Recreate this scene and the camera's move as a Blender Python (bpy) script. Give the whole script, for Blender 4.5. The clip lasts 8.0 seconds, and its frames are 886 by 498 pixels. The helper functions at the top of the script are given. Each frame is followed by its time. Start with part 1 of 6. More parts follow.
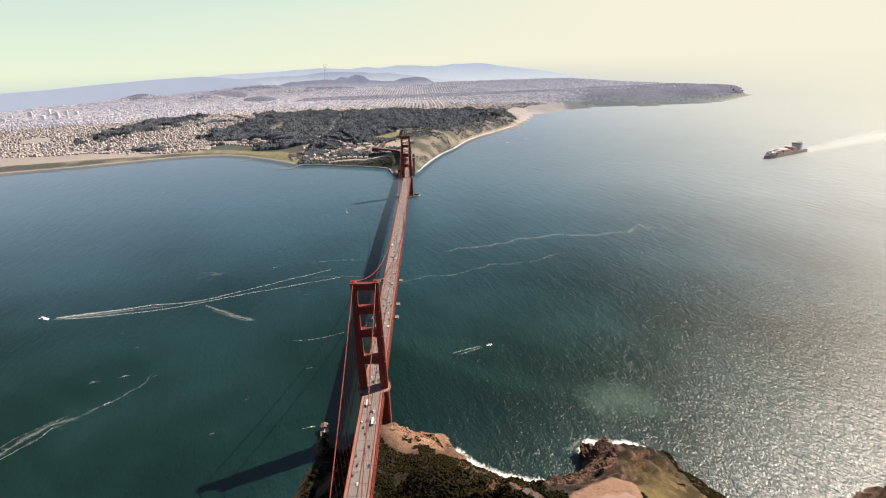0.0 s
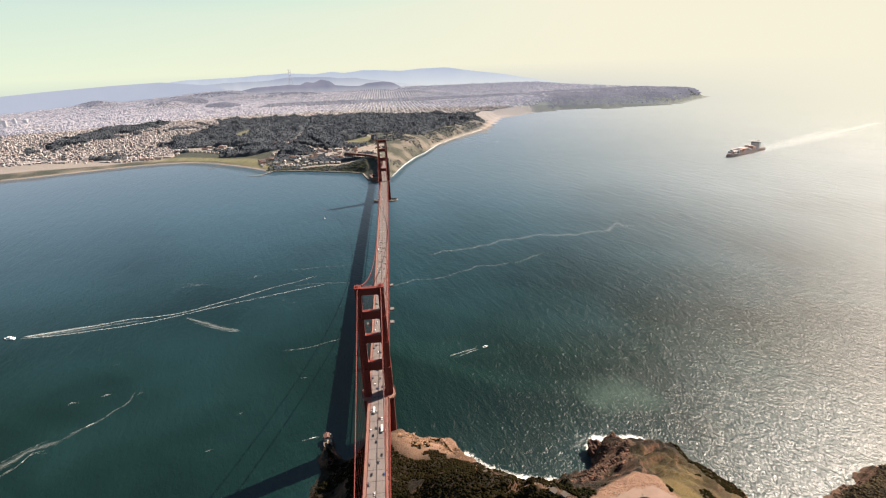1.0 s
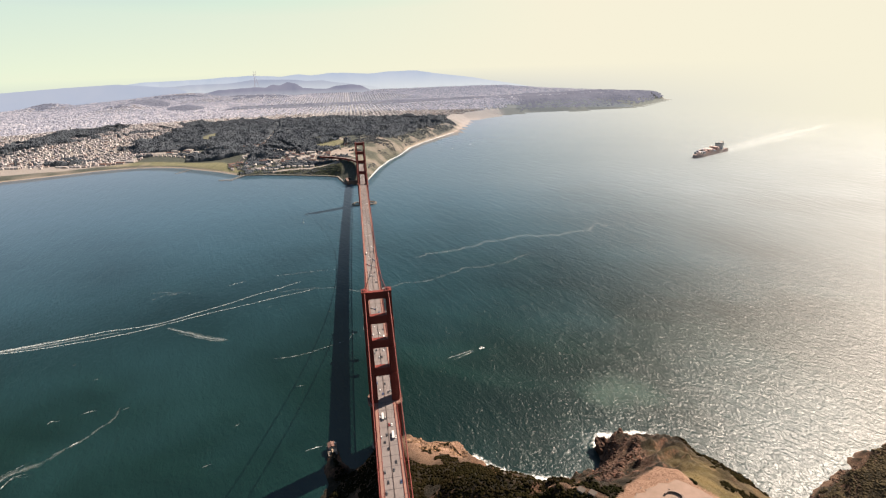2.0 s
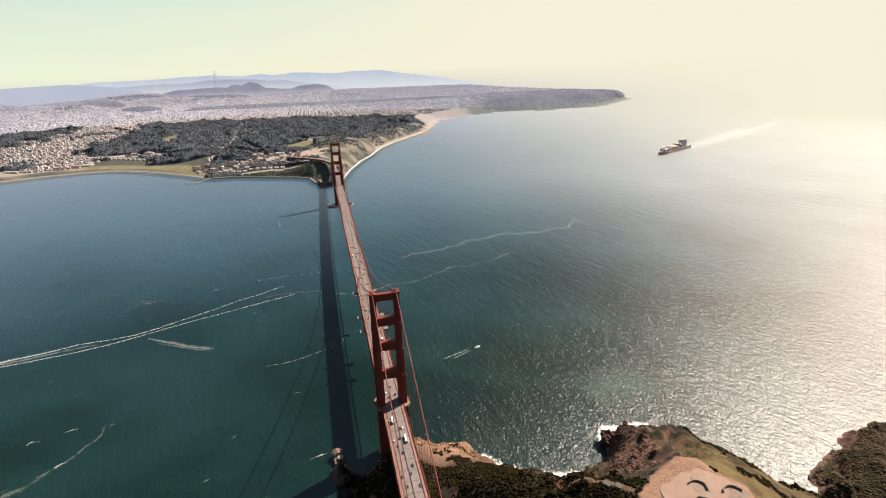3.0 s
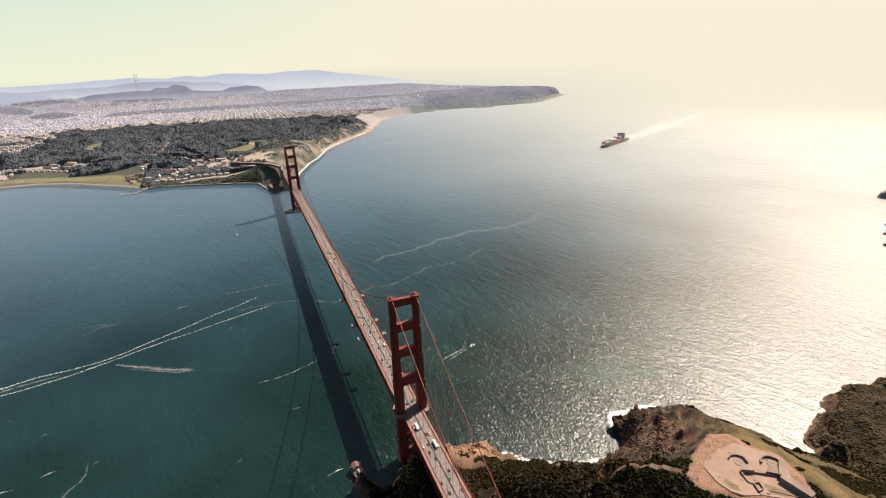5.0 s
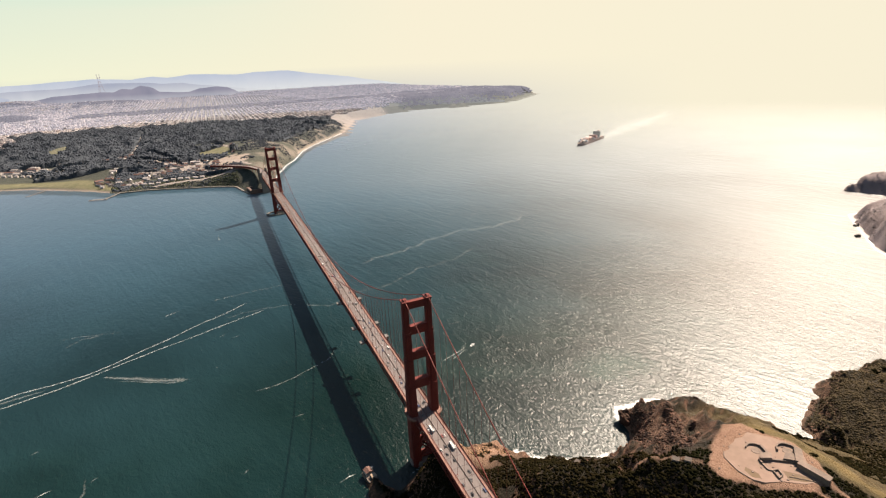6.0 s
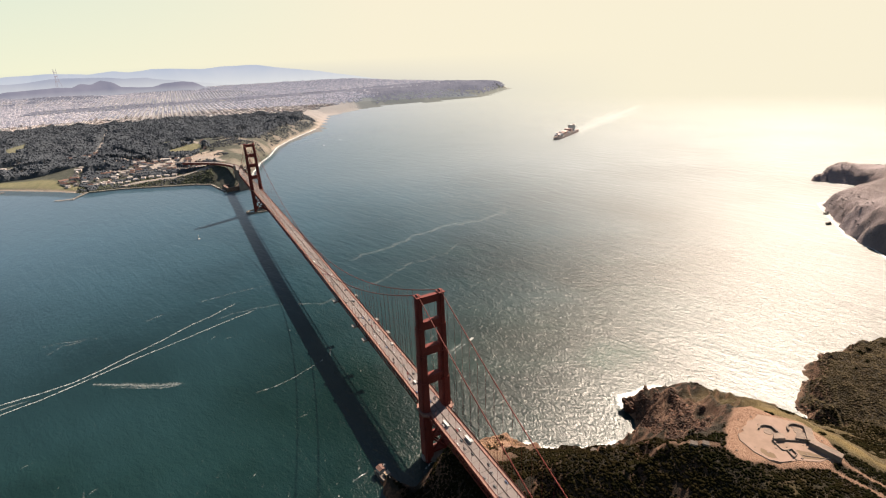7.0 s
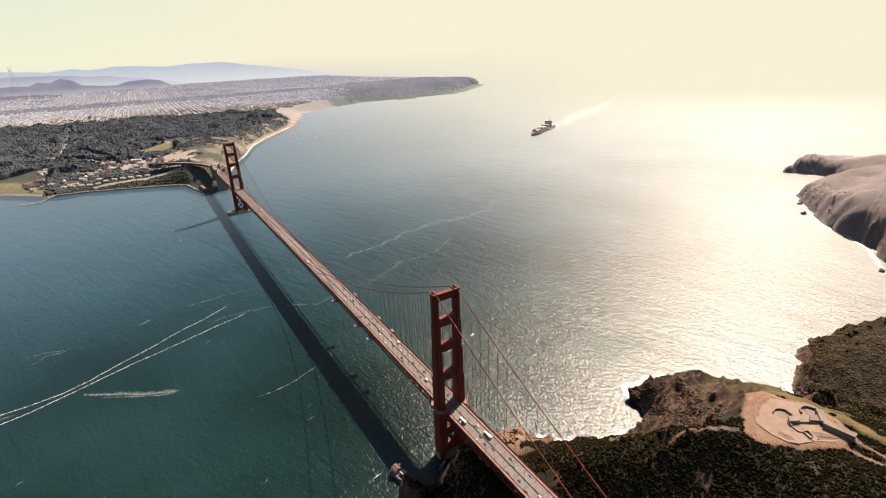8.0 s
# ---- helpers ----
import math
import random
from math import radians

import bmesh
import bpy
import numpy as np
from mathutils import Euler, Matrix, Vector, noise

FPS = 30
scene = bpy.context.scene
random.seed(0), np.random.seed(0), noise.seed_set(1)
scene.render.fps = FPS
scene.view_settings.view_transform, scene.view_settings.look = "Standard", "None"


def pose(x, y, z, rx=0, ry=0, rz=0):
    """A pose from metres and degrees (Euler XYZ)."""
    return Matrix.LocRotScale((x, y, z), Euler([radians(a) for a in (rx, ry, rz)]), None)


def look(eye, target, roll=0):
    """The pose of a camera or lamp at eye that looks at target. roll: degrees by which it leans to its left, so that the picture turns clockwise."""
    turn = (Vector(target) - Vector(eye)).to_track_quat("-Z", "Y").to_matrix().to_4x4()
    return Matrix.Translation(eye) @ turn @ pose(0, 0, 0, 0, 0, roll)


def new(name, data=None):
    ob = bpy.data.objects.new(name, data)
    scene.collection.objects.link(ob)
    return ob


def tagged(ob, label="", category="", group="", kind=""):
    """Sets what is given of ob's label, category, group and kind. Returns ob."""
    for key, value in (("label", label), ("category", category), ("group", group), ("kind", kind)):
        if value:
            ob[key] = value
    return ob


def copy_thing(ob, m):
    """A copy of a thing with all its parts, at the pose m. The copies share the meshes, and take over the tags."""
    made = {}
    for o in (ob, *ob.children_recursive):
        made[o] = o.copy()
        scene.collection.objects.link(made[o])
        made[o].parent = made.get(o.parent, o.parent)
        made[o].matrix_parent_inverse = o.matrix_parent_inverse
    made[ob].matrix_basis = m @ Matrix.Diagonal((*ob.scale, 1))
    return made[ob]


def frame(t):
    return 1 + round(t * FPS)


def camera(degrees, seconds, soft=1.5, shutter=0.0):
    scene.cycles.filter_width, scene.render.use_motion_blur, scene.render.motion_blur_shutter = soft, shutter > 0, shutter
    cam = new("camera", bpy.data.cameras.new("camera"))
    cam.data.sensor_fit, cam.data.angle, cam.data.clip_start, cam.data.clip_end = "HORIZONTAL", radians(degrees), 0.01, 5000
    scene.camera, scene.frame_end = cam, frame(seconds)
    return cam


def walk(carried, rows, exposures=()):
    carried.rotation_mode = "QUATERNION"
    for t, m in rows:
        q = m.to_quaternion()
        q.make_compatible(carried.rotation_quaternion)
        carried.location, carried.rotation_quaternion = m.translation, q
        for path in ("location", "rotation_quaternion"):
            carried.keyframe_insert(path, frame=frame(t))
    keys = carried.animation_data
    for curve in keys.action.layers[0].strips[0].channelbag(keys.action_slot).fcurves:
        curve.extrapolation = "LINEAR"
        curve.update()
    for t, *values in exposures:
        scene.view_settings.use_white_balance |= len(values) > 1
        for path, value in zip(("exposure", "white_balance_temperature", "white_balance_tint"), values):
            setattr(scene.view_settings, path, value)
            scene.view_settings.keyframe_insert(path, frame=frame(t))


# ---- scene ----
cam = camera(83.43, 8.0, soft=1.2)
S = 0.80  # the whole place is kept at this scale
ROWS = [
    (0.0, 84.13, -551.88, 471.57, -20.64, 1.70, -1.90),
    (0.5, 61.95, -548.45, 469.54, -20.47, 1.84, -3.95),
    (1.0, 39.38, -544.19, 467.70, -20.26, 1.92, -6.00),
    (1.5, 16.47, -538.85, 466.36, -20.05, 1.75, -7.88),
    (3.0, -53.19, -518.06, 464.91, -20.17, 1.60, -14.07),
    (3.5, -75.15, -510.40, 465.00, -20.16, 1.57, -16.10),
    (4.0, -95.82, -501.96, 465.46, -20.23, 1.81, -18.18),
    (4.5, -115.52, -492.91, 466.14, -20.44, 2.05, -20.04),
    (6.0, -172.97, -464.21, 468.56, -20.68, 2.32, -25.07),
    (6.5, -192.34, -453.91, 468.82, -20.96, 2.27, -26.78),
    (7.0, -211.96, -442.16, 468.59, -21.36, 2.24, -28.54),
    (7.5, -230.90, -429.72, 468.20, -21.58, 2.27, -30.19),
    (8.0, -249.85, -416.72, 467.84, -21.80, 2.31, -31.89),
]
walk(cam, [(t, pose(S * x, S * y, S * z, 90 + pitch, roll, yaw)) for t, x, y, z, pitch, roll, yaw in ROWS],
     exposures=[(0.0, 1.53, 7150, 17), (4.0, 1.52, 7350, 18), (8.0, 1.52, 7500, 18.5)])

# ---- world, sun ----
SUN_AZ, SUN_EL = 66.0, 47.0  # degrees from +y towards +x; above the horizon
world = bpy.data.worlds.new("sky")
scene.world = world
world.use_nodes = True
wn = world.node_tree
wn.nodes.clear()
w_out = wn.nodes.new("ShaderNodeOutputWorld")
w_bg = wn.nodes.new("ShaderNodeBackground")
w_sky = wn.nodes.new("ShaderNodeTexSky")
w_sky.sky_type = "NISHITA"
w_sky.sun_disc = False
w_sky.sun_elevation = radians(SUN_EL)
w_sky.sun_rotation = radians(SUN_AZ)
w_sky.altitude = 300
w_sky.air_density = 1.0
w_sky.dust_density = 0.9
w_sky.ozone_density = 1.0
w_bg.inputs["Strength"].default_value = 0.06
# the haze at the horizon goes on below it, out over the open sea
w_co = wn.nodes.new("ShaderNodeTexCoord")
w_sep = wn.nodes.new("ShaderNodeSeparateXYZ")
w_max = wn.nodes.new("ShaderNodeMath")
w_max.operation = "MAXIMUM"
w_max.inputs[1].default_value = 0.04
w_cmb = wn.nodes.new("ShaderNodeCombineXYZ")
wn.links.new(w_co.outputs["Generated"], w_sep.inputs[0])
for k in (0, 1):
    wn.links.new(w_sep.outputs[k], w_cmb.inputs[k])
wn.links.new(w_sep.outputs[2], w_max.inputs[0])
wn.links.new(w_max.outputs[0], w_cmb.inputs[2])
wn.links.new(w_cmb.outputs[0], w_sky.inputs[0])
# thick sea haze: never brighter than sunlit cream, greener away from the sun and bluer higher up
def w_math(op, x, y, clamp=False):
    n = wn.nodes.new("ShaderNodeMath")
    n.operation, n.use_clamp = op, clamp
    for k, v in enumerate((x, y)):
        if isinstance(v, (int, float)):
            n.inputs[k].default_value = v
        else:
            wn.links.new(v, n.inputs[k])
    return n.outputs[0]


def w_blend(fac, a, b):
    n = wn.nodes.new("ShaderNodeMix")
    n.data_type = "RGBA"
    wn.links.new(fac, n.inputs["Factor"])
    for k, v in (("A", a), ("B", b)):
        if isinstance(v, tuple):
            n.inputs[k].default_value = (*v, 1)
        else:
            wn.links.new(v, n.inputs[k])
    return n.outputs["Result"]


w_cos = w_math("ADD", w_math("MULTIPLY", w_sep.outputs[0], math.sin(radians(SUN_AZ))), w_math("MULTIPLY", w_sep.outputs[1], math.cos(radians(SUN_AZ))))
w_away = w_math("MULTIPLY", w_math("SUBTRACT", 0.72, w_cos), 1.15, True)
w_high = w_math("MULTIPLY", w_math("MULTIPLY", w_sep.outputs[2], 8.5, True), w_away)
w_haze = w_blend(w_high, w_blend(w_away, (4.94, 5.17, 4.35), (4.45, 5.4, 4.35)), (3.35, 4.7, 4.5))
# overhead the air is clear and deeper blue
w_top = w_math("MULTIPLY", w_math("SUBTRACT", w_sep.outputs[2], 0.14), 2.6, True)
w_haze = w_blend(w_top, w_haze, (0.85, 1.5, 2.55))
# below the horizon lies the thick lower air, blue away from the sun
w_low = w_math("MULTIPLY", w_math("MULTIPLY", w_sep.outputs[2], -15.0, True), w_math("MULTIPLY", w_math("SUBTRACT", 0.96, w_cos), 2.6, True))
w_haze = w_blend(w_low, w_haze, (2.45, 3.05, 3.75))
w_min = wn.nodes.new("ShaderNodeMix")
w_min.data_type, w_min.blend_type = "RGBA", "DARKEN"
w_min.inputs["Factor"].default_value = 1.0
wn.links.new(w_haze, w_min.inputs["B"])
wn.links.new(w_sky.outputs[0], w_min.inputs["A"])
wn.links.new(w_min.outputs["Result"], w_bg.inputs[0])
wn.links.new(w_bg.outputs[0], w_out.inputs[0])

sun_data = bpy.data.lights.new("sun", "SUN")
sun_data.energy = 5.0
sun_data.angle = radians(0.6)
sun_data.color = (1.0, 0.93, 0.82)
sun = new("sun", sun_data)
sx, sy, sz = (math.sin(radians(SUN_AZ)) * math.cos(radians(SUN_EL)), math.cos(radians(SUN_AZ)) * math.cos(radians(SUN_EL)), math.sin(radians(SUN_EL)))
sun.matrix_world = look((900 * sx, 900 * sy, 900 * sz), (0, 0, 0))

# ---- helpers of this scene (true metres; S is applied at the top level) ----
rng = np.random.default_rng(7)


def hash2(ix, iy, seed):
    h = (ix.astype(np.int64) * 374761393 + iy.astype(np.int64) * 668265263 + seed * 1442695041) & 0x7FFFFFFF
    h = ((h ^ (h >> 13)) * 1274126177) & 0x7FFFFFFF
    return ((h ^ (h >> 16)) & 0xFFFF) / 65535.0


def vnoise(x, y, seed=0):
    ix, iy = np.floor(x), np.floor(y)
    fx, fy = x - ix, y - iy
    fx, fy = fx * fx * (3 - 2 * fx), fy * fy * (3 - 2 * fy)
    a, b = hash2(ix, iy, seed), hash2(ix + 1, iy, seed)
    c, d = hash2(ix, iy + 1, seed), hash2(ix + 1, iy + 1, seed)
    return (a * (1 - fx) + b * fx) * (1 - fy) + (c * (1 - fx) + d * fx) * fy - 0.5


def fbm(x, y, size, octaves=4, seed=0):
    out, amp = 0, 1.0
    for o in range(octaves):
        out = out + amp * vnoise(x / size + 17.3 * o, y / size - 9.1 * o, seed + o)
        amp, size = amp * 0.5, size * 0.5
    return out


def inside_dist(x, y, poly):
    """Distance to the outline of poly, positive inside."""
    p = np.array(poly, float)
    best = np.full(x.shape, 1e18)
    odd = np.zeros(x.shape, bool)
    for (ax, ay), (bx, by) in zip(p, np.roll(p, -1, 0)):
        dx, dy = bx - ax, by - ay
        t = np.clip(((x - ax) * dx + (y - ay) * dy) / (dx * dx + dy * dy), 0, 1)
        best = np.minimum(best, (x - ax - t * dx) ** 2 + (y - ay - t * dy) ** 2)
        cross = (ay > y) != (by > y)
        odd ^= cross & (x < dx * (y - ay) / (dy if dy else 1e-9) + ax)
    return np.sqrt(best) * np.where(odd, 1, -1)


def blend_heights(x, y, knots, power=3.0):
    """Smooth surface through knots (x, y, z), weighted by distance."""
    num, den = 0, 0
    for kx, ky, kz in knots:
        w = 1 / (((x - kx) ** 2 + (y - ky) ** 2) ** (power / 2) + 200)
        num, den = num + w * kz, den + w
    return num / den


# what lies farther off than NEAR is drawn together towards FAR, in its true direction
C0 = np.array([-80.0, -500.0, 467.0])
NEAR, FAR = 3600.0, 5700.0


def drawn_in(p):
    p = np.asarray(p, float)
    d = np.linalg.norm(p - C0, axis=-1)
    e = np.where(d < NEAR, d, NEAR + (FAR - NEAR) * (1 - np.exp(-(np.maximum(d, NEAR) - NEAR) / (FAR - NEAR))))
    return C0 + (p - C0) * (e / d)[..., None]


def raw_mesh(name, verts, faces, mats, smooth=False):
    me = bpy.data.meshes.new(name)
    me.from_pydata([tuple(map(float, v)) for v in verts], [], [tuple(map(int, f)) for f in faces])
    for m in mats if isinstance(mats, (list, tuple)) else [mats]:
        me.materials.append(m)
    if smooth:
        me.shade_smooth()
    me.update()
    return me


def thing(name, at=(0, 0, 0), turn=0.0, label="", category="", group="", kind="", data=None):
    """A top-level object, an Empty unless it has data, at a place in true metres."""
    ob = new(name, data)
    ob.location = [S * c for c in at]
    ob.rotation_euler = (0, 0, radians(turn))
    ob.scale = (S, S, S)
    return tagged(ob, label, category, group, kind)


def part(name, bm, material, parent, label="", at=None, kind=""):
    """One mesh object under a thing or under a part."""
    if isinstance(bm, bmesh.types.BMesh):
        me = bpy.data.meshes.new(name)
        bmesh.ops.recalc_face_normals(bm, faces=bm.faces)
        bm.to_mesh(me)
        bm.free()
        me.materials.append(material)
    else:
        me = bm
    ob = new(name, me)
    ob.parent = parent
    if at:
        ob.location = at
    return tagged(ob, label, "", "", kind)


def box(bm, x0, x1, y0, y1, z0, z1, taper=1.0):
    """A box in bm; taper shrinks its top."""
    cx, cy = (x0 + x1) / 2, (y0 + y1) / 2
    vs = []
    for z, k in ((z0, 1.0), (z1, taper)):
        for x, y in ((x0, y0), (x1, y0), (x1, y1), (x0, y1)):
            vs.append(bm.verts.new((cx + (x - cx) * k, cy + (y - cy) * k, z)))
    for f in ((3, 2, 1, 0), (4, 5, 6, 7), (0, 1, 5, 4), (1, 2, 6, 5), (2, 3, 7, 6), (3, 0, 4, 7)):
        bm.faces.new([vs[i] for i in f])
    return bm


def beam(bm, a, b, w, h):
    """A straight bar from a to b, w wide and h high."""
    a, b = Vector(a), Vector(b)
    d = (b - a).normalized()
    side = d.cross(Vector((0, 0, 1)))
    side = side.normalized() if side.length > 1e-4 else Vector((1, 0, 0))
    up = side.cross(d).normalized()
    vs = [bm.verts.new(p + side * (sx_ * w / 2) + up * (su * h / 2)) for p in (a, b) for sx_, su in ((-1, -1), (1, -1), (1, 1), (-1, 1))]
    for f in ((3, 2, 1, 0), (4, 5, 6, 7), (0, 1, 5, 4), (1, 2, 6, 5), (2, 3, 7, 6), (3, 0, 4, 7)):
        bm.faces.new([vs[i] for i in f])
    return bm


def prism(bm, outline, axis, lo, hi):
    """Extrude a closed outline of 2D points along an axis ('x', 'y' or 'z')."""
    def at(u, v, w):
        return {"x": (w, u, v), "y": (u, w, v), "z": (u, v, w)}[axis]
    a = [bm.verts.new(at(u, v, lo)) for u, v in outline]
    b = [bm.verts.new(at(u, v, hi)) for u, v in outline]
    bm.faces.new(a)
    bm.faces.new(list(reversed(b)))
    n = len(a)
    for i in range(n):
        bm.faces.new((a[i], a[(i + 1) % n], b[(i + 1) % n], b[i]))
    return bm


def tube(bm, pts, r, sides=8):
    """A round bar along pts."""
    rings = []
    for i, p in enumerate(pts):
        p = Vector(p)
        d = (Vector(pts[min(i + 1, len(pts) - 1)]) - Vector(pts[max(i - 1, 0)])).normalized()
        s_ = d.cross(Vector((0, 0, 1)))
        s_ = s_.normalized() if s_.length > 1e-4 else Vector((1, 0, 0))
        u = s_.cross(d).normalized()
        rings.append([bm.verts.new(p + (s_ * math.cos(q) + u * math.sin(q)) * r) for q in [2 * math.pi * k / sides for k in range(sides)]])
    for a, b in zip(rings, rings[1:]):
        for k in range(sides):
            bm.faces.new((a[k], a[(k + 1) % sides], b[(k + 1) % sides], b[k]))
    bm.faces.new(list(reversed(rings[0])))
    bm.faces.new(rings[-1])
    return bm


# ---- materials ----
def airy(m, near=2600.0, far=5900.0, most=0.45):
    """Puts distance haze into the material: far land turns partly transparent towards the sky's light."""
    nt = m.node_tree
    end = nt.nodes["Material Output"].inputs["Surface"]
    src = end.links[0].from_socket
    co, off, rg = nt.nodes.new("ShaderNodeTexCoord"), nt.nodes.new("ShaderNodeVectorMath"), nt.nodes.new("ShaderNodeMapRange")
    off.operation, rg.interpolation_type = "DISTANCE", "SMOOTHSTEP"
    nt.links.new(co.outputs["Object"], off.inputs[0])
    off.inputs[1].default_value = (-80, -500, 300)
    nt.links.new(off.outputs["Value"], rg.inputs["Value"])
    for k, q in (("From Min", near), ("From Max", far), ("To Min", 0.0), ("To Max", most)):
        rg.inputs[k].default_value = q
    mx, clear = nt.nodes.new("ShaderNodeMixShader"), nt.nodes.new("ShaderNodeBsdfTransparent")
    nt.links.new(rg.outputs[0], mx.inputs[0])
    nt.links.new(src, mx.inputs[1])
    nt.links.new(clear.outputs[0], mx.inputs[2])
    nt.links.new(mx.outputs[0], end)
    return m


ALBEDO_SCALE = 0.68  # scales every base colour down to balance the raised exposure


# scales one base colour by the factor above
def worn(c):
    return [ALBEDO_SCALE * x for x in c]


def material(name, color, rough=0.7, metal=0.0, vary=0.25, size=1.0, bump=0.0, bump_size=None, tint=None, random=0.0, island=0.0, spec=0.5):
    """A surface with two scales of variation, fine relief, and differences between pieces."""
    m = bpy.data.materials.new(name)
    m.use_nodes = True
    nt = m.node_tree
    b = nt.nodes["Principled BSDF"]
    b.inputs["Roughness"].default_value, b.inputs["Metallic"].default_value = rough, metal
    b.inputs["Specular IOR Level"].default_value = spec
    co = nt.nodes.new("ShaderNodeTexCoord")
    mix = None
    base = [*worn(color), 1]
    dark = [*worn(tint or [c * 0.6 for c in color]), 1]
    n1 = nt.nodes.new("ShaderNodeTexNoise")
    n1.inputs["Scale"].default_value, n1.inputs["Detail"].default_value, n1.inputs["Roughness"].default_value = 1 / size, 6, 0.65
    n2 = nt.nodes.new("ShaderNodeTexNoise")
    n2.inputs["Scale"].default_value, n2.inputs["Detail"].default_value = 0.12 / size, 3
    for n in (n1, n2):
        nt.links.new(co.outputs["Object"], n.inputs["Vector"])
    add = nt.nodes.new("ShaderNodeMath")
    add.operation = "ADD"
    nt.links.new(n1.outputs["Fac"], add.inputs[0])
    nt.links.new(n2.outputs["Fac"], add.inputs[1])
    rg = nt.nodes.new("ShaderNodeMapRange")
    rg.inputs["From Min"].default_value, rg.inputs["From Max"].default_value = 0.75, 1.25
    rg.inputs["To Min"].default_value, rg.inputs["To Max"].default_value = 0, min(1.0, vary * 2)
    nt.links.new(add.outputs[0], rg.inputs["Value"])
    mix = nt.nodes.new("ShaderNodeMix")
    mix.data_type = "RGBA"
    mix.inputs["A"].default_value, mix.inputs["B"].default_value = base, dark
    nt.links.new(rg.outputs[0], mix.inputs["Factor"])
    out = mix.outputs["Result"]
    for kind, amount in (("ob", random), ("island", island)):
        if amount:
            src = nt.nodes.new("ShaderNodeObjectInfo" if kind == "ob" else "ShaderNodeNewGeometry")
            hsv = nt.nodes.new("ShaderNodeHueSaturation")
            r2 = nt.nodes.new("ShaderNodeMapRange")
            r2.inputs["To Min"].default_value, r2.inputs["To Max"].default_value = 1 - amount, 1 + amount
            nt.links.new(src.outputs["Random" if kind == "ob" else "Random Per Island"], r2.inputs["Value"])
            nt.links.new(r2.outputs[0], hsv.inputs["Value"])
            nt.links.new(out, hsv.inputs["Color"])
            out = hsv.outputs["Color"]
    nt.links.new(out, b.inputs["Base Color"])
    if bump:
        n3 = nt.nodes.new("ShaderNodeTexNoise")
        n3.inputs["Scale"].default_value, n3.inputs["Detail"].default_value = 1 / (bump_size or size), 5
        nt.links.new(co.outputs["Object"], n3.inputs["Vector"])
        bp = nt.nodes.new("ShaderNodeBump")
        bp.inputs["Strength"].default_value, bp.inputs["Distance"].default_value = 1.0, bump
        nt.links.new(n3.outputs["Fac"], bp.inputs["Height"])
        nt.links.new(bp.outputs[0], b.inputs["Normal"])
    return m


def palette(name, colors, rough=0.8, island=True):
    """One of a few colours for each piece."""
    m = bpy.data.materials.new(name)
    m.use_nodes = True
    nt = m.node_tree
    b = nt.nodes["Principled BSDF"]
    b.inputs["Roughness"].default_value = rough
    src = nt.nodes.new("ShaderNodeNewGeometry" if island else "ShaderNodeObjectInfo")
    ramp = nt.nodes.new("ShaderNodeValToRGB")
    ramp.color_ramp.interpolation = "CONSTANT"
    els = ramp.color_ramp.elements
    while len(els) < len(colors):
        els.new(0.5)
    for i, c in enumerate(colors):
        els[i].position = i / len(colors)
        els[i].color = (*worn(c), 1)
    nt.links.new(src.outputs["Random Per Island" if island else "Random"], ramp.inputs[0])
    nt.links.new(ramp.outputs[0], b.inputs["Base Color"])
    return m


ORANGE = material("orange_paint", (0.185, 0.027, 0.019), 0.65, vary=0.4, size=3.0, tint=(0.120, 0.022, 0.017), spec=0.25)
ROAD = material("worn_concrete_roadway", (0.178, 0.148, 0.140), 0.85, vary=0.4, size=2.5, tint=(0.12, 0.098, 0.092))
WALKWAY = material("red_walkway", (0.24, 0.12, 0.09), 0.8, vary=0.3, size=2.0)
CONCRETE = material("weathered_concrete", (0.25, 0.22, 0.19), 0.9, vary=0.45, size=1.5, tint=(0.14, 0.12, 0.105))
DARK_JOINT = material("dark_joint", (0.06, 0.05, 0.05), 0.9)
BARRIER = material("dark_lane_barrier", (0.085, 0.055, 0.045), 0.7)
ROOF_RED = material("red_tile_roof", (0.15, 0.072, 0.055), 0.85, vary=0.3, size=2.0)
WHITE_WALL = material("white_render", (0.40, 0.35, 0.31), 0.85, vary=0.2, size=2.0)
SAND = material("pale_sand", (0.30, 0.22, 0.16), 0.95, vary=0.3, size=6.0, tint=(0.42, 0.31, 0.22))


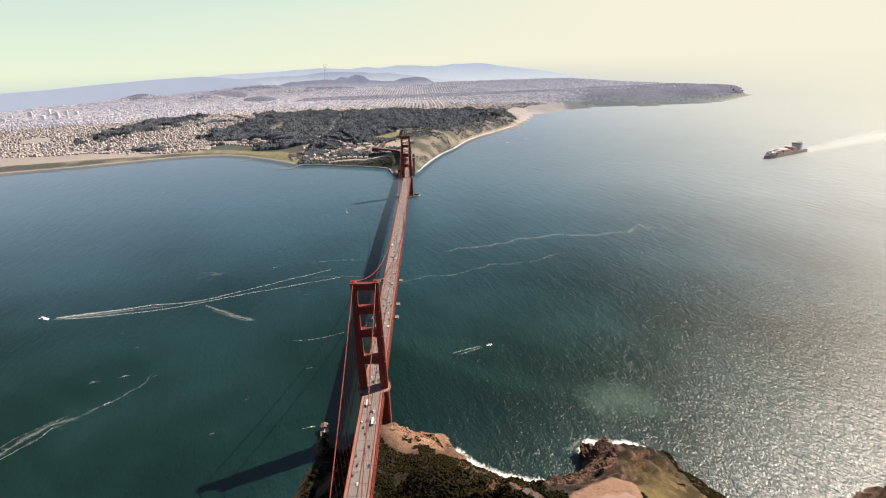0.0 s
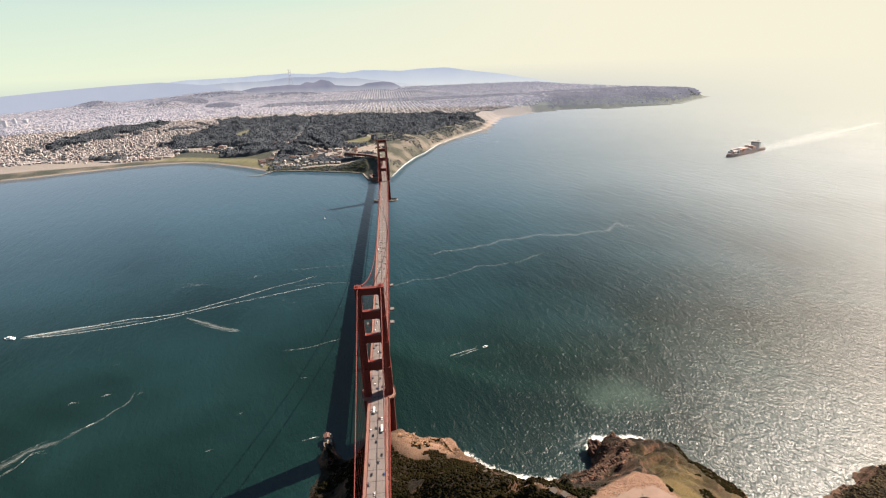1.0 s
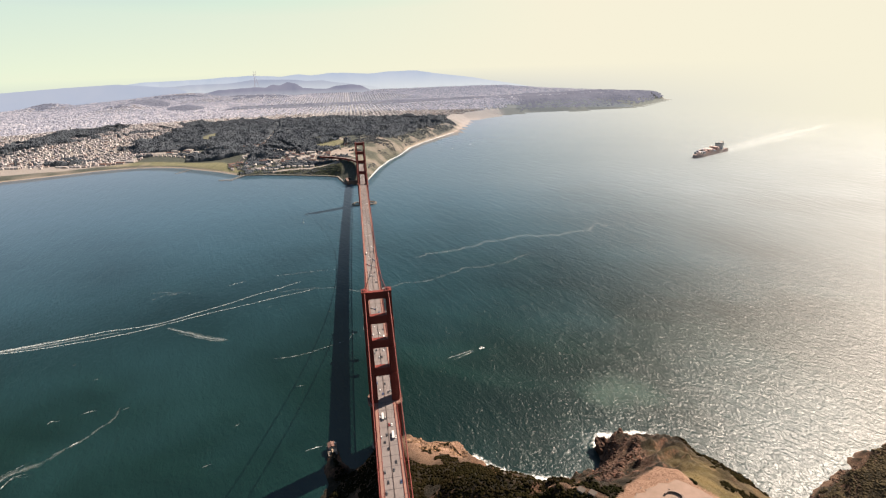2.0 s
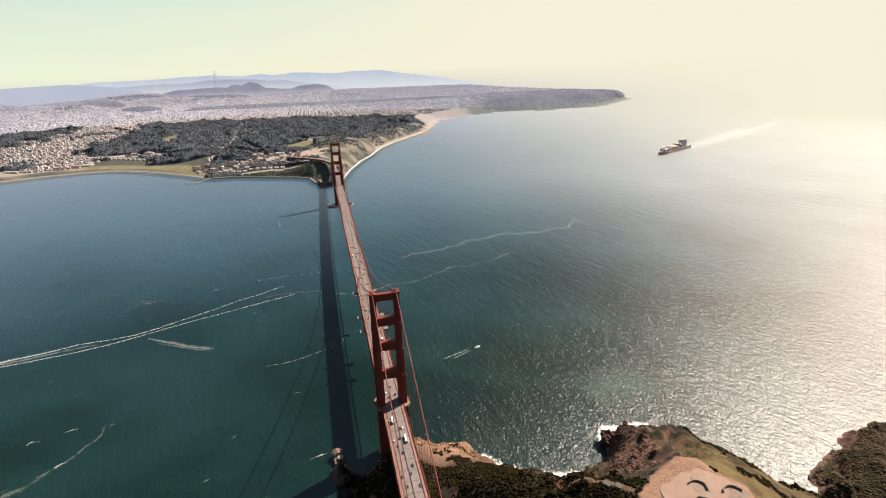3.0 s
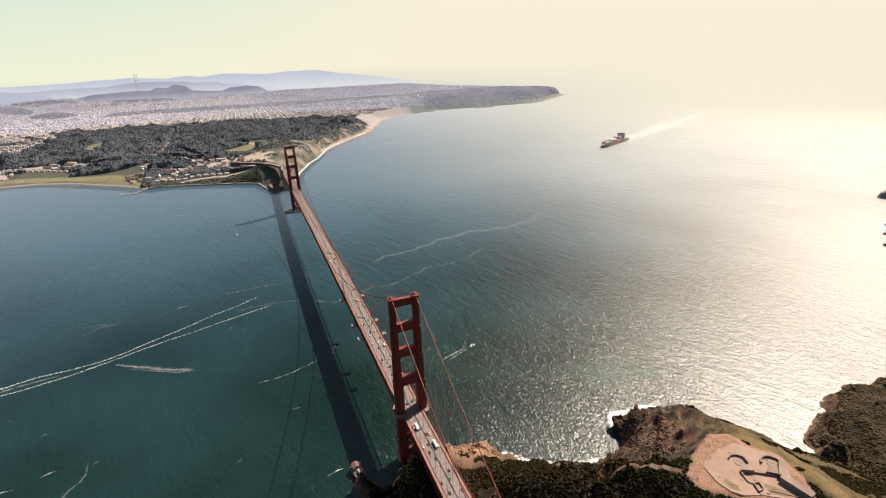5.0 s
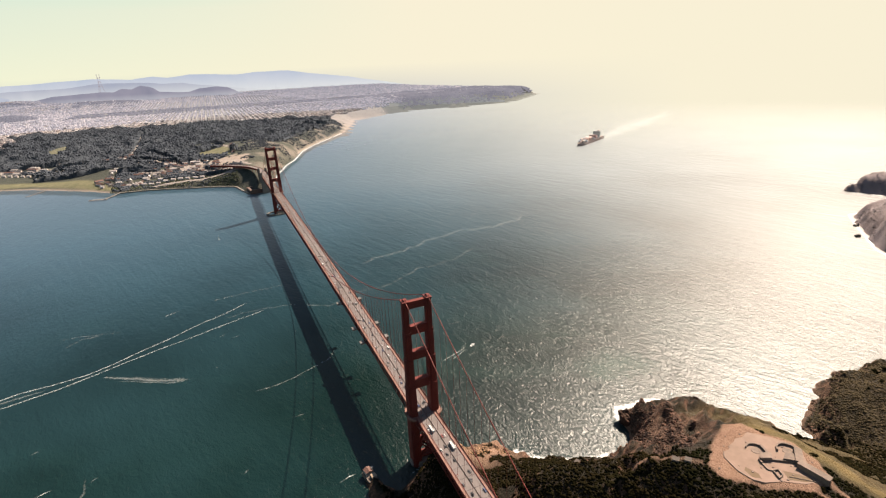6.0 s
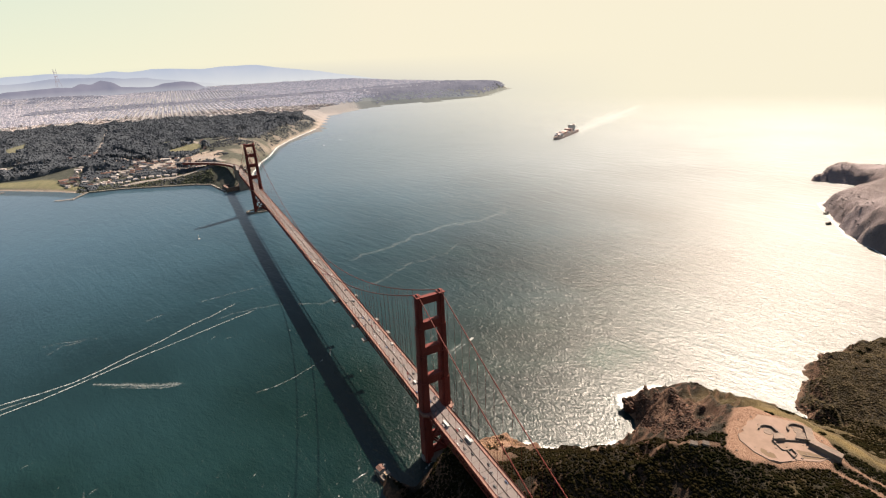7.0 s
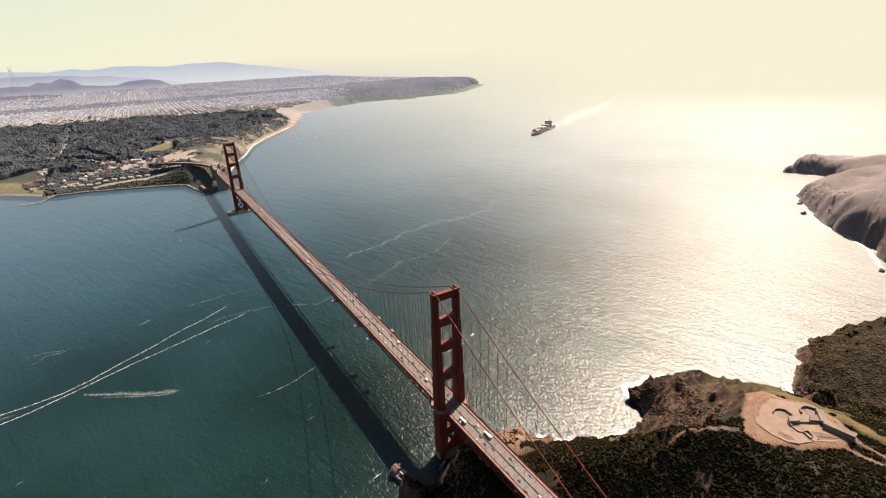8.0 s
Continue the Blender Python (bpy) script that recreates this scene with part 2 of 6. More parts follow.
def water_material():
    """Sea: a dark green body, wind-roughened facets that catch the sun, and the sky's gloss towards the horizon."""
    m = bpy.data.materials.new("sea_water")
    m.use_nodes = True
    nt = m.node_tree
    nt.nodes.remove(nt.nodes["Principled BSDF"])
    co = nt.nodes.new("ShaderNodeTexCoord")

    def math_(op, x, y=0.0, z=0.0, clamp=False):
        n = nt.nodes.new("ShaderNodeMath")
        n.operation, n.use_clamp = op, clamp
        for k, v in enumerate((x, y, z)):
            if isinstance(v, (int, float)):
                n.inputs[k].default_value = v
            else:
                nt.links.new(v, n.inputs[k])
        return n.outputs[0]

    def range_(v, a, z, lo=0.0, hi=1.0, smooth=False):
        n = nt.nodes.new("ShaderNodeMapRange")
        if smooth:
            n.interpolation_type = "SMOOTHSTEP"
        for k, q in (("From Min", a), ("From Max", z), ("To Min", lo), ("To Max", hi)):
            n.inputs[k].default_value = q
        nt.links.new(v, n.inputs["Value"])
        return n.outputs[0]

    def noise_(turn, size, stretch, detail, twist=0.4):
        mp = nt.nodes.new("ShaderNodeMapping")
        mp.vector_type = "TEXTURE"
        mp.inputs["Rotation"].default_value = (0, 0, radians(turn))
        mp.inputs["Scale"].default_value = (size, size / stretch, size)
        nt.links.new(co.outputs["Object"], mp.inputs["Vector"])
        n = nt.nodes.new("ShaderNodeTexNoise")
        n.inputs["Scale"].default_value, n.inputs["Detail"].default_value = 1.0, detail
        n.inputs["Distortion"].default_value = twist
        nt.links.new(mp.outputs[0], n.inputs["Vector"])
        return n.outputs["Fac"]

    def bump_(height, dist, under=None):
        n = nt.nodes.new("ShaderNodeBump")
        n.inputs["Strength"].default_value, n.inputs["Distance"].default_value = 1.0, dist
        nt.links.new(height, n.inputs["Height"])
        if under:
            nt.links.new(under, n.inputs["Normal"])
        return n.outputs[0]

    def mix_(fac, a, b):
        n = nt.nodes.new("ShaderNodeMix")
        n.data_type = "RGBA"
        nt.links.new(fac, n.inputs["Factor"])
        for k, v in (("A", a), ("B", b)):
            if isinstance(v, tuple):
                n.inputs[k].default_value = (*v, 1)
            else:
                nt.links.new(v, n.inputs[k])
        return n.outputs["Result"]

    def lobe_(rough, normal=None, rough_from=None):
        n = nt.nodes.new("ShaderNodeBsdfAnisotropic")
        n.distribution = "BECKMANN"
        n.inputs["Roughness"].default_value = rough
        n.inputs["Color"].default_value = (1, 1, 1, 1)
        if normal:
            nt.links.new(normal, n.inputs["Normal"])
        if rough_from:
            nt.links.new(rough_from, n.inputs["Roughness"])
        return n.outputs[0]

    def both_(fac, a, b):
        n = nt.nodes.new("ShaderNodeMixShader")
        nt.links.new(fac, n.inputs[0])
        nt.links.new(a, n.inputs[1])
        nt.links.new(b, n.inputs[2])
        return n.outputs[0]

    # currents: broad patches of greener and darker water; paling towards the city is haze and sky reflection put into
    # colour
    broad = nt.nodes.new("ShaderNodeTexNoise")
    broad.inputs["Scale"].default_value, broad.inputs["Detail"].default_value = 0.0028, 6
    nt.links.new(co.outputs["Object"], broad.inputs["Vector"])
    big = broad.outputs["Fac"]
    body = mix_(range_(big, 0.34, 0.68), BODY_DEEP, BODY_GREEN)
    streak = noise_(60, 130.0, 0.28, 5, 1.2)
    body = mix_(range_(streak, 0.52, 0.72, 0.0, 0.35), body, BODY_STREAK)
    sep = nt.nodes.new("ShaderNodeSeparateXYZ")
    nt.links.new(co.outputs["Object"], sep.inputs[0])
    haze_mix = math_("MULTIPLY_ADD", big, 0.5, range_(sep.outputs[1], 150.0, 1700.0), True)
    body = mix_(math_("SUBTRACT", haze_mix, 0.25, 0.0, True), body, BODY_HAZE)
    # waves: short wind chop over longer swell
    chop = bump_(noise_(2, 2.6, 0.65, 4), 0.62)
    chop = bump_(noise_(24, 6.5, 0.5, 4), 0.95, chop)
    waves = bump_(noise_(15, 22.0, 0.24, 4, 0.7), 1.25, chop)
    waves = bump_(noise_(8, 60.0, 0.3, 2, 0.8), 1.1, waves)
    soft = bump_(noise_(24, 7.0, 0.5, 3), 0.5)
    soft = bump_(noise_(15, 22.0, 0.24, 4, 0.7), 1.25, soft)
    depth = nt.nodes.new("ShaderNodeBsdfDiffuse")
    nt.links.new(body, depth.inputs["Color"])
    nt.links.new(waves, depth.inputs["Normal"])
    fres = nt.nodes.new("ShaderNodeFresnel")
    fres.inputs["IOR"].default_value = 1.34
    off = nt.nodes.new("ShaderNodeVectorMath")
    off.operation = "DISTANCE"
    nt.links.new(co.outputs["Object"], off.inputs[0])
    off.inputs[1].default_value = (0, -400, 0)
    tilt = nt.nodes.new("ShaderNodeFresnel")
    tilt.inputs["IOR"].default_value = 1.34
    nt.links.new(soft, tilt.inputs["Normal"])
    out = both_(math_("MULTIPLY", math_("SUBTRACT", tilt.outputs[0], 0.088), SKY_GLOSS, 0.0, True), depth.outputs[0], lobe_(0.36))
    # the bridge's lee side, towards the bay, lies calmer than the windy strait
    calm = math_("MULTIPLY", range_(sep.outputs[0], -170.0, 85.0, 1.0, 0.0, True), range_(off.outputs["Value"], 480.0, 1300.0, 0.27, 0.0))
    calm = math_("SUBTRACT", 1.0, calm)
    gust = range_(big, 0.36, 0.64, 0.98, 1.1)
    out = both_(math_("MULTIPLY", math_("MULTIPLY_ADD", fres.outputs[0], 0.05, 0.037), math_("MULTIPLY", gust, SUN_GLOSS)), out, lobe_(0.5, waves, math_("MULTIPLY", range_(off.outputs["Value"], 450.0, 2000.0, 0.40, 0.64), calm)))
    # haze put into the sheet itself: out over the open sea it fades to transparent
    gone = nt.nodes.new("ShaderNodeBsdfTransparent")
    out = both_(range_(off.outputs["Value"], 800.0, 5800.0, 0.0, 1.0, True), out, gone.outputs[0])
    nt.links.new(out, nt.nodes["Material Output"].inputs["Surface"])
    return m


BODY_DEEP, BODY_GREEN, BODY_STREAK, BODY_HAZE = (0.0013, 0.0068, 0.0058), (0.0028, 0.0134, 0.0110), (0.0052, 0.0215, 0.0180), (0.020, 0.056, 0.086)
SKY_GLOSS, SUN_GLOSS = 0.74, 0.87
WATER = water_material()


def cover_material(name, ground, rock, lawn, bare, way=((0.20, 0.165, 0.14), (0.30, 0.25, 0.21))):
    """Land: scrub on gentle slopes, rock on steep ones; the attribute 'cover' gives lawn (red), bare earth and sand
    (green), trodden ways and the cape's painted haze (blue).
    """
    m = bpy.data.materials.new(name)
    m.use_nodes = True
    nt = m.node_tree
    b = nt.nodes["Principled BSDF"]
    b.inputs["Roughness"].default_value = 0.95
    b.inputs["Specular IOR Level"].default_value = 0.2
    co = nt.nodes.new("ShaderNodeTexCoord")

    def noise_(scale, detail=6, rough=0.65):
        n = nt.nodes.new("ShaderNodeTexNoise")
        n.inputs["Scale"].default_value, n.inputs["Detail"].default_value, n.inputs["Roughness"].default_value = scale, detail, rough
        nt.links.new(co.outputs["Object"], n.inputs["Vector"])
        return n.outputs["Fac"]

    def ramp_(src, a, ca, z, cz):
        r = nt.nodes.new("ShaderNodeValToRGB")
        e = r.color_ramp.elements
        e[0].position, e[0].color, e[1].position, e[1].color = a, (*worn(ca), 1), z, (*worn(cz), 1)
        nt.links.new(src, r.inputs[0])
        return r.outputs[0]

    def mix_(fac, a, c):
        x = nt.nodes.new("ShaderNodeMix")
        x.data_type = "RGBA"
        nt.links.new(fac, x.inputs["Factor"])
        nt.links.new(a, x.inputs["A"])
        nt.links.new(c, x.inputs["B"])
        return x.outputs["Result"]

    g = ramp_(noise_(0.05), 0.35, ground[0], 0.65, ground[1])
    r = ramp_(noise_(0.18, 8, 0.75), 0.3, rock[0], 0.7, rock[1])
    # crevices painted into the rock colour as dark noise patches
    cleft = nt.nodes.new("ShaderNodeMapRange")
    cleft.inputs["From Min"].default_value, cleft.inputs["From Max"].default_value = 0.40, 0.52
    nt.links.new(noise_(0.30, 8, 0.8), cleft.inputs["Value"])
    r = mix_(cleft.outputs[0], ramp_(noise_(0.1), 0.3, [c * 0.7 for c in rock[0]], 0.7, rock[0]), r)
    geo = nt.nodes.new("ShaderNodeNewGeometry")
    sep = nt.nodes.new("ShaderNodeSeparateXYZ")
    nt.links.new(geo.outputs["Normal"], sep.inputs[0])
    steep = nt.nodes.new("ShaderNodeMapRange")
    steep.inputs["From Min"].default_value, steep.inputs["From Max"].default_value = 0.86, 0.68
    nt.links.new(sep.outputs[2], steep.inputs["Value"])
    wob = nt.nodes.new("ShaderNodeMath")
    wob.operation = "MULTIPLY_ADD"
    nt.links.new(noise_(0.08), wob.inputs[0])
    wob.inputs[1].default_value = 1.4
    wob.inputs[2].default_value = -0.7
    su = nt.nodes.new("ShaderNodeMath")
    su.operation, su.use_clamp = "ADD", True
    nt.links.new(steep.outputs[0], su.inputs[0])
    nt.links.new(wob.outputs[0], su.inputs[1])
    out = mix_(su.outputs[0], g, r)
    at = nt.nodes.new("ShaderNodeVertexColor")
    at.layer_name = "cover"
    ch = nt.nodes.new("ShaderNodeSeparateColor")
    nt.links.new(at.outputs["Color"], ch.inputs[0])
    out = mix_(ch.outputs[0], out, ramp_(noise_(0.03), 0.35, lawn[0], 0.65, lawn[1]))
    out = mix_(ch.outputs[1], out, ramp_(noise_(0.09), 0.3, bare[0], 0.7, bare[1]))
    out = mix_(ch.outputs[2], out, ramp_(noise_(0.25), 0.3, way[0], 0.7, way[1]))
    nt.links.new(out, b.inputs["Base Color"])
    bp = nt.nodes.new("ShaderNodeBump")
    bp.inputs["Strength"].default_value, bp.inputs["Distance"].default_value = 1.0, 2.6
    nt.links.new(noise_(0.2, 9, 0.75), bp.inputs["Height"])
    nt.links.new(bp.outputs[0], b.inputs["Normal"])
    return m


# the headland's last colour pair is the grey-mauve haze painted on the cape
HEADLAND = cover_material("headland_soil", ((0.0090, 0.0080, 0.0042), (0.023, 0.0165, 0.0090)), ((0.028, 0.016, 0.011), (0.235, 0.122, 0.074)), ((0.098, 0.074, 0.029), (0.200, 0.143, 0.058)), ((0.238, 0.138, 0.094), (0.310, 0.190, 0.131)), ((0.265, 0.215, 0.222), (0.36, 0.295, 0.298)))
# the shore's soil carries distance haze as a fade in the material
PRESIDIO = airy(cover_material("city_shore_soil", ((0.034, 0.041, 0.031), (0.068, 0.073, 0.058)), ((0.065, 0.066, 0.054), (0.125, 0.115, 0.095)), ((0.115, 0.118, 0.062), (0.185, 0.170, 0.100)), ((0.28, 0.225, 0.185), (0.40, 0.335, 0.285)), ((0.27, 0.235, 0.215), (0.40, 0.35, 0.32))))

# ---- the land to the north: a headland with cliffs ----
COAST_N = [(-300, -420), (-140, -200), (-92, -110), (-80, -60), (-78, -8), (-76, 10), (-66, 8), (-62, -16), (-48, -34), (-24, -22), (-4, -10), (23, 1), (54, -8), (98, -16), (104, -44), (119, -66), (151, -89), (190, -103), (228, -102), (252, -92), (266, -56), (280, -42), (298, -50), (325, -48)]
COAST_N += [(342, -58), (368, -94), (396, -150), (449, -206), (474, -166), (535, -146), (597, -130), (650, -134), (726, -152), (830, -200), (1000, -140), (1146, -20), (1194, 37), (1240, 110), (1360, 206), (1478, 298), (1600, 285), (1740, 262), (1800, 330), (1758, 462), (1900, 485), (2030, 390), (2180, 260), (2450, 150), (2700, 60), (2700, -1200), (-300, -1200)]
KNOTS_N = [(159, -231, 120), (203, -242, 124), (232, -265, 125), (248, -280, 125), (257, -304, 121), (216, -284, 121), (282, -106, 54), (271, -133, 66), (224, -211, 113), (158, -214, 116), (121, -182, 92), (94, -172, 94), (190, -125, 22), (186, -150, 48), (178, -180, 80), (150, -110, 22)]
KNOTS_N += [(145, -140, 52), (119, -90, 24), (114, -125, 55), (62, -157, 80), (64, -47, 25), (280, -147, 80), (300, -137, 64), (280, -182, 96), (280, -240, 114), (300, -232, 100), (340, -215, 71), (320, -162, 62), (300, -285, 106), (340, -270, 76), (400, -227, 34), (400, -265, 38), (360, -310, 62)]
KNOTS_N2 = [(20, -150, 44), (18, -80, 42), (-70, -160, 14), (-52, -100, 20), (-33, -52, 22), (-18, -45, 36), (-2, -62, 50), (-20, -105, 46), (-5, -110, 54), (-8, -170, 56), (0, -250, 55), (0, -345, 50), (45, -230, 46), (85, -260, 74), (70, -330, 80), (45, -120, 48), (150, -380, 122), (270, -380, 118), (330, -500, 150), (453, -218, 10), (550, -190, 36), (620, -176, 34), (700, -210, 38), (600, -230, 52), (480, -260, 25), (640, -320, 80), (480, -340, 50), (900, -350, 100), (620, -520, 150), (1200, -70, 88), (1300, 60, 95), (1400, 140, 66), (1400, 60, 112), (1600, 180, 92)]
KNOTS_N3 = [(288, -70, 26), (320, -70, 18), (336, -80, 22), (342, -98, 32), (1850, 455, 52), (1870, 340, 50), (1880, 240, 80), (1760, 200, 88), (1700, 240, 30), (2000, 300, 42), (2100, 200, 52), (2000, 60, 80), (2400, 60, 60), (1500, -400, 210), (-150, -420, 40), (60, -600, 120)]
YARD = [(172, -244), (192, -236), (216, -221), (235, -214), (252, -221), (254, -236), (259, -248), (267, -262), (262, -278), (254, -300), (247, -307), (226, -301), (205, -287), (180, -272), (170, -256)]
CLIFF_N = 20.0


def surface_through(x, y, knots, soft):
    """Smooth surface through knots, by radial functions."""
    k = np.array(knots, float)
    r = np.sqrt((k[:, None, 0] - k[None, :, 0]) ** 2 + (k[:, None, 1] - k[None, :, 1]) ** 2 + soft ** 2)
    n = len(k)
    a = np.zeros((n + 1, n + 1))
    a[:n, :n] = r - np.eye(n) * 0.4
    a[:n, n] = a[n, :n] = 1
    w = np.linalg.solve(a, np.append(k[:, 2], 0))
    out = np.full(x.shape, w[n])
    for (kx, ky, _), c in zip(k, w):
        out = out + c * np.sqrt((x - kx) ** 2 + (y - ky) ** 2 + soft ** 2)
    return out


def height_north(x, y):
    wob = np.where(x > 440, 15.0, 8.0) * fbm(x, y, 26.0, 4, 71)
    d = inside_dist(x, y, COAST_N) + wob * np.clip(np.abs(x - 30) / 60, 0, 1)
    rise = 1 - np.exp(-np.maximum(d, 0) / CLIFF_N)
    knots = []
    for kx, ky, kz in KNOTS_N + KNOTS_N2 + KNOTS_N3:
        kd = float(inside_dist(np.array([kx]), np.array([ky]), COAST_N)[0])
        knots.append((kx, ky, kz / max(0.3 if kx < 1000 else 0.8, 1 - math.exp(-max(kd, 0) / CLIFF_N))))
    h = np.clip(surface_through(x, y, knots, 12.0), 6, 260) * rise
    level = np.exp(-(((x - 226) / 52) ** 2 + ((y + 258) / 44) ** 2) ** 2)
    tail = np.exp(-(((x - 250) / 30) ** 2 + ((y + 310) / 34) ** 2) ** 2)
    craggy = np.clip((np.clip(-y, 0, 1e9) < 215) * (x > 100) * (x < 335) * 1.0 + (d < 26), 0, 1)
    rough = (1 - np.maximum(level, tail * 0.8)) * np.clip(d / 10, 0, 1)
    u, v = x * 0.8 + y * 0.6, -x * 0.6 + y * 0.8
    gully = 1 - 2 * np.abs(fbm(u / 2.2, v, 26.0, 4, 3))
    h = h + rough * ((4 + 11 * craggy) * (gully - 0.72) + 5 * fbm(x, y, 60.0, 4, 11) + 1.4 * fbm(x, y, 9.0, 3, 5) + 5.0 * craggy * fbm(x, y, 14.0, 5, 6))
    flat = np.clip(inside_dist(x, y, YARD) / 10 + 0.6, 0, 1)
    h = h * (1 - flat) + flat * 124.2
    return np.where(d > 0, np.maximum(h, 0.3), np.maximum(-12.0, d * 0.6)), d


def grid_land(name, xs, ys, height, mat, cover, shift=None):
    gx, gy = np.meshgrid(xs, ys, indexing="ij")
    h, d = height(gx, gy)
    nx, ny = gx.shape
    idx = np.arange(nx * ny).reshape(nx, ny)
    quads = np.stack([idx[:-1, :-1], idx[1:, :-1], idx[1:, 1:], idx[:-1, 1:]], -1).reshape(-1, 4)
    keep = (h.ravel()[quads] > -8).any(1)
    quads = quads[keep]
    used = np.unique(quads)
    back = np.full(nx * ny, -1)
    back[used] = np.arange(len(used))
    v = np.stack([gx.ravel(), gy.ravel(), h.ravel()], -1)[used]
    col = cover(v[:, 0], v[:, 1], v[:, 2], d.ravel()[used])
    if shift:
        v = shift(v)
    me = raw_mesh(name, v, back[quads], mat, True)
    attr = me.color_attributes.new("cover", "FLOAT_COLOR", "POINT")
    attr.data.foreach_set("color", np.concatenate([col, np.ones((len(col), 1))], 1).astype(np.float32).ravel())
    return me


def near_line(x, y, pts, w):
    """1 along a line of width w, fading over its edge."""
    best = np.full(x.shape, 1e18)
    for (ax, ay), (bx, by) in zip(pts, pts[1:]):
        dx, dy = bx - ax, by - ay
        t = np.clip(((x - ax) * dx + (y - ay) * dy) / (dx * dx + dy * dy), 0, 1)
        best = np.minimum(best, np.hypot(x - ax - t * dx, y - ay - t * dy))
    return np.clip(1.5 - best / w, 0, 1)


PATH_N = [(200, -282), (211, -288), (226, -299), (230, -310), (231, -322), (234, -343), (240, -400)]
TRACK_N = [(245, -303), (246, -315), (247, -330), (252, -360)]


def cover_north(x, y, z, d):
    yard = np.clip((inside_dist(x, y, YARD) + 7 * fbm(x, y, 22, 3, 27)) / 2 + 0.5, 0, 1)
    path = np.maximum(near_line(x, y, PATH_N, 2.0), near_line(x, y, TRACK_N, 1.9))
    ochre = np.clip(1.25 - np.hypot((x - 62) / 54, (y + 42) / 46), 0, 1) * (fbm(x, y, 14, 3, 9) > -0.16)
    slip = near_line(x, y, [(140, -203), (160, -222), (172, -240)], 2.6)
    west = np.clip((x - 285) / 20, 0, 1) * np.clip((-y - 120) / 25, 0, 1) * np.clip(0.55 + 1.2 * fbm(x, y, 45, 4, 28), 0, 1) * np.where(x > 430, 0.22, 1.0)
    crag = np.clip(inside_dist(x, y, [(172, -200), (225, -120), (262, -60), (305, -60), (290, -130), (262, -185), (215, -214), (185, -222)]) / 8, 0, 1) * np.clip(0.12 + 1.8 * fbm(x, y, 16, 4, 23), 0, 0.3)
    beach = (d < 5) * (z < 5) * (x > 30) * 0.7
    grass = np.clip(1.3 - np.hypot((x - 294) / 34, (y + 225) / 85), 0, 1) * np.clip(0.75 + 1.6 * fbm(x, y, 24, 4, 25), 0, 1)
    grass = np.maximum(grass, near_line(x, y, [(262, -228), (276, -262), (284, -300), (300, -345)], 17.0) * np.clip(0.85 + 1.0 * fbm(x, y, 14, 3, 26), 0, 1))
    grass = np.maximum(grass, 0.36 * np.clip(1.2 - np.hypot((x - 172) / 46, (y + 300) / 30), 0, 1) * np.clip(0.45 + 1.7 * fbm(x, y, 18, 4, 30), 0, 1))
    cape = np.clip((x - 820) / 150, 0, 1)
    # haze over the western cape, put into the cover colour
    cape_haze = cape * np.clip(0.66 + 0.6 * fbm(x, y, 160, 5, 29), 0.4, 0.95)
    col = np.stack([np.maximum.reduce([0.5 * west, 0.85 * grass, 0.15 * cape]), np.clip(np.maximum.reduce([yard, path, ochre * 0.95, slip * 0.5, beach * 0.6, crag]), 0, 1), np.clip(cape_haze, 0, 1)], -1)
    return col


xs_n = np.concatenate([np.arange(-300, 0, 5.0), np.arange(0, 460, 2.8), np.arange(460, 900, 6.0), np.arange(900, 2100, 10.0), np.arange(2100, 2660, 20.0)])
ys_n = np.concatenate([np.arange(-1150, -420, 20.0), np.arange(-420, -330, 5.0), np.arange(-330, 30, 2.8), np.arange(30, 620, 9.0)])
thing("ground_headland", kind="structure", label="rugged brown headland with dark scrub and steep sea cliffs", category="headland",
                    data=grid_land("ground_headland", xs_n, ys_n, height_north, HEADLAND, cover_north))

# ---- the city's shore to the south ----
COAST_S = [(-5200, 4300), (-4700, 2900), (-4200, 2250), (-3200, 1950), (-2300, 2000), (-1830, 2160), (-1632, 2262), (-1405, 2365), (-1271, 2395), (-1100, 2390), (-950, 2320), (-800, 2200), (-690, 2105), (-575, 1985), (-441, 1972), (-300, 1915), (-160, 1855), (-104, 1810), (-84, 1720), (-60, 1655), (-15, 1640), (20, 1690), (85, 1985), (150, 2190), (219, 2342), (305, 2603), (426, 2830), (545, 3015), (740, 3308), (880, 3800), (1055, 4224), (1462, 4555), (1885, 4802), (2368, 4720), (2831, 4776), (3179, 4862), (4071, 5708), (3900, 6500), (3600, 9000), (3200, 16000), (-1200, 16000), (-3000, 12000), (-4300, 9500), (-5300, 6500)]
KNOTS_S = [(0, 1760, 58), (-20, 1900, 68), (60, 2150, 72), (180, 2500, 80), (320, 2900, 75), (-300, 2050, 30), (-500, 2080, 8), (-900, 2450, 5), (-1500, 2520, 5), (-350, 2400, 50), (-250, 2800, 75), (-700, 2700, 40), (-900, 3200, 90), (-400, 3400, 105), (-1800, 3300, 70), (100, 3600, 80), (500, 3500, 60), (-2300, 2600, 12), (-2800, 3200, 60), (-3500, 3800, 80), (-1500, 4300, 75), (0, 4500, 70), (900, 4600, 60), (2300, 5200, 100), (3200, 5200, 105), (1200, 7000, 60), (-500, 7400, 70), (-4500, 5500, 40)]


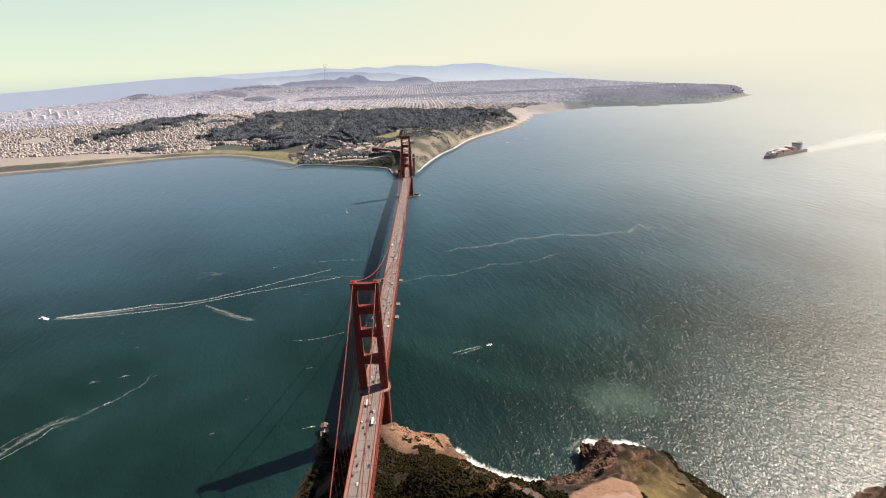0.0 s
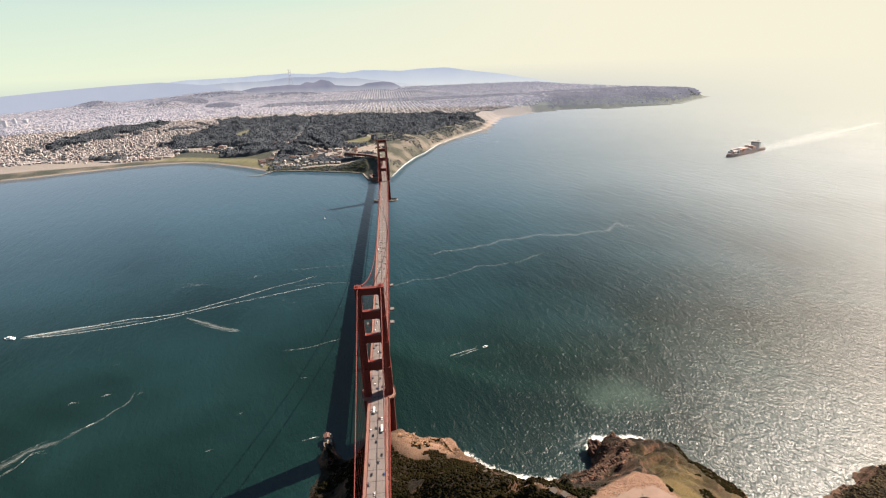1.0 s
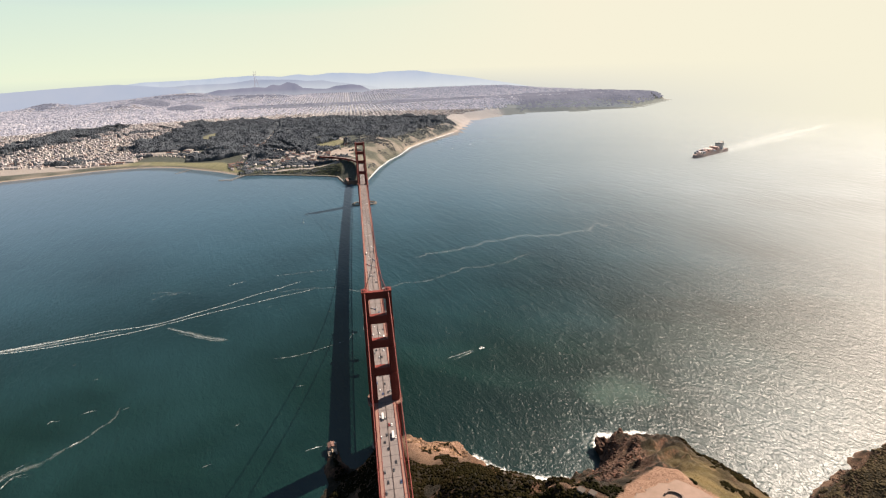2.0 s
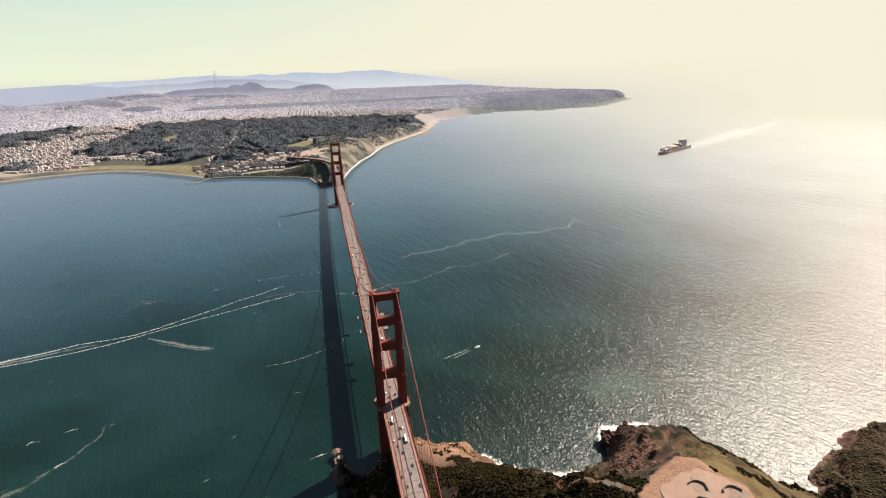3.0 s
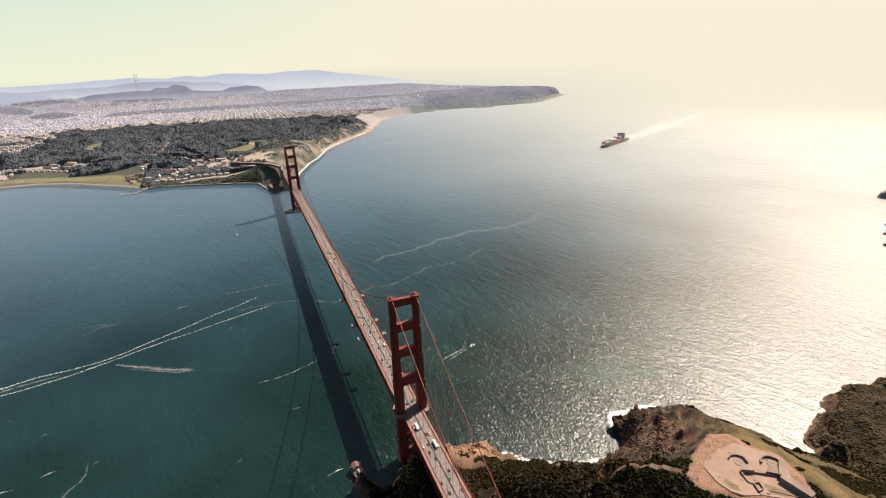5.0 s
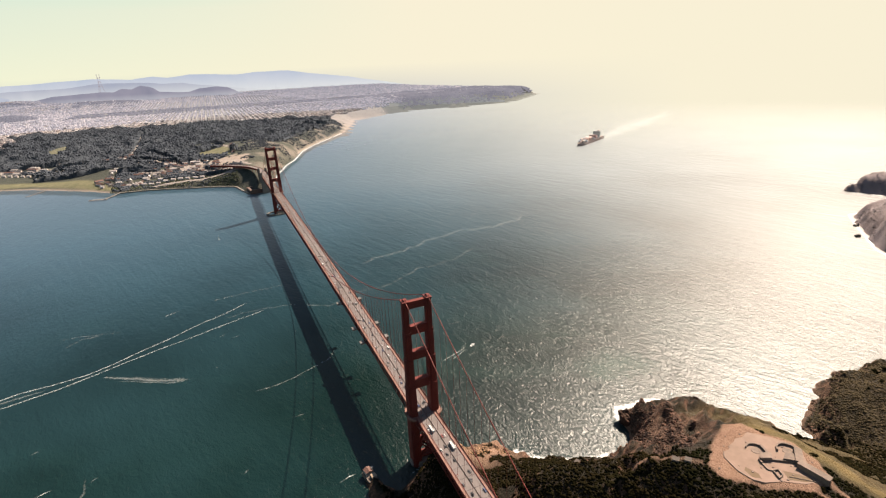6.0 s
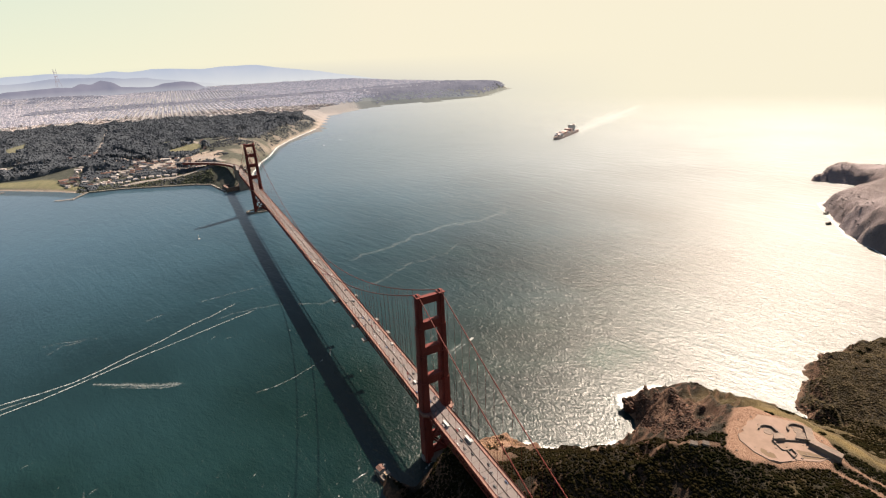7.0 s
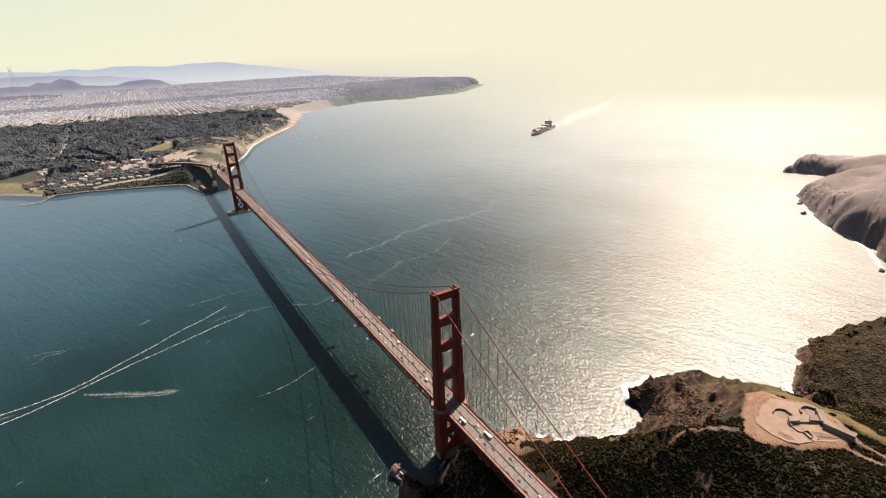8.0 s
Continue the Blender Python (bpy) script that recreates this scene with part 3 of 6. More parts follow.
def height_south(x, y):
    d = inside_dist(x, y, COAST_S)
    h = blend_heights(x, y, KNOTS_S, 3.0)
    rise = 1 - np.exp(-np.maximum(d - 12, 0) / 60.0)
    h = h * rise + 2.0 * np.clip(d / 30, 0, 1) + np.clip(d / 80, 0, 1) * (9 * fbm(x, y, 260.0, 4, 31) + 3 * fbm(x, y, 60.0, 3, 33)) * np.clip(h / 40, 0.1, 1)
    for px_, py_, r, a in ((-1500, 8300, 800, 60), (-2300, 8200, 600, 40), (-700, 7400, 600, 30), (450, 7600, 600, 50), (-2900, 6700, 400, 80), (-4300, 7800, 400, 70), (-3000, 9500, 1000, 90)):
        h = h + a * np.exp(-((x - px_) ** 2 + (y - py_) ** 2) / (2 * (r * 0.55) ** 2))
    return np.where(d > 0, np.maximum(h, 0.4), np.maximum(-12.0, d * 0.4)), d


def cover_south(x, y, z, d):
    beach = np.clip(1.4 - d / 16, 0, 1) * (x < -560) + np.clip(1.4 - d / 15, 0, 1) * ((x > 280) & (x < 1200))
    field = np.clip(inside_dist(x, y, [(-560, 2010), (-700, 2140), (-950, 2370), (-1180, 2440), (-1380, 2440), (-1330, 2530), (-1025, 2490), (-790, 2390), (-690, 2260), (-575, 2070)]) / 8 + 0.3, 0, 1)
    green = np.clip(inside_dist(x, y, [(-265, 2540), (-212, 2372), (-83, 2383), (-91, 2650)]) / 8 + 0.3, 0, 1)
    meadow = np.clip(inside_dist(x, y, [(-1013, 3018), (-925, 3200), (-849, 3150), (-961, 2875)]) / 8 + 0.3, 0, 1)
    road = near_line(x, y, [(-60, 1950), (-190, 2060), (-420, 2400), (-603, 2600), (-742, 2613), (-974, 2680), (-1500, 2800)], 22.0)
    road = np.maximum(road, near_line(x, y, [(-556, 3400), (-562, 3114), (-580, 2900), (-603, 2640)], 11.0))
    for line in ([(-510, 2763), (-400, 2500), (-300, 2330), (-200, 2250), (-100, 2170), (-30, 2020)], [(-320, 2640), (-240, 2700), (-120, 2680), (-60, 2560)], [(-560, 2300), (-420, 2230), (-300, 2250), (-150, 2200)], [(-430, 2010), (-290, 1985), (-150, 1950), (-60, 1930)], [(-330, 2130), (-200, 2090), (-60, 2060)], [(-540, 2420), (-400, 2330), (-320, 2200), (-250, 2080)]):
        road = np.maximum(road, near_line(x, y, line, 11.0))
    bluff = np.clip((x + 40) / 60, 0, 1) * (d < 300) * (x < 900) * np.clip(0.38 + fbm(x, y, 60, 5, 41) * 2.2, 0, 1) * 0.38
    plaza = np.clip(inside_dist(x, y, [(-300, 2190), (-240, 2130), (-120, 2090), (-40, 2060), (0, 2250), (-40, 2360), (-150, 2300), (-240, 2290)]) / 8 + 0.4, 0, 1) * (fbm(x, y, 45, 3, 43) > -0.12)
    town = np.clip((y - 3850 + 0.16 * x) / 200, 0, 1) * 0.75 + np.clip((-x - 1250) / 200, 0, 1) * (y > 2600) * 0.2
    town = np.where((x > 1500) & (y < 5700), 0, np.maximum(town, np.clip((-x - 1250) / 150, 0, 1) * (d > 110) * 0.7))
    west_field = (x < -1150) * (d < 170) * np.clip(0.08 + 1.0 * fbm(x, y, 120, 3, 47), 0, 0.4)
    return np.stack([np.clip(np.maximum.reduce([field, green, meadow]), 0, 1), np.clip(np.maximum.reduce([beach, bluff, plaza * 0.9, west_field]), 0, 1), np.clip(np.maximum(road, town), 0, 1)], -1)


xs_s = np.concatenate([np.arange(-8800, -2600, 160.0), np.arange(-2600, -1300, 30.0), np.arange(-1300, 700, 14.0), np.arange(700, 4200, 60.0)])
ys_s = np.concatenate([np.arange(1600, 2900, 14.0), np.arange(2900, 4600, 40.0), np.arange(4600, 10900, 110.0)])
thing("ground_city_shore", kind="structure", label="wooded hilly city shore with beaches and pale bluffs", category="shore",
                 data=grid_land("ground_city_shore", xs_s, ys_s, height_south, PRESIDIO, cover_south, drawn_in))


# ---- the sea: one sheet to the horizon ----
def sea_mesh():
    rings = np.linspace(0, 6040, 60)[1:]
    n = 96
    verts, faces = [(C0[0], C0[1], 0.0)], []
    for r in rings:
        for k in range(n):
            a = 2 * math.pi * k / n
            verts.append((C0[0] + r * math.sin(a), C0[1] + r * math.cos(a), 0.0))
    for k in range(n):
        faces.append((0, 1 + (k + 1) % n, 1 + k))
    for i in range(len(rings) - 1):
        for k in range(n):
            a, b = 1 + i * n + k, 1 + i * n + (k + 1) % n
            faces.append((a, b, b + n, a + n))
    return raw_mesh("water", verts, faces, WATER, True)


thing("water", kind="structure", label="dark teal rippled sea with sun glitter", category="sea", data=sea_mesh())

# ---- the suspension bridge ----
SPAN, SIDE, TOP = 1280.0, 343.0, 227.0
HALF = 13.7
bridge = thing("suspension_bridge", label="red-orange suspension bridge with two tall stepped towers over the strait", category="bridge")


def road_z(y):
    if y < 0:
        return 75.0 + 5.0 * y / SIDE
    if y > SPAN:
        return 75.0 - 5.0 * min((y - SPAN) / SIDE, 1.3)
    u = (y - SPAN / 2) / (SPAN / 2)
    return 75.0 + 5.5 * (1 - u * u)


def cable_z(y):
    if y < 0:
        u = -y / SIDE
        return TOP + (road_z(-SIDE) + 4 - TOP) * u - 9.0 * 4 * u * (1 - u)
    if y > SPAN:
        u = (y - SPAN) / SIDE
        return TOP + (road_z(SPAN + SIDE) + 4 - TOP) * u - 9.0 * 4 * u * (1 - u)
    u = (y - SPAN / 2) / (SPAN / 2)
    return 83.5 + (TOP - 83.5) * u * u


LEG_STEPS = ((0, 75, 10.4, 16.4), (75, 116, 9.6, 14.8), (116, 152, 8.6, 13.0), (152, 187, 7.6, 11.2), (187, 224.5, 6.6, 9.6))
STRUTS = ((215.2, 224, 5.4), (183.2, 193.5, 6.2), (150.5, 161, 7.0), (111.5, 122.5, 7.8))


def build_tower(y0, name_label):
    tower = thing_part("tower", bridge, (0, y0, 0), name_label)
    for side in (-1, 1):
        for z0, z1, w, d in LEG_STEPS:
            # a stepped cellular plan with three upright ribs on each broad face
            half = [(-w / 2 - 0.3, d / 2 - 3.4), (-w / 2, d / 2 - 3.4), (-w / 2, d / 2 - 1.6), (-w / 2 + 1.3, d / 2 - 1.6), (-w / 2 + 1.3, d / 2)]
            for k in (-1, 0, 1):
                xk = k * w * 0.22
                half += [(xk - 0.35, d / 2), (xk - 0.35, d / 2 + 0.35), (xk + 0.35, d / 2 + 0.35), (xk + 0.35, d / 2)]
            half += [(-x, y) for x, y in reversed(half[:5])]
            plan = [(side * HALF - x, y) for x, y in half] + [(side * HALF + x, -y) for x, y in half]
            part("leg_section", prism(bmesh.new(), plan, "z", z0, z1), ORANGE, tower)
        part("cap_plate", box(bmesh.new(), side * HALF - 3.7, side * HALF + 3.7, -5.2, 5.2, 224.51, 225.6), ORANGE, tower)
        bm = bmesh.new()
        prism(bm, [(-4.0, 225.6), (4.0, 225.6), (2.0, 227.6), (-2.0, 227.6)], "x", side * HALF - 1.3, side * HALF + 1.3)
        part("saddle", bm, ORANGE, tower)
    for z0, z1, d in STRUTS:
        w = [s for s in LEG_STEPS if s[0] <= z1 - 4 < s[1] + 1][0][2]
        e = HALF - w / 2 + 0.8
        c = 2.8
        bm = bmesh.new()
        prism(bm, [(-e, z1 + 1.8), (-e + 2.2, z1), (e - 2.2, z1), (e, z1 + 1.8), (e, z0 - c), (e - c * 0.9, z0), (-e + c * 0.9, z0), (-e, z0 - c)], "y", -d / 2, d / 2)
        part("strut", bm, ORANGE, tower)
        for k in range(-3, 4):
            rib = prism(bmesh.new(), [(k * e / 4 - 0.5, z0 + 1.4), (k * e / 4 + 0.5, z0 + 1.4), (k * e / 4 + 0.5, z1 - 1.2), (k * e / 4 - 0.5, z1 - 1.2)], "y", -d / 2 - 0.35, d / 2 + 0.35)
            part("rib", rib, ORANGE, tower)
    bm = bmesh.new()
    box(bm, -HALF + 5, HALF - 5, -5.4, 5.4, 60, 66.5)
    part("strut", bm, ORANGE, tower)
    for lo, hi in ((13, 34), (36, 60)):
        for yy in (-5.0, 5.0):
            for s_ in (-1, 1):
                bm = bmesh.new()
                beam(bm, (-9 * s_, yy, lo), (9 * s_, yy, hi), 1.6, 2.0)
                part("brace", bm, ORANGE, tower)
        bm = bmesh.new()
        box(bm, -9.2, 9.2, -5.6, 5.6, lo - 2.2, lo)
        part("strut", bm, ORANGE, tower)
    return tower


def thing_part(name, parent, at, label=""):
    """A part that holds sub-parts: its own mesh is the concrete pier below it."""
    bm = bmesh.new()
    ring = [(18.5 * math.cos(a) * (1.0 + 0.12 * (abs(math.cos(a)) > 0.7)), 11.0 * math.sin(a)) for a in [2 * math.pi * k / 20 for k in range(20)]]
    prism(bm, ring, "z", -10, 8)
    prism(bm, [(x * 1.06, y * 1.06) for x, y in ring], "z", 3, 4.4)
    return part(name, bm, CONCRETE, parent, label, at)


build_tower(0.0, "stepped red-orange steel tower on a concrete pier")
far_tower = build_tower(SPAN, "stepped red-orange steel tower with a round fender")
# the oval fender round the far tower's foot
bm = bmesh.new()
N_F = 36
for i in range(N_F):
    a0, a1 = 2 * math.pi * i / N_F, 2 * math.pi * (i + 1) / N_F
    vs = []
    for a in (a0, a1):
        for r, z in ((1.0, -5), (1.0, 5.0), (0.9, 5.0), (0.9, -5)):
            vs.append(bm.verts.new((46 * r * math.cos(a), 25 * r * math.sin(a), z)))
    for k in range(4):
        bm.faces.new((vs[k], vs[(k + 1) % 4], vs[4 + (k + 1) % 4], vs[4 + k]))
part("fender", bm, CONCRETE, far_tower)

# deck: slab with roadway, walkways, stiffening trusses
YS = [-SIDE + i * 7.62 for i in range(int((SPAN + 2 * SIDE) / 7.62) + 1)]


def ribbon(bm, x0, x1, dz0, dz1, step=4):
    """A strip along the deck between x0 and x1, from road height + dz0 to + dz1."""
    ys = YS[::step] + ([YS[-1]] if (len(YS) - 1) % step else [])
    rings = []
    for y in ys:
        z = road_z(y)
        rings.append([bm.verts.new((x, y, z + dz)) for x, dz in ((x0, dz0), (x1, dz0), (x1, dz1), (x0, dz1))])
    for a, b in zip(rings, rings[1:]):
        for k in range(4):
            bm.faces.new((a[k], a[(k + 1) % 4], b[(k + 1) % 4], b[k]))
    bm.faces.new(rings[0])
    bm.faces.new(list(reversed(rings[-1])))
    return bm


deck = part("deck", ribbon(bmesh.new(), -9.6, 9.6, -1.2, 0.0), ROAD, bridge, "pinkish grey worn roadway slab")
for s_ in (-1, 1):
    x0, x1 = sorted((s_ * 9.75, s_ * 13.2))
    part("walkway", ribbon(bmesh.new(), x0, x1, -0.9, 0.28), WALKWAY, deck)
    part("kerb", ribbon(bmesh.new(), min(s_ * 9.5, s_ * 9.85), max(s_ * 9.5, s_ * 9.85), -0.2, 0.75), ORANGE, deck)
    part("railing", ribbon(bmesh.new(), min(s_ * 13.2, s_ * 13.35), max(s_ * 13.2, s_ * 13.35), -0.9, 1.5), ORANGE, deck)
    part("bottom_chord", ribbon(bmesh.new(), s_ * HALF - 0.5, s_ * HALF + 0.5, -8.6, -7.6), ORANGE, deck)
    part("top_chord", ribbon(bmesh.new(), s_ * HALF - 0.45, s_ * HALF + 0.45, -1.0, 0.1), ORANGE, deck)
    bm = bmesh.new()
    for i, (a, b) in enumerate(zip(YS, YS[1:])):
        za, zb = road_z(a), road_z(b)
        beam(bm, (s_ * HALF, a, za - 8), (s_ * HALF, a, za - 0.6), 0.5, 0.5)
        if i % 2:
            beam(bm, (s_ * HALF, a, za - 8), (s_ * HALF, b, zb - 0.8), 0.55, 0.6)
        else:
            beam(bm, (s_ * HALF, a, za - 0.8), (s_ * HALF, b, zb - 8), 0.55, 0.6)
    part("truss_web", bm, ORANGE, deck, kind="stuff")
bm = bmesh.new()
for a in YS[::2]:
    z = road_z(a)
    box(bm, -HALF, HALF, a - 0.4, a + 0.4, z - 3.2, z - 1.2)
    box(bm, -HALF, HALF, a - 0.3, a + 0.3, z - 8.4, z - 7.8)
part("cross_girders", bm, ORANGE, deck, kind="stuff")
# expansion joints and the lane barrier
part("lane_barrier", ribbon(bmesh.new(), -0.25, 0.25, 0.004, 0.8), BARRIER, deck)
bm = bmesh.new()
for a in YS[::2]:
    box(bm, -9.4, 9.4, a - 0.28, a + 0.28, road_z(a) - 0.1, road_z(a) + 0.03)
part("expansion_joints", bm, DARK_JOINT, deck, kind="stuff")
# walkways that swing out round the tower legs
for y0 in (0.0, SPAN):
    for s_ in (-1, 1):
        bm = bmesh.new()
        prism(bm, [(s_ * 13.0, y0 - 14.5), (s_ * 17.5, y0 - 13.0), (s_ * 21.3, y0 - 8.5), (s_ * 21.9, y0), (s_ * 21.3, y0 + 8.5), (s_ * 17.5, y0 + 13.0), (s_ * 13.0, y0 + 14.5)], "z", 73.6, 75.4)
        for k in range(10):
            a0, a1 = -1.2 + 0.24 * k, -1.2 + 0.24 * (k + 1)
            beam(bm, (s_ * (13 + 8.9 * math.cos(a0)), y0 + 15 * math.sin(a0), 76.0), (s_ * (13 + 8.9 * math.cos(a1)), y0 + 15 * math.sin(a1), 76.0), 0.15, 1.2)
        part("tower_walkway", bm, WALKWAY, deck)

# main cables
for s_ in (-1, 1):
    ys = [-SIDE - 6 + i * (SIDE + 6) / 14 for i in range(14)] + [i * SPAN / 64 for i in range(64)] + [SPAN + i * (SIDE + 6) / 14 for i in range(15)]
    part("main_cable", tube(bmesh.new(), [(s_ * HALF, y, cable_z(y)) for y in ys], 0.52, 8), ORANGE, bridge)
# suspender ropes, in pairs
rope_bm = tube(bmesh.new(), [(0, -0.35, 0), (0, -0.35, 1)], 0.062, 5)
tube(rope_bm, [(0, 0.35, 0), (0, 0.35, 1)], 0.062, 5)
rope_me = bpy.data.meshes.new("suspender")
rope_bm.to_mesh(rope_me)
rope_bm.free()
rope_me.materials.append(ORANGE)
for i in range(-22, 106):
    y = i * 15.24
    if abs(y) < 9 or abs(y - SPAN) < 9 or y < -SIDE + 8 or y > SPAN + SIDE - 8:
        continue
    for s_ in (-1, 1):
        z0, z1 = road_z(y) - 0.5, cable_z(y)
        if z1 - z0 > 1.0:
            ob = part("suspender", rope_me, None, bridge, at=(s_ * HALF, y, z0))
            ob.scale = (1, 1, z1 - z0)


# ---- woods, scrub and the city ----
ICO_V = np.array([(math.cos(a) * math.cos(e), math.sin(a) * math.cos(e), math.sin(e)) for a, e in
                  [(0, math.pi / 2)] + [(2 * math.pi * k / 5, 0.46) for k in range(5)] + [(2 * math.pi * (k + 0.5) / 5, -0.46) for k in range(5)] + [(0, -math.pi / 2)]])
ICO_F = [(0, 1 + k, 1 + (k + 1) % 5) for k in range(5)] + [(1 + k, 6 + k, 1 + (k + 1) % 5) for k in range(5)] + [(1 + (k + 1) % 5, 6 + k, 6 + (k + 1) % 5) for k in range(5)] + [(6 + k, 11, 6 + (k + 1) % 5) for k in range(5)]


def clumps_mesh(name, centres, radii, flat, mat, jitter=0.35, seed=1):
    """Many uneven leafy clumps in one mesh."""
    r = np.random.default_rng(seed)
    n = len(centres)
    v = np.repeat(ICO_V[None], n, 0) * (1 + jitter * (r.random((n, 12, 1)) * 2 - 1))
    turn = r.random(n) * 6.283
    c, s_ = np.cos(turn)[:, None], np.sin(turn)[:, None]
    v = np.stack([v[..., 0] * c - v[..., 1] * s_, v[..., 0] * s_ + v[..., 1] * c, v[..., 2] * flat], -1)
    v = v * np.asarray(radii)[:, None, None] + np.asarray(centres)[:, None, :]
    f = np.array(ICO_F)[None] + (np.arange(n) * 12)[:, None, None]
    me = bpy.data.meshes.new(name)
    vs, fs = v.reshape(-1, 3), f.reshape(-1, 3)
    me.vertices.add(len(vs))
    me.vertices.foreach_set("co", vs.astype(np.float32).ravel())
    me.loops.add(len(fs) * 3)
    me.loops.foreach_set("vertex_index", fs.astype(np.int32).ravel())
    me.polygons.add(len(fs))
    me.polygons.foreach_set("loop_start", (np.arange(len(fs)) * 3).astype(np.int32))
    me.materials.append(mat)
    me.update(calc_edges=True)
    me.validate()
    return me


# foliage lightened and blued: distance haze put into the base colour
WOODS = material("hazy_woods", (0.088, 0.100, 0.115), 0.9, vary=0.8, size=55.0, island=0.16, tint=(0.054, 0.063, 0.076), spec=0.0)
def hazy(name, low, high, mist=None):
    """A distant surface with haze put into its colour as an even glow."""
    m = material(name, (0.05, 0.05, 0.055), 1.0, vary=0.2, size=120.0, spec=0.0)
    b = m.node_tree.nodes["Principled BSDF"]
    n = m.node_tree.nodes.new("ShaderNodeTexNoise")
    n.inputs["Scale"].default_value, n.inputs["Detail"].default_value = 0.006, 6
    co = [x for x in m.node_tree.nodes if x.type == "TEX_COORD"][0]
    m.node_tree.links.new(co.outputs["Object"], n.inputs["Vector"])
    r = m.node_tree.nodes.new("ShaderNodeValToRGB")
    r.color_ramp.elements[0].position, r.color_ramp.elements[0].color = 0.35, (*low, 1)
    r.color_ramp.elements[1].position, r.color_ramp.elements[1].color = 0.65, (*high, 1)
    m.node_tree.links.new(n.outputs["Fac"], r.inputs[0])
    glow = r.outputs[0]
    if mist:  # paler mist painted into the glow at the foot, from one height to another
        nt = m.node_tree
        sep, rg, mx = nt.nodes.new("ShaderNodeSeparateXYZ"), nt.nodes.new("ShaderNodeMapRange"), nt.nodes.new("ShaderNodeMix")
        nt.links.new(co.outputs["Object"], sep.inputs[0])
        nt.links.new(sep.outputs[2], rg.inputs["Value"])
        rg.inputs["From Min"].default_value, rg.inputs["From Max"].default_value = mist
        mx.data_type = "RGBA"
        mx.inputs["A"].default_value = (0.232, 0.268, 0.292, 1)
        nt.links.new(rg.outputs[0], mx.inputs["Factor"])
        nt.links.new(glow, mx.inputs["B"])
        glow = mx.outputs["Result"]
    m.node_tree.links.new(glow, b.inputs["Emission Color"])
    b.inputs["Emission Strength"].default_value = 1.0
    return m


# distance haze put into the park trees as a bluish glow
HAZY_TREES = hazy("hazy_park_trees", (0.066, 0.072, 0.094), (0.088, 0.094, 0.118))
SCRUB = material("coastal_scrub", (0.0070, 0.0085, 0.0038), 0.95, vary=0.8, size=16.0, island=0.45, tint=(0.0165, 0.0125, 0.0058), spec=0.0)

ROOT_BARK = material("grey_bark", (0.10, 0.08, 0.06), 0.9, vary=0.4, size=0.5)

# woods on the far shore
def wooded(x, y):
    """Where woods stand on the far shore, and where they are low; also the ground's height."""
    h, d = height_south(x, y)
    cov = cover_south(x, y, h, d)
    grove = fbm(x, y, 420, 4, 51) * 0.8 + 0.45 * fbm(x, y, 70, 3, 52)
    dense = np.where(y > 2750, 0.42, 0.0) + np.where((y < 2750) & (x > -600), -0.02, 0.0)
    ok = (d > 16) & (y < 3980 - 0.12 * x) & ((y > 2650) | (x > -600) | ((y > 2470) & (x > -1250) & (grove > 0.0))) & ((x < -60) | (y > 2450)) & (cov[..., 0] < 0.2) & (cov[..., 1] < 0.25) & (cov[..., 2] < 0.45) & (grove > -dense)
    ok |= (d > 14) & (x > -520) & (x < -95) & (y < 2110) & (cov[..., 0] < 0.2) & (cov[..., 1] < 0.5) & (cov[..., 2] < 0.4) & (grove > -0.4)
    bush = (x > -60) & (d > 14) & (y < 3300) & (y > 1700) & (fbm(x, y, 80, 3, 57) > 0.14)
    ok |= bush
    ok |= (x < -1250) & (y > 2560) & (d > 170) & (grove > 0.12)
    low = (bush & (y < 2700)) | ((d < 110) & (x > -520))
    return ok, low, h


def canopy(x, y):
    """Height of the treetops over the ground."""
    return np.where(y > 2300, 1.0, 0.45) * (9 + 30 * np.clip(fbm(x, y, 110, 3, 59) + 0.2, 0, 1) + 12 * fbm(x, y, 34, 3, 60))


# a closed canopy, with single crowns standing out of it
gx, gy = np.meshgrid(np.arange(-2300, 900, 9.0), np.arange(1900, 4150, 9.0), indexing="ij")
gx, gy = gx + rng.uniform(-3, 3, gx.shape), gy + rng.uniform(-3, 3, gx.shape)
ok, low, gh = wooded(gx, gy)
ok &= ~low
top = np.where(ok, gh + np.maximum(canopy(gx, gy), 3) + rng.uniform(-1.5, 1.5, gx.shape), gh - 4)
nx_, ny_ = gx.shape
idx = np.arange(nx_ * ny_).reshape(nx_, ny_)
quads = np.stack([idx[:-1, :-1], idx[1:, :-1], idx[1:, 1:], idx[:-1, 1:]], -1).reshape(-1, 4)
quads = quads[ok.ravel()[quads].sum(1) > 1]
used = np.unique(quads)
back = np.full(nx_ * ny_, -1)
back[used] = np.arange(len(used))
# the canopy has the same haze in its base colour as the crowns
WOODS_TOP = material("hazy_tree_canopy", (0.080, 0.091, 0.104), 0.9, vary=0.9, size=34.0, tint=(0.044, 0.052, 0.062), bump=3.0, bump_size=9.0, spec=0.0)
thing("woods_canopy", kind="stuff", label="dense dark green woods over the hills behind the shore", category="trees",
      data=raw_mesh("woods_canopy", drawn_in(np.stack([gx.ravel(), gy.ravel(), top.ravel()], -1)[used]), back[quads], WOODS_TOP, True))
tx, ty = rng.uniform(-2300, 900, 84000), rng.uniform(1900, 4150, 84000)
ok, low, th = wooded(tx, ty)
tx, ty, th, low = tx[ok], ty[ok], th[ok], low[ok]
tr = np.where(low, 1.8, 2.8) + np.where(low, 3.2, 4.2) * rng.random(len(tx)) ** 1.6
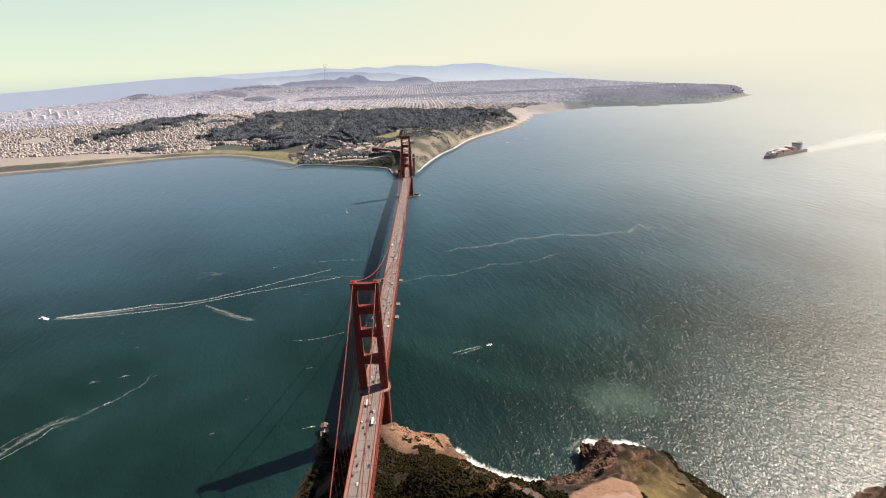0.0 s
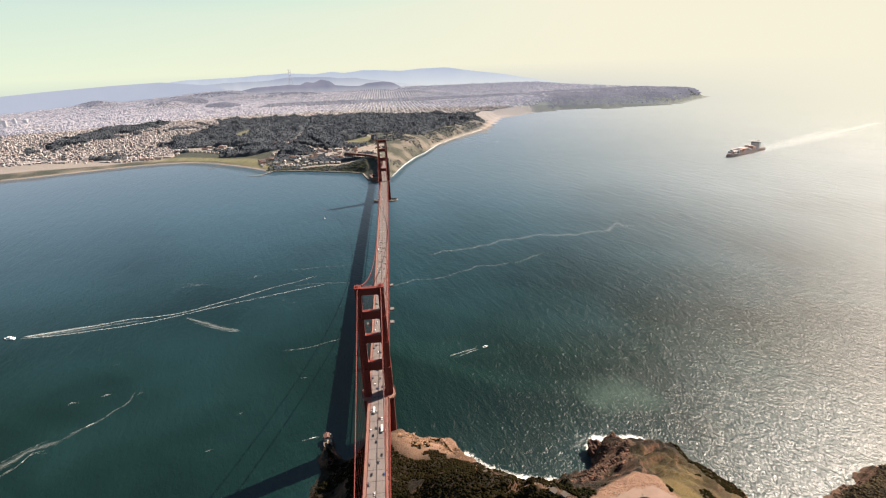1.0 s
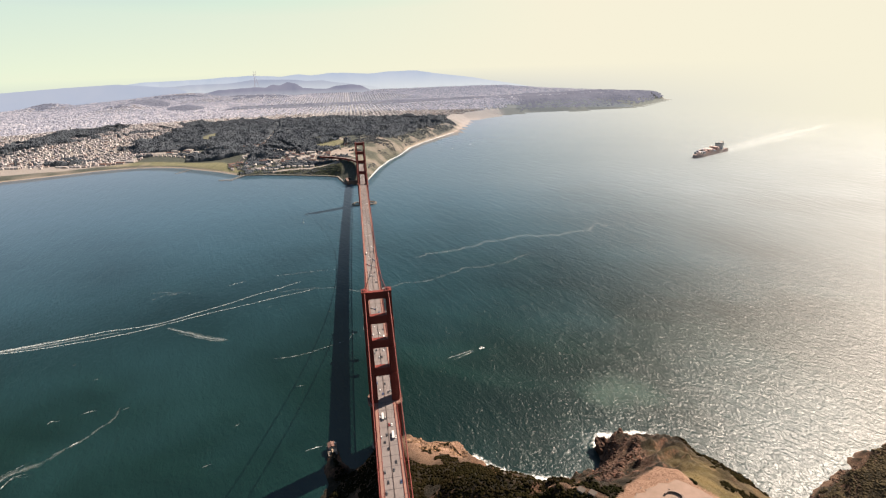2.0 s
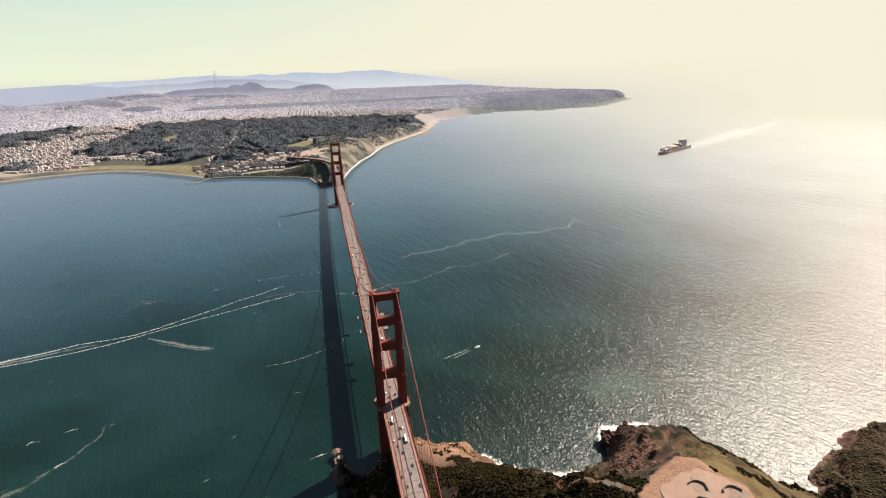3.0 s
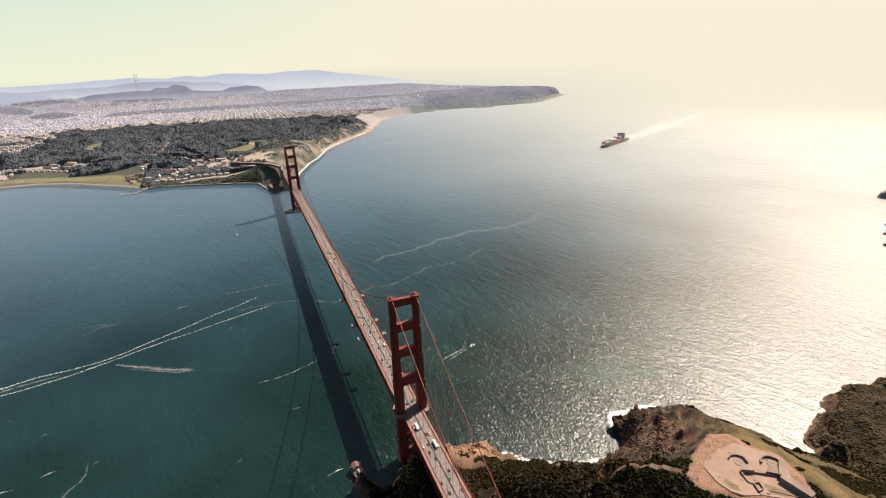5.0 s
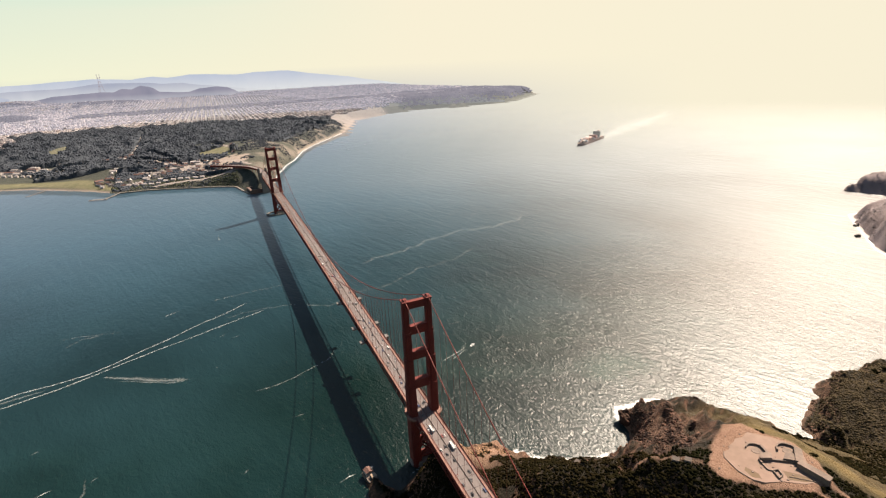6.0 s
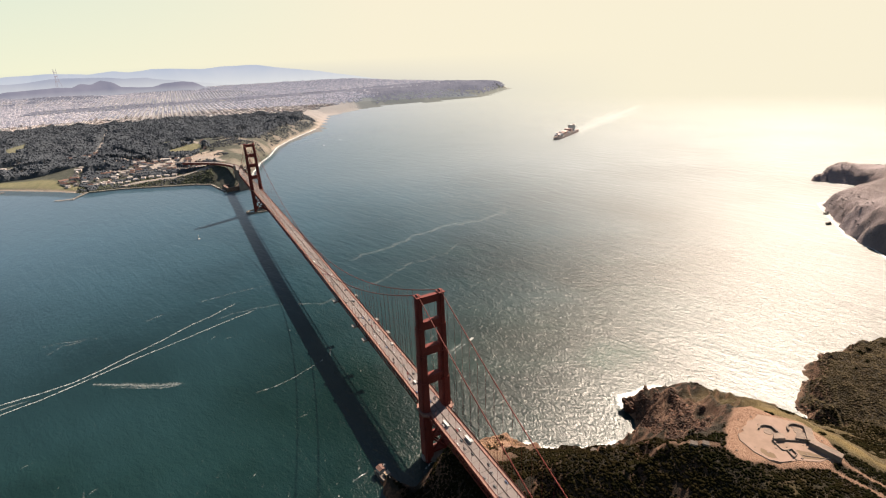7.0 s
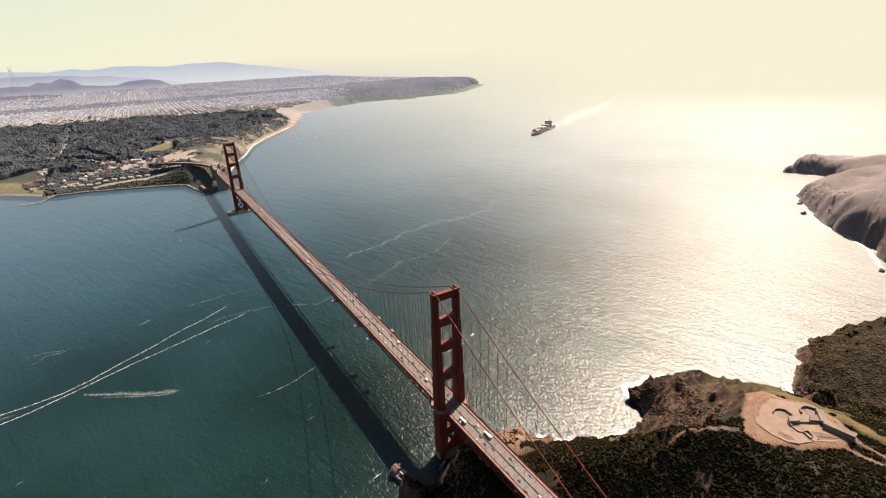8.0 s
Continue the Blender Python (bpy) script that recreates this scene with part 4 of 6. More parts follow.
tz = th + np.where(low, tr * 0.45, np.maximum(canopy(tx, ty), 3))
thing("woods", kind="stuff", label="dark tree crowns standing out of the woods behind the shore", category="trees",
      data=clumps_mesh("woods", drawn_in(np.stack([tx, ty, tz], -1)), tr, 0.7, WOODS, 0.3, 3))
bpy.data.meshes["woods"].shade_smooth()

# low scrub on the slope above the sea wall
sx_, sy_ = rng.uniform(-600, -90, 9000), rng.uniform(1780, 2130, 9000)
sh_, sd_ = height_south(sx_, sy_)
ok = (sd_ > 7) & (sd_ < 150) & (cover_south(sx_, sy_, sh_, sd_)[:, 2] < 0.4) & (fbm(sx_, sy_, 60, 4, 58) > -0.2)
sx_, sy_, sh_ = sx_[ok], sy_[ok], sh_[ok]
sr_ = 1.5 + 3.5 * rng.random(len(sx_)) ** 2
SHORE_SCRUB = material("green_shore_scrub", (0.040, 0.052, 0.030), 0.95, vary=0.5, size=40.0, island=0.5, tint=(0.070, 0.074, 0.045), spec=0.2)
thing("shore_scrub", kind="stuff", label="green scrub on the slope above the sea wall", category="scrub",
      data=clumps_mesh("shore_scrub", np.stack([sx_, sy_, sh_ + 0.4], -1), sr_, 0.6, SHORE_SCRUB, 0.4, 6))

# woods in the city beyond: parks and wooded hills
n_try = 26000
tx, ty = rng.uniform(-4500, 3700, n_try), rng.uniform(4000, 9200, n_try)
th, td = height_south(tx, ty)
park = (np.abs(ty - 6150 - 0.03 * tx) < 330) & (tx > -1500)
cape = (tx > 1900) & (ty < 5600) & (td > 60)
hills = th > 125 + 80 * fbm(tx, ty, 300, 3, 53)
pick = ((park | hills) & (td > 80)) | (cape & (fbm(tx, ty, 300, 3, 55) > -0.25))
tx, ty, th = tx[pick], ty[pick], th[pick]
qx, qy = rng.uniform(1750, 4100, 9000), rng.uniform(4600, 6300, 9000)
qh, qd = height_south(qx, qy)
ok = (qd > 22) & (fbm(qx, qy, 240, 3, 56) > -0.45)
tx, ty, th = np.append(tx, qx[ok]), np.append(ty, qy[ok]), np.append(th, qh[ok])
for mx, my, a, b, up in ((-2960, 7650, 320, 800, 66), (-2080, 6450, 220, 380, 38)):
    r_, w_ = np.sqrt(rng.random(1100)), rng.uniform(0, 2 * math.pi, 1100)
    qx, qy = mx + a * r_ * np.cos(w_) - 0.35 * b * r_ * np.sin(w_), my + b * r_ * np.sin(w_)
    tx, ty, th = np.append(tx, qx), np.append(ty, qy), np.append(th, height_south(qx, qy)[0] + up * (1 - r_ ** 2))
tr = rng.uniform(9, 20, len(tx))
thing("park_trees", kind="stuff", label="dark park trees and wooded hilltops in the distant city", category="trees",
      data=clumps_mesh("park_trees", drawn_in(np.stack([tx, ty, th + 4], -1)), tr * 0.8, 0.4, HAZY_TREES, 0.4, 4))

# scrub on the headland
n_try = 110000
# under and east of the bridge, dark scrub is added to imitate deep shade
tx, ty = rng.uniform(-120, 470, n_try), rng.uniform(-420, -20, n_try)
th, td = height_north(tx, ty)
cov = cover_north(tx, ty, th, td)
ex, _ = height_north(tx + 3, ty)
ey, _ = height_north(tx, ty + 3)
slope = np.hypot(ex - th, ey - th) / 3
thick = fbm(tx, ty, 40, 4, 61)
crag = (tx > 175) & (tx < 345) & (ty > -225)
ok = (td > 12) & (cov[:, 1] < 0.2) & (cov[:, 2] < 0.2) & (slope < 1.9) & (thick > np.where(crag, 0.5, np.where(cov[:, 0] > 0.3, 0.4, -0.4)))
tx, ty, th = tx[ok], ty[ok], th[ok]
tr = 0.55 + 1.25 * rng.random(len(tx)) ** 2 * (1 + 0.9 * np.clip(fbm(tx, ty, 60, 2, 63), 0, 1))
thing("scrub", kind="stuff", label="low dark coyote scrub covering the headland slopes", category="scrub",
      data=clumps_mesh("scrub", np.stack([tx, ty, th + tr * 0.05], -1), tr, 0.75, SCRUB, 0.3, 5))
bpy.data.meshes["scrub"].shade_smooth()

# low olive-brown scrub on the western bluff
BLUFF_SCRUB = material("olive_brown_bluff_scrub", (0.052, 0.043, 0.026), 0.95, vary=0.8, size=26.0, island=0.35, tint=(0.080, 0.062, 0.038), spec=0.0)
ux_, uy_ = rng.uniform(440, 900, 70000), rng.uniform(-460, -120, 70000)
uh_, ud_ = height_north(ux_, uy_)
ok = (ud_ > 9) & (fbm(ux_, uy_, 30, 4, 67) > -0.5)
ux_, uy_, uh_ = ux_[ok], uy_[ok], uh_[ok]
ur_ = 0.6 + 1.5 * rng.random(len(ux_)) ** 2.5
thing("bluff_scrub", kind="stuff", label="low olive-brown scrub on the western bluff", category="scrub",
      data=clumps_mesh("bluff_scrub", np.stack([ux_, uy_, uh_], -1), ur_, 0.5, BLUFF_SCRUB, 0.3, 13))
bpy.data.meshes["bluff_scrub"].shade_smooth()

# scrub going on over the hills behind
bx_, by_ = rng.uniform(-300, 900, 16000), rng.uniform(-780, -400, 16000)
bh_, bd_ = height_north(bx_, by_)
ok = (bd_ > 10) & (fbm(bx_, by_, 60, 4, 66) > -0.3) & ~((np.abs(bx_) < 24) & (by_ > -450))
bx_, by_, bh_ = bx_[ok], by_[ok], bh_[ok]
br_ = 0.7 + 1.8 * rng.random(len(bx_)) ** 2
thing("hill_scrub", kind="stuff", label="low dark scrub over the hills behind the headland", category="scrub",
      data=clumps_mesh("hill_scrub", np.stack([bx_, by_, bh_ + 0.1], -1), br_, 0.6, SCRUB, 0.4, 10))

# scrub and broken ground on the cape to the west
cx_, cy_ = rng.uniform(1000, 2100, 16000), rng.uniform(-300, 480, 16000)
ch_, cd_ = height_north(cx_, cy_)
ok = (cd_ > 6) & ((fbm(cx_, cy_, 90, 4, 65) > 0.02) & (cd_ < 60) | (cd_ < 18))
cx_, cy_, ch_ = cx_[ok], cy_[ok], ch_[ok]
cr_ = 0.9 + 2.2 * rng.random(len(cx_)) ** 2
# scrub colour paled towards mauve to stand in for haze
CAPE_SCRUB = material("grey_brown_cape_scrub", (0.165, 0.143, 0.147), 0.95, vary=0.5, size=60.0, island=0.3, tint=(0.225, 0.192, 0.192), spec=0.0)
thing("cape_scrub", kind="stuff", label="grey-brown scrub and broken rock on the western cape", category="scrub",
      data=clumps_mesh("cape_scrub", np.stack([cx_, cy_, ch_ + 0.2], -1), cr_, 0.5, CAPE_SCRUB, 0.45, 9))

# rock outcrops on the crags and cliff edges
OUTCROP = material("broken_brown_rock", (0.150, 0.078, 0.051), 0.95, vary=0.7, size=2.0, island=0.55, tint=(0.022, 0.014, 0.011), bump=0.3, bump_size=0.8, spec=0.2)
n_try = 15000
tx, ty = rng.uniform(170, 720, n_try), rng.uniform(-230, -40, n_try)
th, td = height_north(tx, ty)
on_crag = inside_dist(tx, ty, [(172, -200), (225, -120), (262, -60), (296, -60), (286, -110), (268, -150), (248, -186), (212, -210), (185, -222)]) > 0
ok = ((on_crag & (fbm(tx, ty, 30, 3, 91) > -0.1)) | ((td < 16) & (td > 1) & ((tx < 278) | (tx > 440)) & (fbm(tx, ty, 22, 3, 92) > -0.05))) & (td > 1)
tx, ty, th = tx[ok], ty[ok], th[ok]
tr = 0.5 + 1.5 * rng.random(len(tx)) ** 2.4
thing("rock_outcrops", kind="stuff", label="broken dark brown rock outcrops on the crags", category="rocks",
      data=clumps_mesh("rock_outcrops", np.stack([tx, ty, th - tr * 0.1], -1), tr, 0.7, OUTCROP, 0.5, 8))

# tilted ledges of darker strata across the crag
LEDGE = material("dark_red_brown_strata", (0.118, 0.060, 0.040), 0.95, vary=0.8, size=3.5, island=0.6, tint=(0.026, 0.016, 0.012), bump=0.4, bump_size=1.0, spec=0.2)
lx_, ly_ = rng.uniform(172, 300, 14000), rng.uniform(-224, -56, 14000)
lh_, ld_ = height_north(lx_, ly_)
ok = (inside_dist(lx_, ly_, [(172, -200), (225, -120), (262, -60), (296, -60), (286, -110), (268, -150), (248, -186), (212, -210), (185, -222)]) > 2) & (np.abs(fbm(lx_ * 0.8 + ly_ * 0.6, (ly_ * 0.8 - lx_ * 0.6) * 3, 34, 4, 95)) < 0.16) & (ld_ > 2)
lx_, ly_, lh_ = lx_[ok], ly_[ok], lh_[ok]
lr_ = 0.6 + 1.7 * rng.random(len(lx_)) ** 2.4
thing("rock_ledges", kind="stuff", label="dark red-brown ledges of broken strata on the crag", category="rocks",
      data=clumps_mesh("rock_ledges", np.stack([lx_, ly_, lh_ - lr_ * 0.12], -1), lr_, 0.38, LEDGE, 0.6, 14))

# ochre rock breaking out of the point beside the bridge
OCHRE_ROCK = material("ochre_brown_rock", (0.29, 0.168, 0.094), 0.95, vary=0.6, size=3.0, island=0.5, tint=(0.085, 0.052, 0.035), bump=0.3, bump_size=0.8, spec=0.2)
ox_, oy_ = rng.uniform(15, 112, 2600), rng.uniform(-75, 4, 2600)
oh_, od_ = height_north(ox_, oy_)
ok = (od_ > 1) & (np.hypot((ox_ - 64) / 46, (oy_ + 30) / 30) < 1 + 0.4 * fbm(ox_, oy_, 18, 3, 93)) & (fbm(ox_, oy_, 12, 3, 94) > -0.12)
ox_, oy_, oh_ = ox_[ok], oy_[ok], oh_[ok]
or_ = 0.6 + 2.0 * rng.random(len(ox_)) ** 2.6
thing("ochre_rocks", kind="stuff", label="ochre brown rocks breaking out of the point by the bridge", category="rocks",
      data=clumps_mesh("ochre_rocks", np.stack([ox_, oy_, oh_ - or_ * 0.1], -1), or_, 0.55, OCHRE_ROCK, 0.5, 12))

# wind-bent bushes on top of the western bluff
for bx, by, r in ((612, -178, 5.0), (640, -176, 3.6), (668, -184, 4.4), (700, -196, 5.2), (726, -204, 4.0), (590, -196, 3.2), (690, -226, 4.6), (655, -214, 3.4), (560, -196, 2.6)):
    g0 = float(height_north(np.array([bx + 0.0]), np.array([by + 0.0]))[0][0])
    n_c = 26
    off = rng.normal(0, 0.42, (n_c, 3)) * r
    off[:, 2] = np.abs(off[:, 2]) * 0.7 + r * 0.35
    bush = thing("wind_bent_bush", (bx, by, g0), 0, "dark wind-bent bush on the bluff top", "bush", "bushes on the bluff")
    part("stem", tube(bmesh.new(), [(0, 0, -0.6), (0.2, 0.1, r * 0.5)], 0.22, 6), ROOT_BARK, bush)
    part("crown", clumps_mesh("crown", off, r * rng.uniform(0.16, 0.34, n_c), 0.8, SCRUB, 0.45, int(bx)), None, bush)

# city blocks: rows of small houses on a street grid
HOUSES = palette("house_walls", [(0.40, 0.37, 0.36), (0.30, 0.275, 0.285), (0.52, 0.48, 0.46), (0.25, 0.23, 0.24), (0.38, 0.34, 0.33), (0.20, 0.19, 0.205), (0.46, 0.42, 0.41), (0.33, 0.26, 0.24)])


def houses_mesh(name, cx, cy, w, d, h, turn, ground, mat):
    n = len(cx)
    sgn = np.array([(-1, -1), (1, -1), (1, 1), (-1, 1)]) * 0.5
    lx, ly = sgn[None, :, 0] * w[:, None], sgn[None, :, 1] * d[:, None]
    c, s_ = np.cos(turn)[:, None], np.sin(turn)[:, None]
    px_, py_ = cx[:, None] + lx * c - ly * s_, cy[:, None] + lx * s_ + ly * c
    lo = np.stack([px_, py_, np.repeat(ground[:, None] - 3, 4, 1)], -1)
    hi = np.stack([px_, py_, np.repeat((ground + h)[:, None], 4, 1)], -1)
    v = drawn_in(np.concatenate([lo, hi], 1).reshape(-1, 3))
    q = np.array([(4, 5, 6, 7), (0, 1, 5, 4), (1, 2, 6, 5), (2, 3, 7, 6), (3, 0, 4, 7)])
    f = (q[None] + (np.arange(n) * 8)[:, None, None]).reshape(-1, 4)
    return raw_mesh(name, v, f, mat)


hx, hy, hw, hd = [], [], [], []
# blocks of two back-to-back rows, with avenues between them and a cross street every 195 m
gx, gy = np.meshgrid(np.arange(-5400, 3600, 73.0), np.arange(3900, 10600, 195.0), indexing="ij")
for side in (-17.0, 17.0):
    for row in range(6):
        hx.append((gx + side + rng.uniform(-2.5, 2.5, gx.shape)).ravel())
        hy.append((gy + (row - 2.5) * 28 + rng.uniform(-3, 3, gx.shape)).ravel())
        hw.append(rng.uniform(13, 21, gx.size))
        hd.append(rng.uniform(17, 29, gx.size))
gx, gy = np.meshgrid(np.arange(-4600, -1250, 27.0), np.arange(2440, 4200, 25.0), indexing="ij")
hx.append((gx + rng.uniform(-7, 7, gx.shape)).ravel())
hy.append((gy + rng.uniform(-5, 5, gx.shape)).ravel())
hw.append(rng.uniform(9, 19, gx.size))
hd.append(rng.uniform(8, 16, gx.size))
hx, hy, hw, hd = map(np.concatenate, (hx, hy, hw, hd))
hh, hdist = height_south(hx, hy)
clear = (hdist > 90) & (hh < 150) & ~((np.abs(hy - 6150 - 0.03 * hx) < 350) & (hx > -1500)) & ~((hx > 1900) & (hy < 5600)) & ((hy > 4010 - 0.12 * hx) | ((hx < -1250) & (hy > 2470) & (fbm(hx, hy, 420, 4, 51) < 0.24)))
clear &= ~((hy < 4200) & (hdist < 135)) & (rng.random(len(hx)) < 0.9)
hx, hy, hw, hd, hh = hx[clear], hy[clear], hw[clear], hd[clear], hh[clear]
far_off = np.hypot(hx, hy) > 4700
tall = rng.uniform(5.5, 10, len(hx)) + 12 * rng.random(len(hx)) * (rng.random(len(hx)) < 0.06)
HAZY_HOUSES = palette("hazy_house_walls", [(0.28, 0.255, 0.25), (0.185, 0.172, 0.175), (0.38, 0.345, 0.33), (0.15, 0.142, 0.15), (0.295, 0.26, 0.25), (0.125, 0.12, 0.13)])
# bluish emission puts distance haze into the house walls
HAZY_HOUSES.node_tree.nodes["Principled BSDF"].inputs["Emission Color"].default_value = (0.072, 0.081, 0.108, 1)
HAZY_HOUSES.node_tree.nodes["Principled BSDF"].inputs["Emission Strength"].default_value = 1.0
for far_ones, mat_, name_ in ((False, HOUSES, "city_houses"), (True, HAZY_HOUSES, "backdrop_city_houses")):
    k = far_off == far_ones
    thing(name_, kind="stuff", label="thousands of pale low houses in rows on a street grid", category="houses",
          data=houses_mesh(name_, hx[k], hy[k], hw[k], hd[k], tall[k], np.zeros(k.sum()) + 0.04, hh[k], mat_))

# taller buildings of the city centre
TOWER_WALL = material("tower_block_wall", (0.5, 0.47, 0.44), 0.7, vary=0.3, size=12.0, random=0.35)
WINDOW_DARK = material("window_band", (0.36, 0.36, 0.40), 0.3, vary=0.2, size=6.0)
# added haze glow on the tower walls, and on all windows of this material
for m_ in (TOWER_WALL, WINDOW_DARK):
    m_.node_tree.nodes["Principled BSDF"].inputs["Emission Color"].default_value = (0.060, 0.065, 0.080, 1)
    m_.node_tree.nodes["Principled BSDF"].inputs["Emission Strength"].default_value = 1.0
for i in range(26):
    bx, by = -3300 - 1150 * rng.random(), 3650 + 1500 * rng.random()
    w_, d_, h_ = 22 + 22 * rng.random(), 22 + 16 * rng.random(), 30 + 55 * rng.random() ** 2
    g0 = float(height_south(np.array([bx]), np.array([by]))[0][0])
    p0 = drawn_in(np.array([[bx, by, g0 - 3]]))[0]
    k_ = float(np.linalg.norm(p0 - C0) / np.linalg.norm(np.array([bx, by, g0]) - C0))
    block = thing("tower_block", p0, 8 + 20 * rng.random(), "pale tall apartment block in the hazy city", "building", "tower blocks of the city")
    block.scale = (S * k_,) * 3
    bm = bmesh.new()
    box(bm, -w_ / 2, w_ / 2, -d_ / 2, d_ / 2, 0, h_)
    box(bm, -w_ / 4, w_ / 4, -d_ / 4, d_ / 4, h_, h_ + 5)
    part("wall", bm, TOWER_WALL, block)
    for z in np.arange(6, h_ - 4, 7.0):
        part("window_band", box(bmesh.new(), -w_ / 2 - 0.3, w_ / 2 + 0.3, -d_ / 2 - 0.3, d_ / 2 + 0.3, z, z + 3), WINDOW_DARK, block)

# the tall three-legged mast on the hill
mast_at = np.array([-1540.0, 8560.0, 255.0])
mp = drawn_in(mast_at[None])[0]
mk = float(np.linalg.norm(mp - C0) / np.linalg.norm(mast_at - C0))
mast = thing("radio_mast", mp, 0, "tall three-legged red and white steel mast on a hill", "mast")
mast.scale = (S * mk,) * 3
# the mast's steel glows faintly to stand in for haze before it
MAST = hazy("hazy_mast_glow", (0.105, 0.105, 0.128), (0.125, 0.125, 0.145))
for k in range(3):
    a0 = 2.094 * k + 0.4
    bm = bmesh.new()
    waist = [(42, 0), (24, 90), (18, 140), (21, 190), (21, 240)]
    tube(bm, [(r * math.cos(a0), r * math.sin(a0), z) for r, z in waist], 2.6, 5)
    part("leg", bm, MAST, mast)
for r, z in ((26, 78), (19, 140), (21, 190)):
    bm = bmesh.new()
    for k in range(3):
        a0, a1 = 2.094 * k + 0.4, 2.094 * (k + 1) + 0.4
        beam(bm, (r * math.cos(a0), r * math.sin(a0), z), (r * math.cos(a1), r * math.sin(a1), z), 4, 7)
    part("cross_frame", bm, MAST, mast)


# distant ranges
def range_mesh(name, marks, low, dist, mat, seed, ruggedness):
    verts, faces = [], []
    az = np.arange(marks[0][0], marks[-1][0], 0.25)
    el = np.interp(az, [m[0] for m in marks], [m[1] for m in marks])
    el = el + ruggedness * fbm(az, az * 0 + 3.7, 9.0, 5, seed)
    el = el + 0.3 * ruggedness * fbm(az, az * 0 + 8.1, 1.4, 3, seed + 2)
    depth = np.linspace(0, 1, 7)
    for a, e in zip(az, el):
        for q in depth:
            ee = low + (e - low) * q ** 0.8
            dd = dist + 60 * q + (26 if ruggedness else 0) * float(fbm(np.array([a * 3]), np.array([q * 9]), 2.0, 3, seed + 1)[0])
            verts.append((C0[0] + dd * math.sin(radians(a)), C0[1] + dd * math.cos(radians(a)), C0[2] + dd * math.tan(radians(ee))))
    n = len(depth)
    for i in range(len(az) - 1):
        for k in range(n - 1):
            a = i * n + k
            faces.append((a, a + n, a + n + 1, a + 1))
    return raw_mesh(name, verts, faces, mat, True)


# backdrop sheets whose haze is an emission colour, not real air
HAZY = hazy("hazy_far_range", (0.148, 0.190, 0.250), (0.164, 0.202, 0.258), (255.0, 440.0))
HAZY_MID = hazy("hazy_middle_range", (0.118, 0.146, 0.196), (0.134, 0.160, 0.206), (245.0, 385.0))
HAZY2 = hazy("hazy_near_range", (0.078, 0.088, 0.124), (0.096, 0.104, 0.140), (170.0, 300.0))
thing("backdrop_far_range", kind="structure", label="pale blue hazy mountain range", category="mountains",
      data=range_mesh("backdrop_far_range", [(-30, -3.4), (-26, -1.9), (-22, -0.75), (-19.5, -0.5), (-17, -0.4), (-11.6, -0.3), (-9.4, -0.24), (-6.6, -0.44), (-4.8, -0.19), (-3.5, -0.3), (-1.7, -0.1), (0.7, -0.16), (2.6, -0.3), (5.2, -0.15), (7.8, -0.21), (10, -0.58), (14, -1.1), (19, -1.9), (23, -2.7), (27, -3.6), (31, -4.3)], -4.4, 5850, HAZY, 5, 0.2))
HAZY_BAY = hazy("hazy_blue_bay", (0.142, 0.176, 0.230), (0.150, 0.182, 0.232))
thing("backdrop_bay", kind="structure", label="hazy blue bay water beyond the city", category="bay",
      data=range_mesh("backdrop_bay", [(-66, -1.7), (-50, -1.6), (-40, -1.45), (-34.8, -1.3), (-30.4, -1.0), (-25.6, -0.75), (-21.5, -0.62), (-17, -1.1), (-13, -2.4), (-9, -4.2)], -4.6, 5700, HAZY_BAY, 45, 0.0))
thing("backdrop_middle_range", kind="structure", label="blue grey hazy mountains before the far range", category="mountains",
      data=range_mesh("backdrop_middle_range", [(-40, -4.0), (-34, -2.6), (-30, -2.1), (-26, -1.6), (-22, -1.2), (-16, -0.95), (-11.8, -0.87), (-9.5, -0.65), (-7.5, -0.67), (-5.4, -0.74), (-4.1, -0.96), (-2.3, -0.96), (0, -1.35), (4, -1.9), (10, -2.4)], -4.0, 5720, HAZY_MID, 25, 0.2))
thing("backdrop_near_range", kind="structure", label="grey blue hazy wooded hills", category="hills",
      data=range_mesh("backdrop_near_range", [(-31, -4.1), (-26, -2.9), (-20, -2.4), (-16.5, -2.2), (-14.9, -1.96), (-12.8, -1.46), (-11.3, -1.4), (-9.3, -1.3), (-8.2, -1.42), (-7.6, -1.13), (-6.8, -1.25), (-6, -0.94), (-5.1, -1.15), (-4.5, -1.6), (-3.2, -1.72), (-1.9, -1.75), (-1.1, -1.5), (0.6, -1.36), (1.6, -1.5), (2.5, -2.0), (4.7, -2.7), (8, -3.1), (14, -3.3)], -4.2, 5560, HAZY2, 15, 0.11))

# ---- bridge: lamps, hanging work platforms, approaches ----
STEEL_GREY = material("grey_painted_steel", (0.17, 0.155, 0.145), 0.6, vary=0.3, size=2.0)
lamp_bm = tube(bmesh.new(), [(0, 0, 0), (0, 0, 8.0)], 0.14, 6)
tube(lamp_bm, [(0, 0, 7.9), (-1.0, 0, 8.6), (-2.2, 0, 8.7)], 0.1, 5)
box(lamp_bm, -2.9, -2.0, -0.25, 0.25, 8.5, 8.8)
lamp_me = bpy.data.meshes.new("lamp_post")
lamp_bm.to_mesh(lamp_me)
lamp_bm.free()
lamp_me.materials.append(ORANGE)
for i in range(-8, 36):
    y = i * 45.72 + 22
    for s_ in (-1, 1):
        ob = part("lamp_post", lamp_me, None, deck, at=(s_ * 12.9, y, road_z(y) + 0.28))
        ob.rotation_euler = (0, 0, 0 if s_ > 0 else math.pi)


